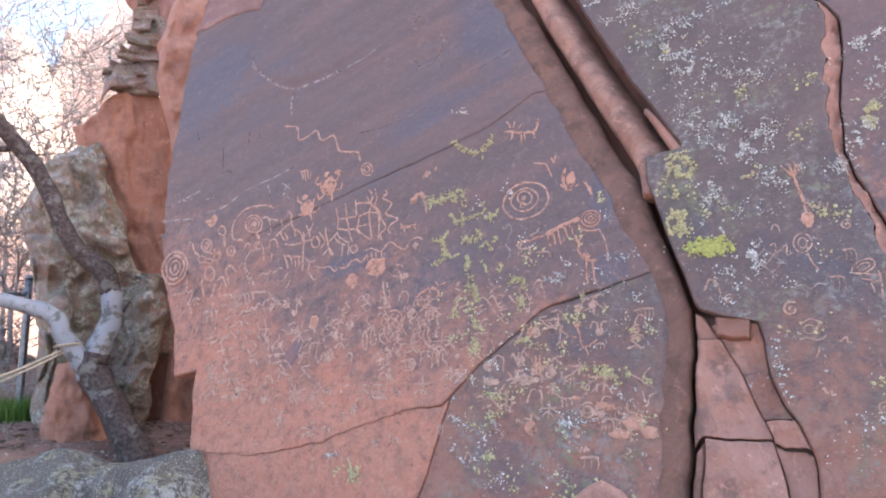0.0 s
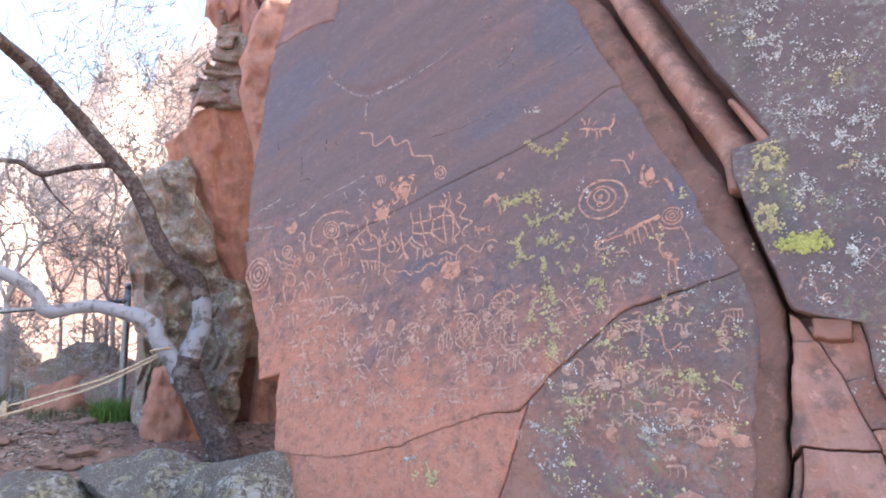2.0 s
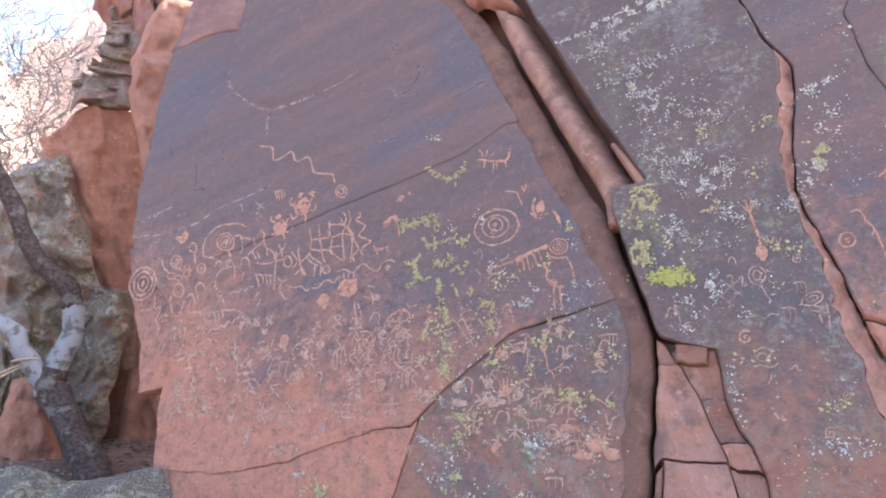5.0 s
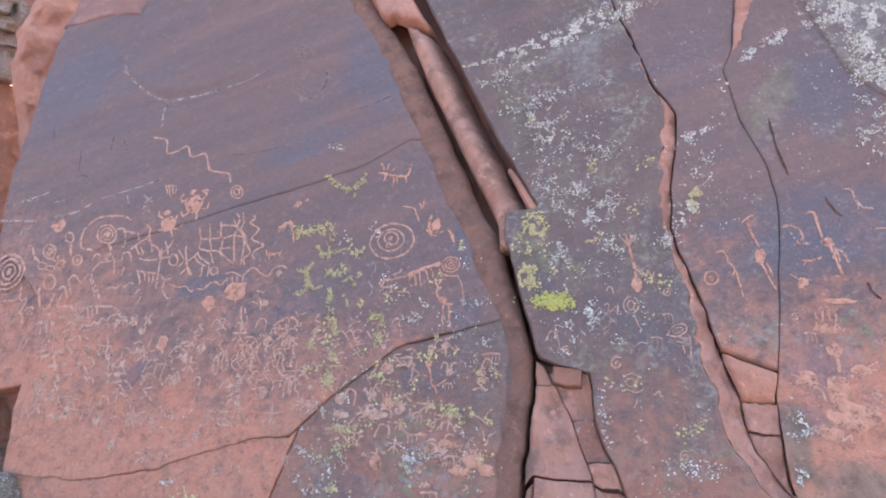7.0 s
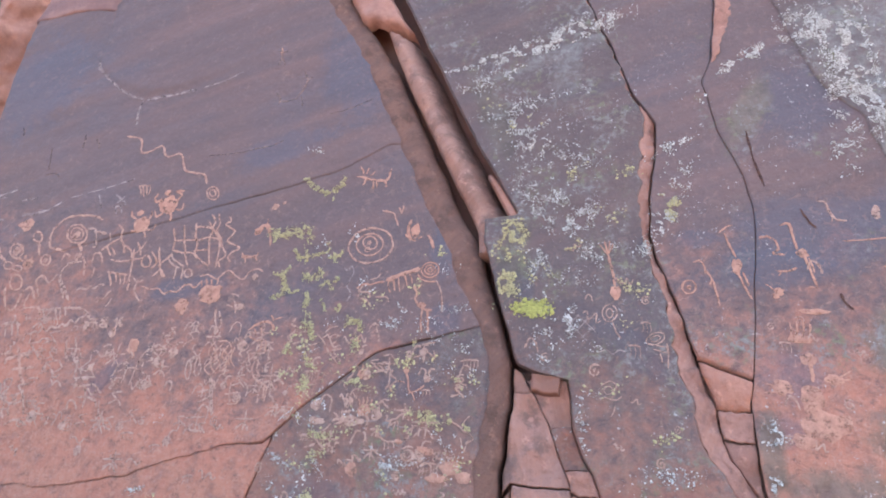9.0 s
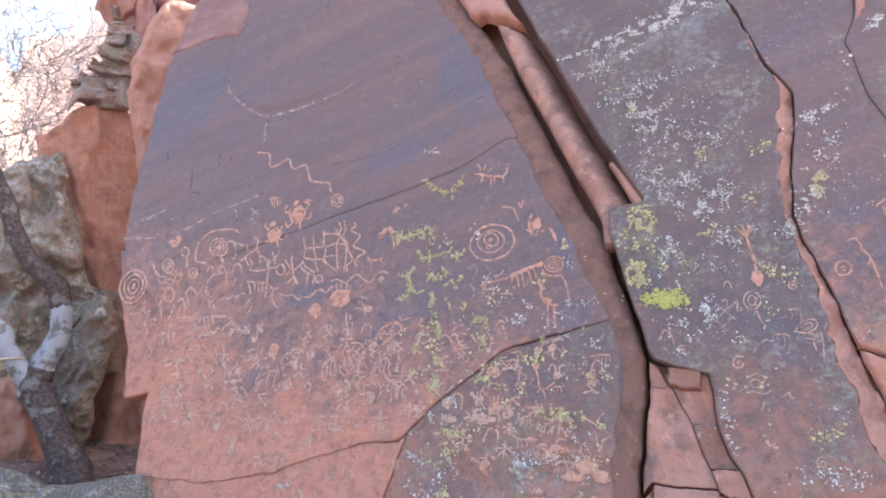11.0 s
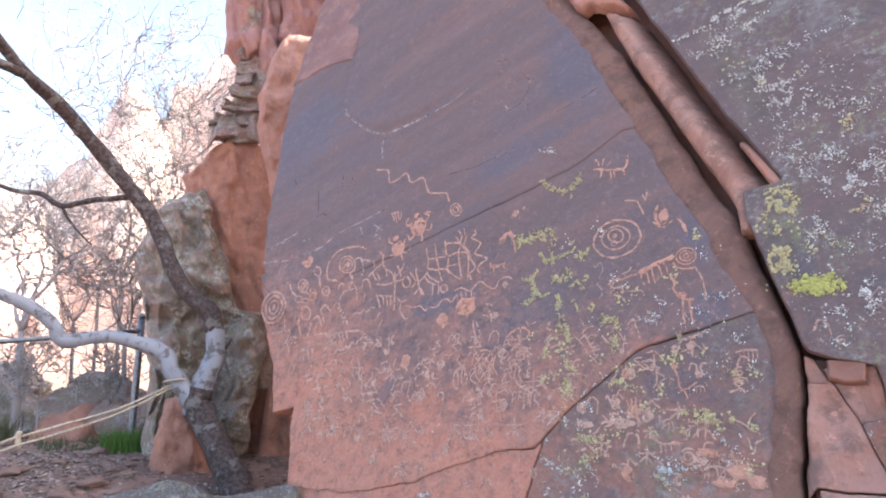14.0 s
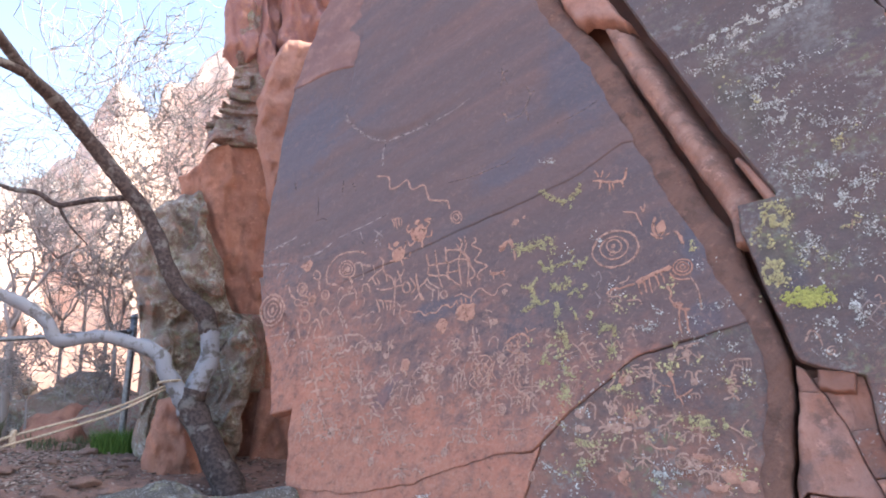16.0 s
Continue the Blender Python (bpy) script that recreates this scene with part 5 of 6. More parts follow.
glyph("round figure with curling limbs", M_ORANGE, blob(-3.111, 1.637, 0.054, 0.059), blob(-3.154, 1.729, 0.024, 0.024), line(0.02, (-3.17, 1.676), (-3.21, 1.701), (-3.225, 1.738)), line(0.019, (-3.076, 1.657), (-3.064, 1.706), (-3.067, 1.747)), line(0.019, (-3.056, 1.604), (-3.01, 1.609), (-3.002, 1.652)), line(0.019, (-3.127, 1.585), (-3.174, 1.587)), line(0.019, (-3.072, 1.587), (-3.043, 1.546)))
glyph("comb of pale strokes", M_PECK, line(0.018, (-3.25, 1.934), (-3.158, 1.938)), line(0.015, (-3.252, 1.939), (-3.2, 1.863)), line(0.015, (-3.225, 1.941), (-3.176, 1.848)), line(0.015, (-3.192, 1.942), (-3.158, 1.86)), line(0.015, (-3.155, 1.928), (-3.149, 1.869)))
glyph("small crossed lines", M_CHALK_AND_LIGHT, line(0.018, (-3.403, 1.857), (-3.301, 1.798)), line(0.018, (-3.327, 1.846), (-3.368, 1.799)), line(0.019, (-3.55, 1.858), (-3.477, 1.747)), line(0.015, (-3.385, 1.763), (-3.282, 1.788)), line(0.015, (-3.368, 1.762), (-3.341, 1.709)), line(0.015, (-3.333, 1.773), (-3.301, 1.721)))
glyph("long zigzag ending in a spiral", M_PECK, line(0.021, (-3.539, 2.359), (-3.402, 2.329), (-3.35, 2.213), (-3.267, 2.225), (-3.193, 2.267), (-3.124, 2.179), (-3.014, 2.196), (-2.962, 2.115), (-2.912, 2.058), (-2.774, 2.038), (-2.731, 1.969)), ring(-2.663, 1.897, 0.057, 0.041, 136.026, 0.018), ring(-2.663, 1.897, 0.03, 0.021, 129.167, 0.016))
glyph("irregular lattice of pale lines", M_PECK, line(0.018, (-2.856, 1.626), (-2.832, 1.574), (-2.811, 1.531), (-2.804, 1.467)), line(0.017, (-2.784, 1.652), (-2.755, 1.57), (-2.719, 1.485), (-2.694, 1.423), (-2.656, 1.361)), line(0.017, (-2.702, 1.671), (-2.678, 1.586), (-2.644, 1.523), (-2.639, 1.461), (-2.611, 1.42)), line(0.017, (-2.612, 1.686), (-2.566, 1.621), (-2.57, 1.553), (-2.545, 1.479), (-2.508, 1.388)), line(0.018, (-2.69, 1.641), (-2.641, 1.647), (-2.57, 1.638)), line(0.017, (-2.813, 1.535), (-2.743, 1.544), (-2.65, 1.551), (-2.578, 1.573), (-2.511, 1.567), (-2.47, 1.537)), line(0.017, (-2.804, 1.467), (-2.736, 1.457), (-2.666, 1.458), (-2.625, 1.441), (-2.571, 1.406), (-2.51, 1.376)), line(0.015, (-2.656, 1.474), (-2.56, 1.487)))
glyph("pale wavering upright lines", M_PECK, line(0.017, (-2.611, 1.737), (-2.568, 1.691), (-2.571, 1.642), (-2.53, 1.599), (-2.497, 1.558), (-2.478, 1.497), (-2.466, 1.435), (-2.46, 1.364)), line(0.017, (-2.561, 1.745), (-2.532, 1.672), (-2.539, 1.62), (-2.496, 1.578), (-2.465, 1.516), (-2.424, 1.474), (-2.425, 1.441), (-2.449, 1.414), (-2.431, 1.371)), line(0.017, (-2.474, 1.725), (-2.455, 1.695), (-2.486, 1.669), (-2.409, 1.632), (-2.42, 1.594), (-2.439, 1.555), (-2.372, 1.528), (-2.342, 1.51), (-2.383, 1.48), (-2.395, 1.441), (-2.368, 1.413)))
glyph("worn comb with a ring", M_FAINT, line(0.017, (-2.804, 1.447), (-2.781, 1.413), (-2.731, 1.383), (-2.679, 1.362)), line(0.017, (-2.813, 1.406), (-2.759, 1.364), (-2.709, 1.35)), line(0.015, (-2.736, 1.363), (-2.723, 1.262)), line(0.015, (-2.687, 1.354), (-2.676, 1.274)), ring(-2.636, 1.317, 0.03, 0.024, 136.813, 0.017))
glyph("sprawling pale figure", M_PECK, line(0.02, (-2.906, 1.484), (-2.88, 1.408), (-2.841, 1.333), (-2.809, 1.283)), line(0.018, (-2.853, 1.374), (-2.802, 1.438)), line(0.018, (-2.95, 1.451), (-2.888, 1.383), (-2.914, 1.318)), line(0.018, (-2.878, 1.276), (-2.839, 1.325), (-2.787, 1.275)), ring(-2.965, 1.377, 0.045, 0.032, 123.902, 0.018))
glyph("small pecked dog-like shape", M_ORANGE, line(0.025, (-2.309, 1.454), (-2.25, 1.458), (-2.203, 1.463)), line(0.014, (-2.301, 1.457), (-2.31, 1.481)), line(0.014, (-2.282, 1.448), (-2.27, 1.413)), line(0.014, (-2.203, 1.463), (-2.2, 1.489)), line(0.014, (-2.211, 1.455), (-2.194, 1.432)))
glyph("long zigzag over a square", M_PECK, line(0.016, (-2.549, 1.3), (-2.499, 1.318), (-2.428, 1.294), (-2.393, 1.332), (-2.355, 1.354), (-2.292, 1.314), (-2.241, 1.305), (-2.218, 1.358), (-2.172, 1.378), (-2.128, 1.362)))
glyph("solid pecked square with spikes", M_ORANGE, blob(-2.438, 1.196, 0.078, 0.057), line(0.04, (-2.499, 1.148), (-2.429, 1.151), (-2.367, 1.162)), line(0.04, (-2.513, 1.219), (-2.444, 1.222), (-2.385, 1.229)), line(0.014, (-2.516, 1.234), (-2.53, 1.277)), line(0.014, (-2.484, 1.249), (-2.497, 1.288)), line(0.014, (-2.455, 1.256), (-2.461, 1.287)), line(0.014, (-2.416, 1.256), (-2.42, 1.294)))
glyph("pale zigzag under the blue stain", M_PECK, line(0.015, (-2.932, 1.204), (-2.856, 1.191), (-2.811, 1.203), (-2.755, 1.171), (-2.724, 1.191), (-2.67, 1.192), (-2.636, 1.235), (-2.594, 1.243), (-2.559, 1.227), (-2.525, 1.273)))
glyph("pecked shield shape", M_ORANGE, blob(-2.606, 1.108, 0.043, 0.043), line(0.036, (-2.604, 1.096), (-2.591, 1.044)))
glyph("small worn shapes", M_FAINT, blob(-2.171, 1.326, 0.02, 0.023), line(0.016, (-2.296, 1.209), (-2.24, 1.194)), blob(-2.214, 1.128, 0.033, 0.022), line(0.014, (-2.263, 1.165), (-2.229, 1.084)), line(0.014, (-2.308, 1.136), (-2.254, 1.121)))
glyph("worn standing loop", M_FAINT, line(0.016, (-2.37, 1.111), (-2.349, 1.037), (-2.313, 0.975), (-2.303, 1.019), (-2.341, 1.092)), line(0.015, (-2.293, 0.964), (-2.287, 0.903)))
glyph("striped four-legged shape", M_ORANGE, line(0.022, (-2.109, 0.984), (-2.062, 1.027), (-2.008, 1.048), (-1.968, 1.038), (-1.941, 0.994)), line(0.015, (-2.094, 0.95), (-2.036, 0.93), (-1.988, 0.938)), line(0.012, (-1.999, 0.938), (-1.999, 0.868)), line(0.012, (-1.977, 0.939), (-1.964, 0.859)), line(0.013, (-1.963, 1.049), (-1.986, 1.09)), line(0.013, (-1.962, 1.063), (-1.913, 1.084)), line(0.013, (-2.073, 1.002), (-2.048, 0.951)), line(0.013, (-2.038, 1.02), (-2.01, 0.958)))
glyph("pecked shield shape", M_ORANGE, blob(-2.835, 0.825, 0.036, 0.043), line(0.029, (-2.873, 0.858), (-2.818, 0.86)), line(0.017, (-2.82, 0.788), (-2.805, 0.744)))
glyph("long forked worn line", M_FAINT, line(0.014, (-2.77, 0.602), (-2.764, 0.709), (-2.752, 0.765), (-2.714, 0.823), (-2.667, 0.847), (-2.601, 0.821)), line(0.014, (-2.726, 0.785), (-2.632, 0.736)), line(0.014, (-2.913, 0.627), (-2.855, 0.674), (-2.791, 0.693), (-2.743, 0.682), (-2.671, 0.658), (-2.631, 0.612)), blob(-2.682, 0.608, 0.06, 0.028))
glyph("bold pecked cross", M_PECK, line(0.029, (-3.696, 0.625), (-3.702, 0.657), (-3.644, 0.685), (-3.593, 0.704), (-3.532, 0.707)), line(0.028, (-3.648, 0.742), (-3.596, 0.643), (-3.551, 0.567), (-3.497, 0.522)), line(0.023, (-3.641, 0.6), (-3.564, 0.617), (-3.475, 0.631)), line(0.021, (-3.538, 0.707), (-3.541, 0.751)), line(0.025, (-3.764, 0.687), (-3.68, 0.704)))
glyph("diamond net of pale lines", M_PECK, line(0.013, (-2.299, 0.903), (-2.325, 0.84), (-2.29, 0.79), (-2.32, 0.737), (-2.259, 0.699)), line(0.013, (-2.279, 0.904), (-2.217, 0.905), (-2.177, 0.862), (-2.2, 0.81), (-2.161, 0.771)), line(0.013, (-2.305, 0.868), (-2.261, 0.808), (-2.283, 0.755), (-2.233, 0.714)), line(0.013, (-2.244, 0.894), (-2.285, 0.824), (-2.229, 0.775), (-2.257, 0.712)), line(0.013, (-2.201, 0.885), (-2.232, 0.826), (-2.18, 0.77), (-2.205, 0.735)), line(0.013, (-2.248, 0.87), (-2.18, 0.811), (-2.204, 0.752)), line(0.013, (-2.16, 0.879), (-2.168, 0.811), (-2.132, 0.763)))
glyph("worn leaf-shaped loops", M_FAINT, line(0.015, (-2.374, 0.856), (-2.384, 0.803), (-2.39, 0.75), (-2.377, 0.709), (-2.353, 0.694), (-2.341, 0.735), (-2.366, 0.776)), ring(-2.422, 0.724, 0.06, 0.016, 103.465, 0.013))
glyph("nested curved lines", M_PECK, line(0.017, (-2.015, 0.801), (-2.015, 0.752), (-1.977, 0.705), (-1.929, 0.686), (-1.909, 0.655), (-1.901, 0.592)), line(0.014, (-1.989, 0.802), (-1.986, 0.76), (-1.954, 0.723)), line(0.012, (-1.959, 0.781), (-1.947, 0.749)), line(0.013, (-1.93, 0.692), (-1.895, 0.662), (-1.889, 0.587)), line(0.014, (-1.937, 0.627), (-1.931, 0.577)))
glyph("pale branching figure", M_FAINT, line(0.029, (-2.259, 0.699), (-2.239, 0.64), (-2.217, 0.558), (-2.182, 0.479)), line(0.016, (-2.294, 0.542), (-2.259, 0.565), (-2.236, 0.587)), line(0.016, (-2.209, 0.688), (-2.231, 0.64)), line(0.015, (-2.322, 0.601), (-2.244, 0.623)))
glyph("star-like cross", M_PECK, line(0.014, (-2.123, 0.674), (-2.115, 0.615), (-2.093, 0.564)), line(0.014, (-2.141, 0.607), (-2.06, 0.625)), line(0.014, (-2.11, 0.557), (-2.054, 0.561), (-2.045, 0.594)))
glyph("worn curving line", M_FAINT, line(0.012, (-2.121, 0.813), (-2.085, 0.765), (-2.093, 0.721), (-2.048, 0.685), (-2.013, 0.655), (-2.011, 0.606)))
glyph("worn tangle of looped lines", M_FAINT, line(0.018, (-3.264, 0.838), (-3.228, 0.762), (-3.236, 0.723), (-3.179, 0.679), (-3.163, 0.61), (-3.129, 0.574), (-3.126, 0.53)), line(0.018, (-3.314, 0.816), (-3.292, 0.739), (-3.246, 0.691)), line(0.018, (-3.16, 0.656), (-3.088, 0.645), (-3.086, 0.683)), line(0.017, (-3.055, 0.7), (-3.055, 0.654), (-3.019, 0.619)), line(0.021, (-3.146, 0.592), (-3.073, 0.604), (-3.003, 0.613)))
glyph("worn tangle of looped lines", M_FAINT, line(0.018, (-3.153, 0.554), (-3.083, 0.552), (-3.016, 0.568), (-2.966, 0.551)), line(0.016, (-3.059, 0.554), (-3.035, 0.491), (-3.028, 0.42)), line(0.017, (-3.132, 0.41), (-3.134, 0.457), (-3.101, 0.46), (-3.065, 0.416)), line(0.016, (-3.091, 0.486), (-3.022, 0.492), (-2.948, 0.474)), line(0.014, (-2.977, 0.496), (-2.94, 0.446)), line(0.016, (-2.938, 0.489), (-2.908, 0.407), (-2.882, 0.399), (-2.843, 0.343), (-2.792, 0.337)))
glyph("worn short strokes", M_FAINT, line(0.016, (-3.346, 0.63), (-3.299, 0.582), (-3.265, 0.604)), line(0.015, (-3.291, 0.532), (-3.261, 0.565), (-3.218, 0.53)), line(0.015, (-2.958, 0.774), (-2.914, 0.7)), line(0.017, (-3.041, 0.801), (-2.996, 0.818), (-2.942, 0.756)))
glyph("worn looped chain", M_FAINT, line(0.019, (-3.632, 0.501), (-3.65, 0.531), (-3.604, 0.543), (-3.597, 0.487), (-3.621, 0.438), (-3.559, 0.403), (-3.502, 0.401), (-3.457, 0.427)), line(0.018, (-3.546, 0.37), (-3.505, 0.328)), line(0.017, (-3.483, 0.491), (-3.443, 0.417), (-3.406, 0.346)), line(0.015, (-3.512, 0.271), (-3.447, 0.315), (-3.364, 0.288)), line(0.017, (-3.213, 0.377), (-3.183, 0.358), (-3.199, 0.306)))
glyph("antlered pecked shape", M_ORANGE, line(0.023, (-1.64, 2.05), (-1.58, 2.031), (-1.508, 2.024), (-1.459, 2.036), (-1.453, 2.108)), line(0.013, (-1.615, 2.028), (-1.617, 1.985)), line(0.013, (-1.557, 2.02), (-1.547, 1.957)), line(0.013, (-1.535, 2.017), (-1.523, 1.969)), line(0.013, (-1.479, 2.02), (-1.461, 1.979)), line(0.015, (-1.631, 2.068), (-1.659, 2.123)), line(0.013, (-1.613, 2.066), (-1.603, 2.115)), line(0.013, (-1.586, 2.055), (-1.554, 2.089)), line(0.013, (-1.669, 2.046), (-1.632, 2.045)))
glyph("large concentric target", M_PECK, ring(-1.474, 1.57, 0.138, 0.117, 177.063, 0.017), ring(-1.482, 1.577, 0.083, 0.072, 169.932, 0.016), ring(-1.483, 1.588, 0.048, 0.04, 140.051, 0.014), blob(-1.487, 1.588, 0.014, 0.014), ring(-1.488, 1.542, 0.018, 0.014, 156.903, 0.01))
glyph("pale bent hooks", M_PECK, line(0.014, (-1.448, 1.808), (-1.379, 1.796), (-1.353, 1.758), (-1.325, 1.702)), line(0.014, (-1.347, 1.833), (-1.326, 1.79)), line(0.014, (-1.321, 1.848), (-1.326, 1.79)))
glyph("orange figure with a bent arm", M_ORANGE, line(0.023, (-1.25, 1.749), (-1.259, 1.688), (-1.234, 1.633), (-1.2, 1.608)), blob(-1.213, 1.676, 0.029, 0.045), line(0.017, (-1.269, 1.654), (-1.229, 1.611)), line(0.023, (-1.133, 1.654), (-1.103, 1.621), (-1.08, 1.564)), line(0.013, (-1.187, 1.628), (-1.163, 1.643)))
glyph("concentric rings at a long body", M_ORANGE, ring(-1.076, 1.427, 0.052, 0.047, 170.898, 0.012), ring(-1.076, 1.427, 0.033, 0.028, 161.316, 0.012), ring(-1.076, 1.427, 0.015, 0.012, 163.609, 0.011), line(0.012, (-1.145, 1.398), (-1.119, 1.366), (-1.074, 1.355), (-1.031, 1.362)))
glyph("long legged body", M_ORANGE, line(0.032, (-1.326, 1.348), (-1.272, 1.375), (-1.227, 1.399), (-1.182, 1.413), (-1.135, 1.436)), line(0.013, (-1.311, 1.354), (-1.303, 1.308), (-1.285, 1.278)), line(0.013, (-1.286, 1.363), (-1.261, 1.287)), line(0.013, (-1.256, 1.378), (-1.242, 1.319), (-1.227, 1.283)), line(0.012, (-1.223, 1.386), (-1.199, 1.321)), line(0.012, (-1.196, 1.401), (-1.168, 1.339)), line(0.017, (-1.332, 1.342), (-1.379, 1.331), (-1.41, 1.319), (-1.459, 1.314), (-1.496, 1.288)))
glyph("worn curled shapes", M_FAINT, line(0.015, (-1.464, 1.304), (-1.466, 1.27), (-1.414, 1.268), (-1.4, 1.235)), line(0.013, (-1.482, 1.287), (-1.471, 1.233)), line(0.013, (-1.424, 1.347), (-1.383, 1.365), (-1.37, 1.395)), line(0.013, (-1.37, 1.244), (-1.307, 1.25), (-1.283, 1.218)), line(0.013, (-1.464, 1.229), (-1.415, 1.219), (-1.386, 1.186)))
glyph("pecked deer-like shape", M_ORANGE, line(0.018, (-1.155, 1.326), (-1.128, 1.278), (-1.132, 1.247), (-1.104, 1.21), (-1.065, 1.191), (-1.028, 1.19)), line(0.013, (-1.085, 1.191), (-1.079, 1.123), (-1.063, 1.059)), line(0.013, (-1.056, 1.191), (-1.04, 1.123), (-1.027, 1.06)), blob(-1.093, 1.216, 0.029, 0.018), line(0.012, (-1.13, 1.309), (-1.112, 1.34)))
glyph("thin drooping line", M_FAINT, line(0.012, (-1.032, 1.369), (-0.994, 1.305), (-0.98, 1.244), (-0.97, 1.177)))
glyph("wavy pale lines", M_CHALK_AND_LIGHT, line(0.012, (-1.613, 1.43), (-1.581, 1.404), (-1.56, 1.431), (-1.537, 1.387), (-1.551, 1.342), (-1.559, 1.298), (-1.525, 1.255), (-1.534, 1.201)))
glyph("nested worn zigzags", M_FAINT, line(0.011, (-1.672, 0.998), (-1.624, 0.961), (-1.596, 0.924), (-1.547, 0.875), (-1.503, 0.836)), line(0.012, (-1.754, 0.906), (-1.665, 0.94), (-1.617, 0.961)), line(0.011, (-1.623, 1.009), (-1.593, 1.041), (-1.55, 1.051)), line(0.011, (-1.592, 0.974), (-1.568, 1), (-1.524, 0.994)), line(0.011, (-1.575, 0.943), (-1.544, 0.969)))
glyph("worn hooked strokes", M_FAINT, line(0.012, (-1.366, 1.052), (-1.339, 1.088), (-1.318, 1.044), (-1.303, 1.019), (-1.293, 0.979)), line(0.012, (-1.353, 1.081), (-1.313, 1.075)))
glyph("pecked print with short fingers", M_ORANGE, blob(-1.301, 0.611, 0.042, 0.031), line(0.012, (-1.33, 0.626), (-1.346, 0.665)), line(0.012, (-1.316, 0.638), (-1.323, 0.675)), line(0.012, (-1.298, 0.642), (-1.299, 0.68)), line(0.012, (-1.28, 0.638), (-1.271, 0.67)), line(0.012, (-1.266, 0.625), (-1.248, 0.651)))
glyph("small pecked print", M_ORANGE, blob(-1.357, 0.799, 0.025, 0.027), line(0.01, (-1.376, 0.816), (-1.387, 0.842)), line(0.01, (-1.359, 0.823), (-1.361, 0.849)), line(0.011, (-1.34, 0.818), (-1.33, 0.842)))
glyph("broad tan pecked mass", M_FAINT, blob(-1.372, 0.548, 0.069, 0.028), blob(-1.564, 0.525, 0.051, 0.023), blob(-1.583, 0.607, 0.026, 0.027), line(0.01, (-1.427, 0.563), (-1.428, 0.601)), line(0.01, (-1.381, 0.573), (-1.385, 0.604)))
glyph("worn standing figure", M_ORANGE, line(0.014, (-1.121, 0.856), (-1.094, 0.8), (-1.076, 0.744)), line(0.011, (-1.149, 0.783), (-1.106, 0.777)), blob(-1.111, 0.842, 0.017, 0.017), line(0.011, (-1.081, 0.744), (-1.052, 0.718), (-1.037, 0.687)), line(0.011, (-1.075, 0.722), (-1.034, 0.741), (-0.996, 0.772)))
glyph("worn curved strokes", M_FAINT, line(0.012, (-1.202, 0.824), (-1.191, 0.766), (-1.206, 0.731)), line(0.012, (-1.294, 0.849), (-1.256, 0.828), (-1.212, 0.838)), line(0.012, (-1.256, 0.91), (-1.219, 0.917), (-1.185, 0.895)), blob(-1.112, 0.93, 0.014, 0.024), line(0.011, (-0.981, 0.963), (-0.964, 0.92)))
glyph("knotted pale line", M_FAINT, line(0.011, (-0.829, 0.604), (-0.784, 0.588), (-0.76, 0.567), (-0.723, 0.551), (-0.706, 0.528), (-0.738, 0.507), (-0.744, 0.461)), line(0.01, (-0.767, 0.579), (-0.756, 0.619), (-0.735, 0.644)), line(0.01, (-0.771, 0.533), (-0.761, 0.479)))
glyph("broad orange pecked mass", M_ORANGE, blob(-0.806, 0.38, 0.049, 0.037), blob(-0.86, 0.323, 0.054, 0.024), line(0.015, (-0.832, 0.396), (-0.828, 0.437)), line(0.015, (-0.808, 0.409), (-0.787, 0.449)), line(0.015, (-0.783, 0.402), (-0.75, 0.431)), blob(-0.728, 0.341, 0.043, 0.029))
glyph("orange pecked patch", M_ORANGE, blob(-0.941, 0.445, 0.051, 0.02), blob(-1.313, 0.308, 0.032, 0.037), blob(-1.086, 0.473, 0.024, 0.01))
glyph("small worn goat-like shape", M_FAINT, line(0.015, (-1.204, 0.505), (-1.168, 0.469), (-1.127, 0.468), (-1.092, 0.477)), line(0.011, (-1.162, 0.464), (-1.154, 0.423)), line(0.011, (-1.141, 0.467), (-1.132, 0.43)), line(0.011, (-1.113, 0.47), (-1.106, 0.439)))
glyph("thin level scratch", M_CHALK_AND_LIGHT, line(0.008, (-1.289, 0.552), (-1.217, 0.564)), line(0.008, (-1.118, 0.549), (-1.037, 0.542)))
glyph("ghostly antlered outline", M_GHOST, line(0.023, (-2.432, 2.726), (-2.363, 2.651), (-2.285, 2.668), (-2.244, 2.736), (-2.226, 2.837), (-2.265, 2.917)), line(0.019, (-2.397, 2.681), (-2.384, 2.621)), line(0.018, (-2.237, 2.696), (-2.204, 2.605)), line(0.016, (-2.226, 2.837), (-2.196, 2.869)))
glyph("ghostly standing outline", M_GHOST, line(0.02, (-2.509, 3.14), (-2.478, 3.038), (-2.486, 2.972)), line(0.019, (-2.479, 3.048), (-2.428, 2.967)), line(0.018, (-2.541, 3.106), (-2.488, 3.091), (-2.442, 3.1)))
glyph("pale line along a crescent ledge", M_CHALK_AND_LIGHT, line(0.033, (-4.109, 3.081), (-4.056, 2.996), (-3.922, 2.886)), line(0.024, (-3.922, 2.886), (-3.785, 2.794), (-3.639, 2.723), (-3.54, 2.695)), line(0.029, (-3.515, 2.69), (-3.362, 2.71), (-3.223, 2.738), (-3.087, 2.764)), line(0.016, (-3.034, 2.777), (-2.884, 2.829), (-2.749, 2.916)), line(0.023, (-3.537, 2.684), (-3.531, 2.582), (-3.498, 2.444)))
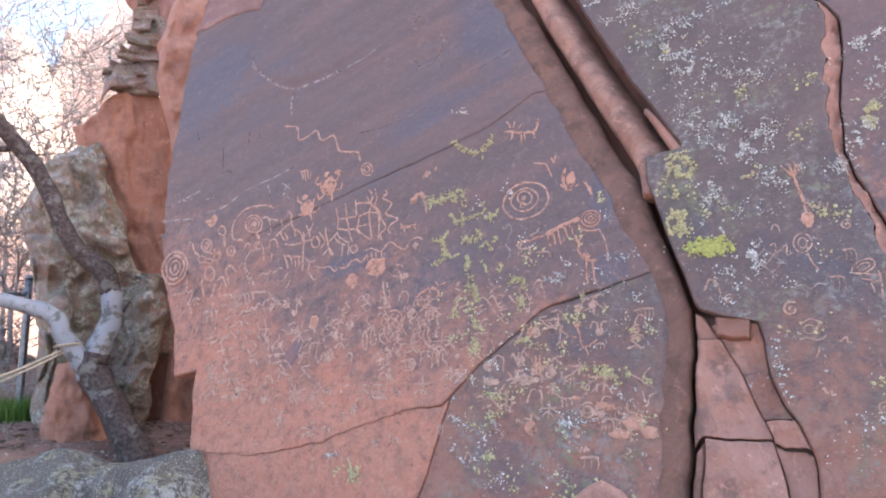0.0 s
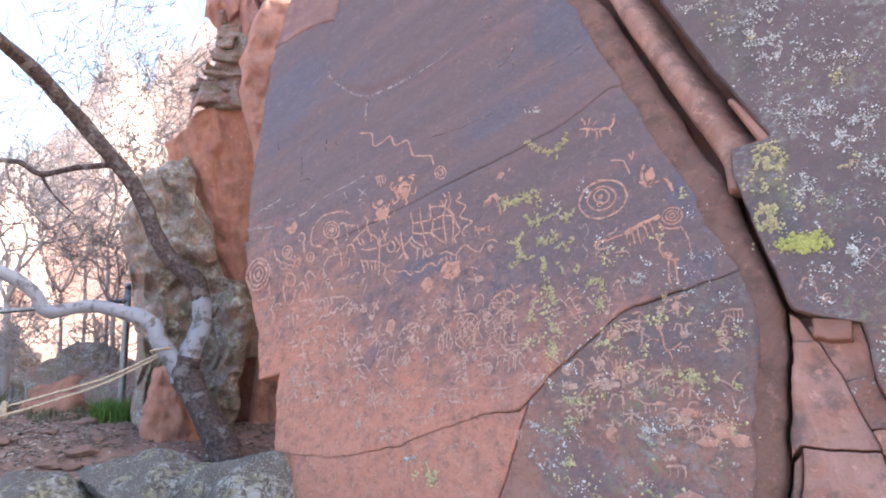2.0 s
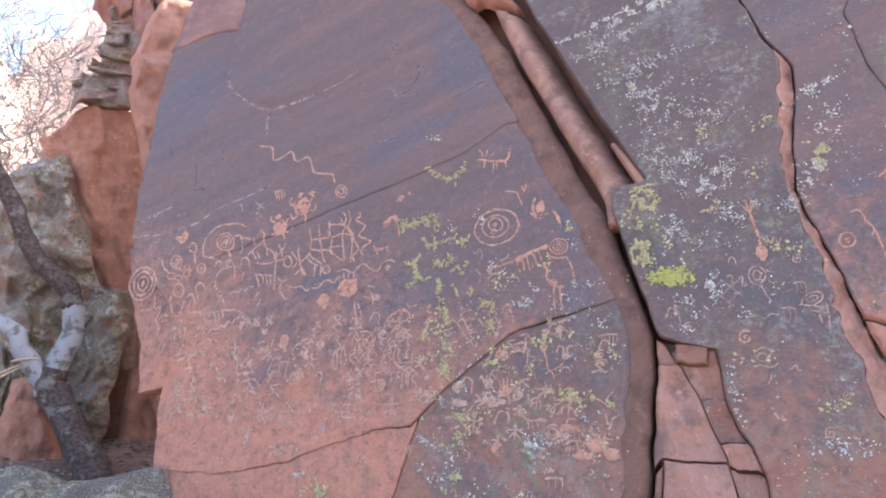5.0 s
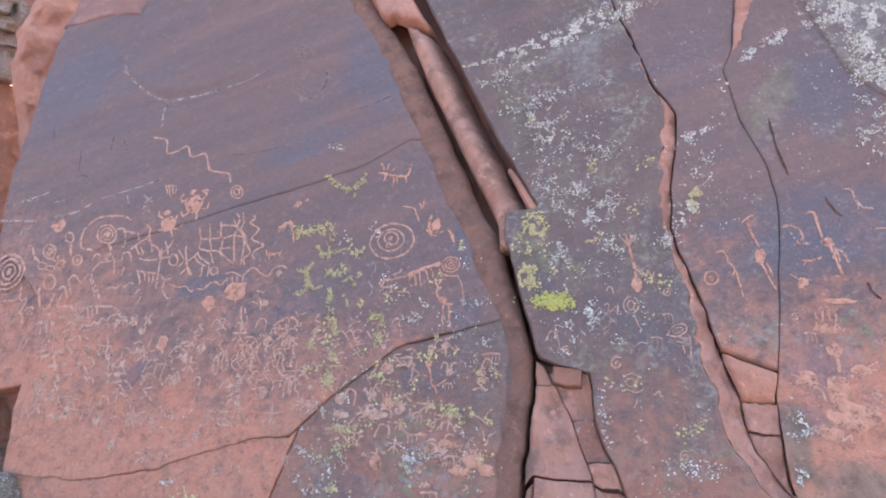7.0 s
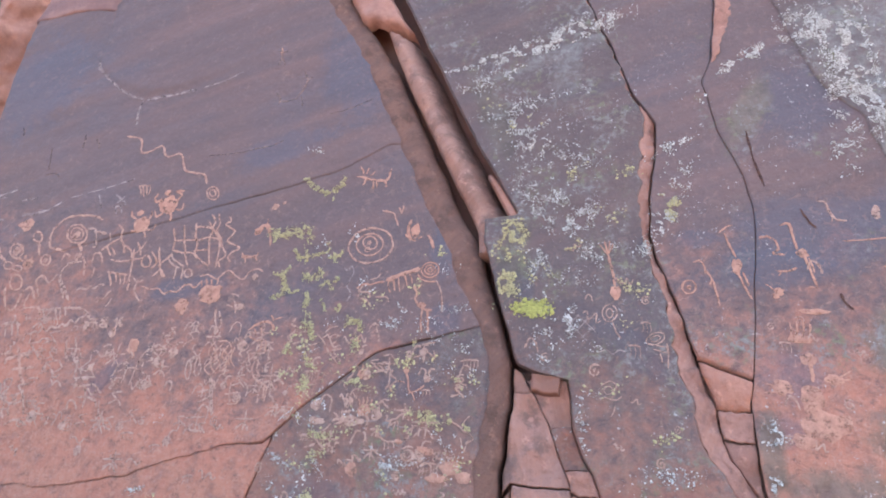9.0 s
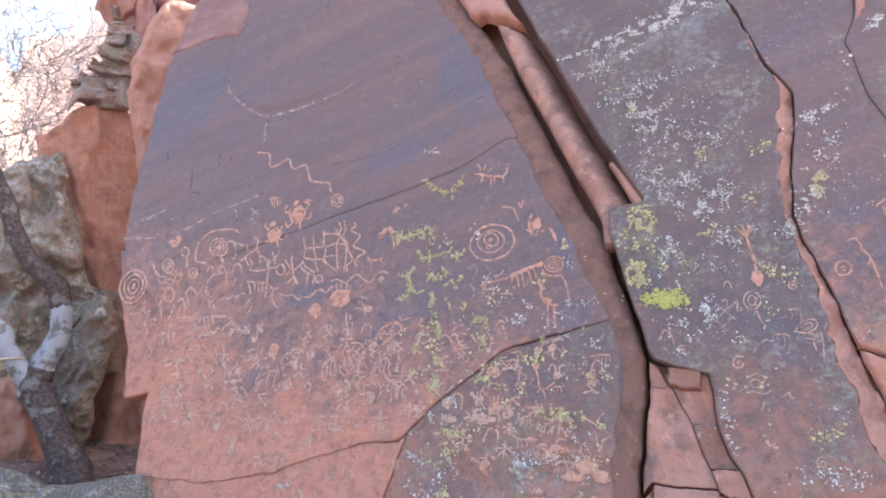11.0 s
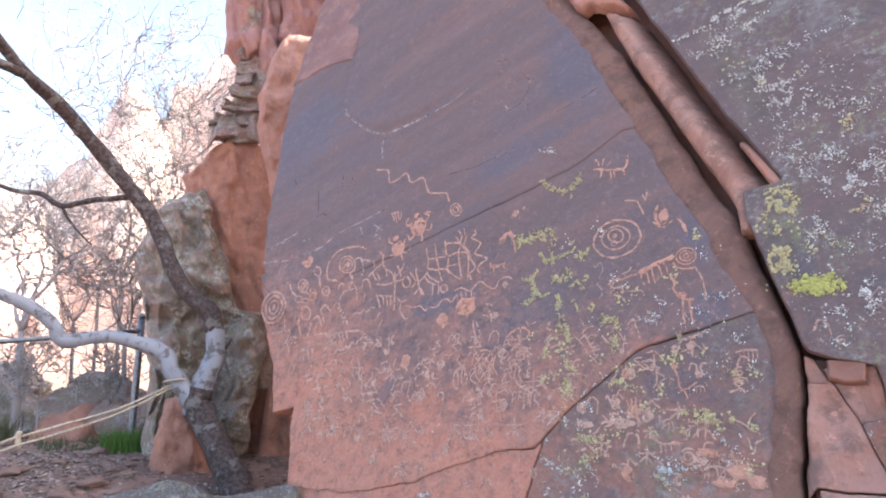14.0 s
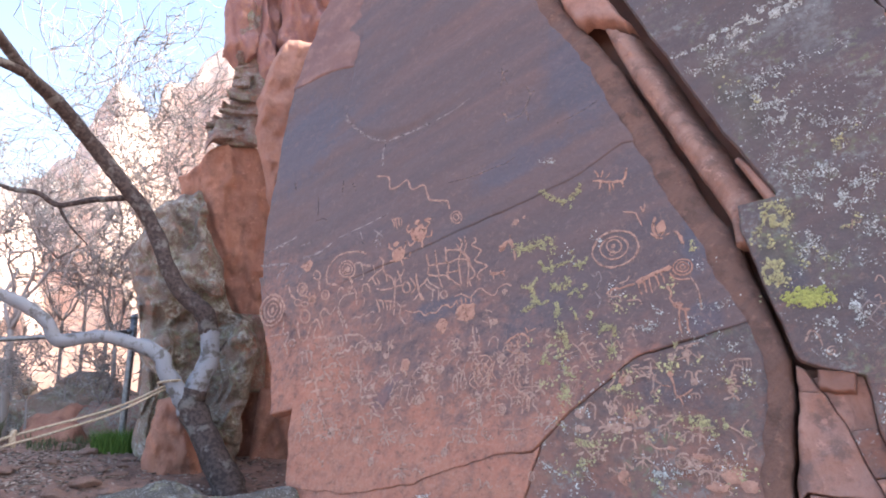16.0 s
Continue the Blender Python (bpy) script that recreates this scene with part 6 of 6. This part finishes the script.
# fainter far end of the painted ledge light
glyph("ledge line, its caught light painted pale", M_GHOST, line(0.016, (-2.544, 2.219), (-2.423, 2.256), (-2.331, 2.283), (-2.26, 2.326)), line(0.014, (-2.787, 2.185), (-2.643, 2.2), (-2.544, 2.219)), line(0.013, (-1.977, 2.542), (-1.837, 2.583), (-1.69, 2.661)))
glyph("thin upright strokes", M_GHOST, line(0.021, (-3.897, 2.37), (-3.876, 2.248)), line(0.02, (-3.789, 2.33), (-3.727, 2.246)), line(0.021, (-4.153, 2.247), (-4.098, 2.057)), line(0.022, (-4.104, 2.016), (-4.019, 2.027), (-3.955, 1.988)), line(0.023, (-4.522, 2.433), (-4.483, 2.362)))
glyph("pale dots", M_PECK, blob(-2.176, 1.811, 0.025, 0.024), blob(-2.119, 1.842, 0.013, 0.012))
glyph("pecked head of a yellowed animal", M_ORANGE, line(0.037, (-2.24, 1.635), (-2.221, 1.673), (-2.194, 1.683), (-2.161, 1.625)), line(0.02, (-2.16, 1.617), (-2.131, 1.536)), blob(-2.249, 1.636, 0.026, 0.025), line(0.014, (-2.204, 1.692), (-2.201, 1.726)))
glyph("teardrop with a long forked stem", M_ORANGE, blob(-0.056, 1.356, 0.026, 0.042), line(0.016, (-0.06, 1.395), (-0.079, 1.477), (-0.106, 1.576)), line(0.011, (-0.109, 1.576), (-0.157, 1.637)), line(0.011, (-0.109, 1.576), (-0.128, 1.653)), line(0.011, (-0.109, 1.576), (-0.101, 1.658)), line(0.011, (-0.109, 1.576), (-0.082, 1.642)))
glyph("worn spiral", M_FAINT, ring(-0.081, 1.241, 0.048, 0.037, 91.365, 0.009), ring(-0.081, 1.241, 0.026, 0.017, 92.201, 0.009), line(0.009, (-0.064, 1.198), (-0.042, 1.141), (-0.018, 1.107)))
glyph("slanting chalky ladder lines", M_CHALK_AND_LIGHT, line(0.008, (-0.27, 1.242), (-0.186, 1.17), (-0.128, 1.119)), line(0.007, (-0.305, 1.201), (-0.216, 1.112), (-0.179, 1.078)), line(0.008, (-0.292, 1.154), (-0.231, 1.228)), line(0.007, (-0.251, 1.119), (-0.193, 1.195)), line(0.007, (-0.215, 1.094), (-0.156, 1.16)))
glyph("zigzag in blue varnish", M_CHALK_AND_LIGHT, line(0.008, (-0.125, 1.023), (-0.084, 1.042), (-0.055, 1.021), (-0.02, 1.045), (0.027, 1.028)))
glyph("barred worn shape", M_FAINT, ring(0.147, 1.121, 0.048, 0.028, -151.756, 0.008), ring(0.147, 1.121, 0.025, 0.014, -152.16, 0.007), line(0.008, (0.115, 1.094), (0.197, 1.081)), line(0.011, (0.202, 1.102), (0.21, 0.979)), line(0.01, (0.171, 1.05), (0.183, 0.993)), line(0.008, (0.138, 1.067), (0.203, 1.053)))
glyph("small ring with dot", M_ORANGE, ring(0.305, 1.416, 0.038, 0.033, 81.942, 0.012), blob(0.305, 1.412, 0.011, 0.013))
glyph("orange stick lines", M_ORANGE, line(0.012, (0.321, 1.556), (0.357, 1.568), (0.377, 1.536), (0.382, 1.494)), line(0.012, (0.377, 1.519), (0.412, 1.473), (0.431, 1.411), (0.452, 1.32)), line(0.009, (0.412, 1.473), (0.404, 1.434)))
glyph("slender long-necked shape", M_ORANGE, blob(0.533, 1.543, 0.024, 0.045), line(0.014, (0.529, 1.592), (0.503, 1.657), (0.477, 1.735)), line(0.015, (0.449, 1.734), (0.483, 1.769), (0.517, 1.784)), line(0.013, (0.541, 1.505), (0.566, 1.435), (0.599, 1.367)), line(0.012, (0.56, 1.513), (0.585, 1.436)))
glyph("slender long-necked shape", M_ORANGE, line(0.018, (0.739, 1.787), (0.785, 1.793), (0.803, 1.717), (0.815, 1.646)), blob(0.838, 1.632, 0.027, 0.026), line(0.018, (0.843, 1.622), (0.866, 1.544), (0.898, 1.456)), line(0.012, (0.865, 1.608), (0.886, 1.524)), line(0.011, (0.859, 1.45), (0.903, 1.45)))
glyph("bent orange hook line", M_ORANGE, line(0.015, (0.64, 1.709), (0.681, 1.717), (0.715, 1.695), (0.727, 1.647), (0.704, 1.619), (0.757, 1.617)))
glyph("small orange pecked shapes", M_ORANGE, line(0.014, (0.719, 1.526), (0.767, 1.529), (0.807, 1.55)), line(0.009, (0.735, 1.527), (0.726, 1.502)), blob(0.723, 1.413, 0.024, 0.024), line(0.01, (0.664, 1.455), (0.7, 1.421)), blob(0.709, 1.391, 0.016, 0.015))
glyph("leaping worn outline", M_FAINT, line(0.015, (0.924, 1.941), (0.964, 1.933), (0.978, 1.875), (1.008, 1.831), (1.053, 1.827)), blob(1.188, 1.882, 0.021, 0.04), line(0.01, (0.984, 1.857), (0.984, 1.817)))
glyph("thin level orange line", M_ORANGE, line(0.011, (1.026, 1.712), (1.141, 1.723), (1.257, 1.744)), line(0.01, (1.19, 1.578), (1.283, 1.59)))
glyph("row of upright orange strokes", M_ORANGE, blob(0.806, 1.178, 0.054, 0.023), line(0.013, (0.765, 1.195), (0.762, 1.258)), line(0.013, (0.79, 1.197), (0.791, 1.272)), line(0.013, (0.817, 1.199), (0.821, 1.274)), line(0.013, (0.842, 1.201), (0.85, 1.259)), blob(0.871, 1.322, 0.07, 0.015))
glyph("broad orange figure with a round head", M_ORANGE, blob(0.832, 1.084, 0.032, 0.029), line(0.021, (0.838, 1.059), (0.845, 0.97)), blob(0.718, 0.932, 0.041, 0.038), line(0.01, (0.7, 0.908), (0.634, 0.902)), line(0.01, (0.701, 0.93), (0.645, 0.944)), blob(0.933, 0.99, 0.043, 0.027), line(0.01, (0.946, 0.999), (1.008, 1.04)), line(0.01, (0.945, 0.991), (1.009, 0.997)))
glyph("broad orange pecked mass", M_ORANGE, blob(0.881, 0.774, 0.103, 0.068), blob(0.835, 0.884, 0.048, 0.068), blob(0.794, 0.695, 0.059, 0.035))
glyph("worn tangle beside the crack", M_FAINT, line(0.01, (-0.101, 0.859), (-0.062, 0.885), (-0.028, 0.866), (-0.045, 0.821)), line(0.01, (-0.084, 0.804), (-0.03, 0.795), (0.002, 0.817)), ring(-0.065, 0.84, 0.022, 0.02, -166.354, 0.008), line(0.009, (-0.028, 0.767), (-0.047, 0.71)))
lichen_growth("yellow", line(0.052, (-2.155, 1.632), (-2.096, 1.628), (-2.035, 1.623), (-1.981, 1.657), (-1.942, 1.681)), line(0.02, (-2.122, 1.614), (-2.113, 1.566)), line(0.02, (-1.964, 1.671), (-1.939, 1.6)), line(0.062, (-1.944, 1.67), (-1.905, 1.628), (-1.871, 1.58)))
lichen_growth("yellow", line(0.018, (-1.933, 1.487), (-1.904, 1.468), (-1.858, 1.484), (-1.785, 1.498), (-1.734, 1.531), (-1.757, 1.572)), line(0.019, (-1.959, 1.526), (-1.917, 1.45)), line(0.015, (-1.881, 1.521), (-1.863, 1.441)), line(0.018, (-1.726, 1.476), (-1.674, 1.49), (-1.639, 1.528)), line(0.018, (-1.694, 1.51), (-1.676, 1.452)))
lichen_growth("yellow", line(0.03, (-1.99, 1.361), (-1.969, 1.305), (-1.952, 1.251), (-1.99, 1.212), (-2.022, 1.198)), line(0.015, (-2.071, 1.356), (-1.986, 1.342)), line(0.015, (-1.967, 1.298), (-1.911, 1.239), (-1.858, 1.259)), line(0.019, (-1.992, 1.372), (-1.954, 1.4)))
lichen_growth("yellow", line(0.044, (-1.855, 1.352), (-1.798, 1.343), (-1.744, 1.348)), line(0.018, (-1.724, 1.291), (-1.686, 1.324), (-1.646, 1.274)), line(0.014, (-1.645, 1.361), (-1.621, 1.342), (-1.631, 1.318), (-1.658, 1.33)), line(0.018, (-1.772, 1.407), (-1.729, 1.369)))
lichen_growth("yellow", line(0.032, (-1.811, 1.244), (-1.793, 1.195), (-1.793, 1.15)), line(0.013, (-1.599, 1.179), (-1.583, 1.185), (-1.567, 1.162), (-1.585, 1.145), (-1.601, 1.165)), line(0.014, (-1.708, 1.21), (-1.673, 1.174), (-1.659, 1.133)))
lichen_growth("yellow", line(0.037, (-1.765, 1.103), (-1.731, 1.049), (-1.7, 0.972)), line(0.021, (-1.789, 1.049), (-1.756, 1.069)), line(0.02, (-1.684, 1.007), (-1.705, 0.952)))
lichen_growth("yellow", line(0.032, (-1.514, 1.064), (-1.481, 1.092), (-1.432, 1.083), (-1.411, 1.036)), line(0.044, (-1.445, 1.001), (-1.425, 0.955), (-1.431, 0.918)))
lichen_growth("yellow", line(0.024, (-1.855, 0.867), (-1.83, 0.933)), line(0.033, (-1.71, 0.888), (-1.685, 0.832), (-1.64, 0.796)), line(0.029, (-1.7, 0.762), (-1.66, 0.715), (-1.695, 0.676)), line(0.041, (-1.695, 0.676), (-1.66, 0.647)), line(0.014, (-1.835, 0.897), (-1.794, 0.865)))
lichen_growth("yellow", line(0.027, (-1.994, 2.005), (-1.928, 1.957), (-1.847, 1.932), (-1.793, 1.954), (-1.758, 1.984), (-1.749, 2.037)), line(0.014, (-1.809, 1.936), (-1.793, 1.872)), line(0.014, (-1.867, 1.942), (-1.853, 1.891)), line(0.016, (-2.036, 2.017), (-1.989, 2.028)))
lichen_growth("yellow", line(0.025, (-0.735, 0.562), (-0.76, 0.598)), line(0.037, (-1.069, 0.63), (-1.015, 0.618), (-0.974, 0.59)), line(0.036, (-0.963, 0.639), (-0.922, 0.595), (-0.883, 0.56)), line(0.03, (-0.873, 0.626), (-0.822, 0.592)), line(0.024, (-1.064, 0.549), (-1.036, 0.518)))
lichen_growth("yellow", line(0.025, (-1.958, 0.98), (-1.935, 1)), line(0.015, (-0.83, 0.814), (-0.802, 0.784), (-0.784, 0.738)), line(0.015, (-0.741, 0.833), (-0.716, 0.816)), line(0.036, (-1.588, 0.462), (-1.521, 0.448), (-1.46, 0.465)), line(0.025, (-1.215, 0.534), (-1.193, 0.509)))
lichen_growth("yellow", line(0.013, (-0.836, 0.827), (-0.815, 0.802)), line(0.018, (-0.642, 0.549), (-0.642, 0.544)))
lichen_growth("white", line(0.028, (-1.309, 1.098), (-1.247, 1.085), (-1.2, 1.067)), line(0.018, (-1.266, 1.129), (-1.188, 1.104)), line(0.037, (-0.924, 1.197), (-0.87, 1.21), (-0.819, 1.246)), line(0.023, (-0.99, 1.229), (-0.965, 1.183)))
lichen_growth("white", line(0.031, (-1.108, 0.404), (-1.052, 0.36), (-0.976, 0.383)), line(0.035, (-0.976, 0.395), (-0.939, 0.408)), line(0.026, (-1.184, 0.316), (-1.1, 0.289)), line(0.021, (-1.147, 0.36), (-1.036, 0.311)), line(0.023, (-0.921, 0.556), (-0.855, 0.486)))
lichen_growth("white", line(0.018, (-0.759, 0.866), (-0.73, 0.884)), line(0.01, (-0.766, 0.85), (-0.742, 0.87)), line(0.012, (-0.813, 0.542), (-0.795, 0.531)), line(0.01, (-0.698, 0.875), (-0.693, 0.873)))
lichen_growth("white", line(0.024, (-0.85, 1.023), (-0.809, 0.981), (-0.772, 1.038)), line(0.019, (-0.861, 0.98), (-0.796, 0.967)), line(0.016, (-0.985, 0.82), (-0.93, 0.786)), line(0.03, (-1.782, 0.337), (-1.655, 0.267)), line(0.026, (-1.542, 0.366), (-1.468, 0.238)), line(0.022, (-1.276, 0.398), (-1.222, 0.431)))
lichen_growth("white", line(0.023, (-2.503, 0.435), (-2.483, 0.46)), line(0.015, (-2.526, 0.409), (-2.5, 0.425)), line(0.013, (-1.771, 0.501), (-1.701, 0.583)), line(0.011, (-1.584, 0.684), (-1.465, 0.781)), line(0.029, (-2.572, 0.019), (-2.458, 0.067)))
lichen_patch("yellow", -2.36, -0.03, 0.114, 0.060, 70, 0)
lichen_patch("bright", -0.48, 1.24, 0.098, 0.045, 190, 0)
lichen_patch("yellow", -0.64, 1.64, 0.096, 0.122, 200, 0)
lichen_patch("yellow", -0.63, 1.38, 0.068, 0.132, 160, 0)
lichen_patch("yellow", 0.20, 1.90, 0.050, 0.086, 90, 0)
lichen_patch("white", -1.98, 2.25, 0.084, 0.043, 15, 0)
lichen_patch("white", -0.54, 3.09, 0.481, 0.067, 620, 24)
lichen_patch("white", -0.93, 2.98, 0.342, 0.024, 160, 22)
lichen_patch("white", -0.91, 2.79, 0.296, 0.055, 110, 22)
lichen_patch("white", -0.67, 2.58, 0.324, 0.062, 120, 20)
lichen_patch("white", -0.37, 3.22, 0.216, 0.067, 140, 24)
lichen_patch("white", -0.65, 2.39, 0.136, 0.126, 120, 0)
lichen_patch("white", -0.57, 2.26, 0.102, 0.080, 70, 0)
lichen_patch("white", -0.37, 2.18, 0.224, 0.120, 110, 0)
lichen_patch("white", -0.45, 1.95, 0.224, 0.148, 170, 0)
lichen_patch("white", -0.25, 1.81, 0.186, 0.094, 120, 0)
lichen_patch("white", -0.37, 1.75, 0.093, 0.058, 80, 0)
lichen_patch("white", 0.18, 1.81, 0.075, 0.126, 130, 0)
lichen_patch("white", 0.09, 1.64, 0.067, 0.068, 70, 0)
lichen_patch("white", -0.20, 1.56, 0.087, 0.102, 60, 0)
lichen_patch("white", -0.29, 1.17, 0.073, 0.124, 90, 0)
lichen_patch("white", -0.40, 1.04, 0.058, 0.081, 50, 0)
lichen_patch("white", -0.48, 1.50, 0.081, 0.122, 80, 0)
lichen_patch("white", 0.57, 2.89, 0.180, 0.042, 110, 35)
lichen_patch("white", 0.25, 2.10, 0.087, 0.222, 80, 0)
lichen_patch("white", 0.22, 2.30, 0.180, 0.031, 70, 38)
lichen_patch("white", 0.39, 2.63, 0.054, 0.041, 50, 0)
lichen_patch("white", 0.98, 3.13, 0.174, 0.172, 500, 0)
lichen_patch("white", 1.16, 2.94, 0.135, 0.360, 900, 0)
lichen_patch("white", 1.24, 2.58, 0.130, 0.228, 500, 0)
lichen_patch("white", 1.08, 2.33, 0.065, 0.216, 130, 0)
lichen_patch("white", 1.06, 2.67, 0.108, 0.078, 60, 0)
lichen_patch("white", 0.71, 2.98, 0.180, 0.050, 80, 30)
lichen_patch("white", 0.68, 0.70, 0.053, 0.075, 50, 0)
lichen_patch("white", 0.67, 0.49, 0.031, 0.034, 30, 0)
lichen_patch("white", -0.20, 0.60, 0.078, 0.108, 70, 0)
lichen_patch("white", 0.23, 0.47, 0.144, 0.050, 60, 0)
lichen_patch("white", -0.19, 3.25, 0.056, 0.125, 60, 0)
# scattered lichens over the darker stone low on the panel and beyond the crack
rng = random.Random(12)
for n in range(34):
    u, v = rng.uniform(-1.85, -0.75), rng.uniform(-0.15, 0.95)
    if v > LOW_CRACK(u) + 0.12 or u < SPLIT(v) + 0.05:
        continue
    lichen_patch(rng.choice(("yellow", "yellow", "white")), u, v, rng.uniform(0.04, 0.15), rng.uniform(0.03, 0.09), rng.choice((10, 18, 26)), rng.uniform(-20, 40))
for n in range(24):
    u, v = rng.uniform(-1.9, -0.8), rng.uniform(0.7, 1.7)
    lichen_patch(rng.choice(("yellow", "white")), u, v, rng.uniform(0.03, 0.10), rng.uniform(0.03, 0.08), rng.choice((5, 10, 16)), 20)
for n in range(34):
    v = rng.uniform(0.3, 3.2)
    u = rng.uniform(C_LEFT(v) + 0.05, BROKEN(v) - 0.05)
    lichen_patch(rng.choice(("yellow", "white", "white")), u, v, rng.uniform(0.05, 0.16), rng.uniform(0.03, 0.08), rng.choice((6, 10, 16)), 22)
# crowd of small worn carvings low on the panel
rng = random.Random(44)
made = 0
while made < 210:
    v = rng.uniform(0.10, 0.98)
    u = rng.uniform(-4.1, -0.75)
    if v > LOW_CRACK(u) + 0.75 and u > -2.4 or v > MID_CRACK(u) - 0.06 or u < EDGE_L(v) + 0.1 or u > GAP(v) - 0.22 or (v < 0.35 and rng.random() < 0.6) or abs(v - LOW_CRACK(u)) < 0.06:
        continue
    s, w = rng.uniform(0.03, 0.075), rng.uniform(0.010, 0.016)
    kind = rng.randrange(8)
    if kind == 0:
        g = [wiggle(u, v, u + s * 1.6, v + rng.uniform(-s, s), s * 0.28, rng.choice((1, 1.5, 2, 3)), w)]
    elif kind == 1:
        g = [legged(u, v, u + s * 1.5, v + 0.2 * s, s * 0.8, w * 1.3, rng.choice((3, 4, 5)))]
    elif kind == 2:
        g = [spiral(u, v, s * 0.6, s * 0.6, rng.choice((1.0, 1.6, 2.2)), w)]
    elif kind == 3:
        g = [line(w, (u, v), (u + 0.3 * s, v + s), (u + s, v + 0.8 * s), (u + 1.1 * s, v - 0.3 * s))]
    elif kind == 4:
        g = [line(w, (u - s, v), (u + s, v + 0.2 * s)), line(w, (u, v + s), (u + 0.1 * s, v - s)), line(w, (u - 0.7 * s, v - s), (u, v - 0.3 * s), (u + 0.8 * s, v - s))]
    elif kind == 5:
        g = [wiggle(u, v, u + rng.uniform(-0.3, 0.3) * s, v + 2.2 * s, s * 0.3, rng.choice((1, 1.5, 2)), w)]
    elif kind == 6:
        g = [blob(u, v, s * 0.45, s * 0.5), line(w, (u, v), (u + 0.2 * s, v + s), (u + 0.8 * s, v + 1.1 * s))]
    else:
        g = [line(w, (u, v), (u + s, v + 0.5 * s), (u + 0.4 * s, v + s), (u + 1.4 * s, v + 1.3 * s)), line(w, (u + s, v + 0.5 * s), (u + 1.6 * s, v))]
    glyph("", M_FAINT, *g)
    made += 1
# sparser worn marks on the slabs beyond the deep crack
made = 0
while made < 30:
    u, v = rng.uniform(-0.5, 1.3), rng.uniform(0.45, 1.6)
    if u < C_LEFT(v) + 0.06 or BROKEN(v) - 0.08 < u < R_CRACK2(v) + 0.03:
        continue
    s, w = rng.uniform(0.03, 0.06), rng.uniform(0.008, 0.014)
    kind = rng.randrange(4)
    g = [wiggle(u, v, u + s * 1.6, v + rng.uniform(-s, s), s * 0.3, 2, w)] if kind == 0 else [spiral(u, v, s * 0.6, s * 0.6, 1.5, w)] if kind == 1 else [legged(u, v, u + s, v, s, w, 3)] if kind == 2 else [line(w, (u, v), (u + 0.4 * s, v + s), (u + s, v + 0.6 * s), (u + 1.3 * s, v - 0.3 * s))]
    glyph("", M_FAINT, *g)
    made += 1
# short cracks in the outer slab, their shade drawn as dark ribbons
k = Mat("crack_shade", 1.0)
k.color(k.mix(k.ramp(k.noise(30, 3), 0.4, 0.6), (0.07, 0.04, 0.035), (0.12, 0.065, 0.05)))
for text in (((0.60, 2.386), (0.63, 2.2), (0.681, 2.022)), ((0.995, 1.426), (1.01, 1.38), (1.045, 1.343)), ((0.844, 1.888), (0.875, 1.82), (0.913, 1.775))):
    glyph("short crack, its shade drawn as a dark ribbon", k.m, line(0.016, *text)).name = "crack"
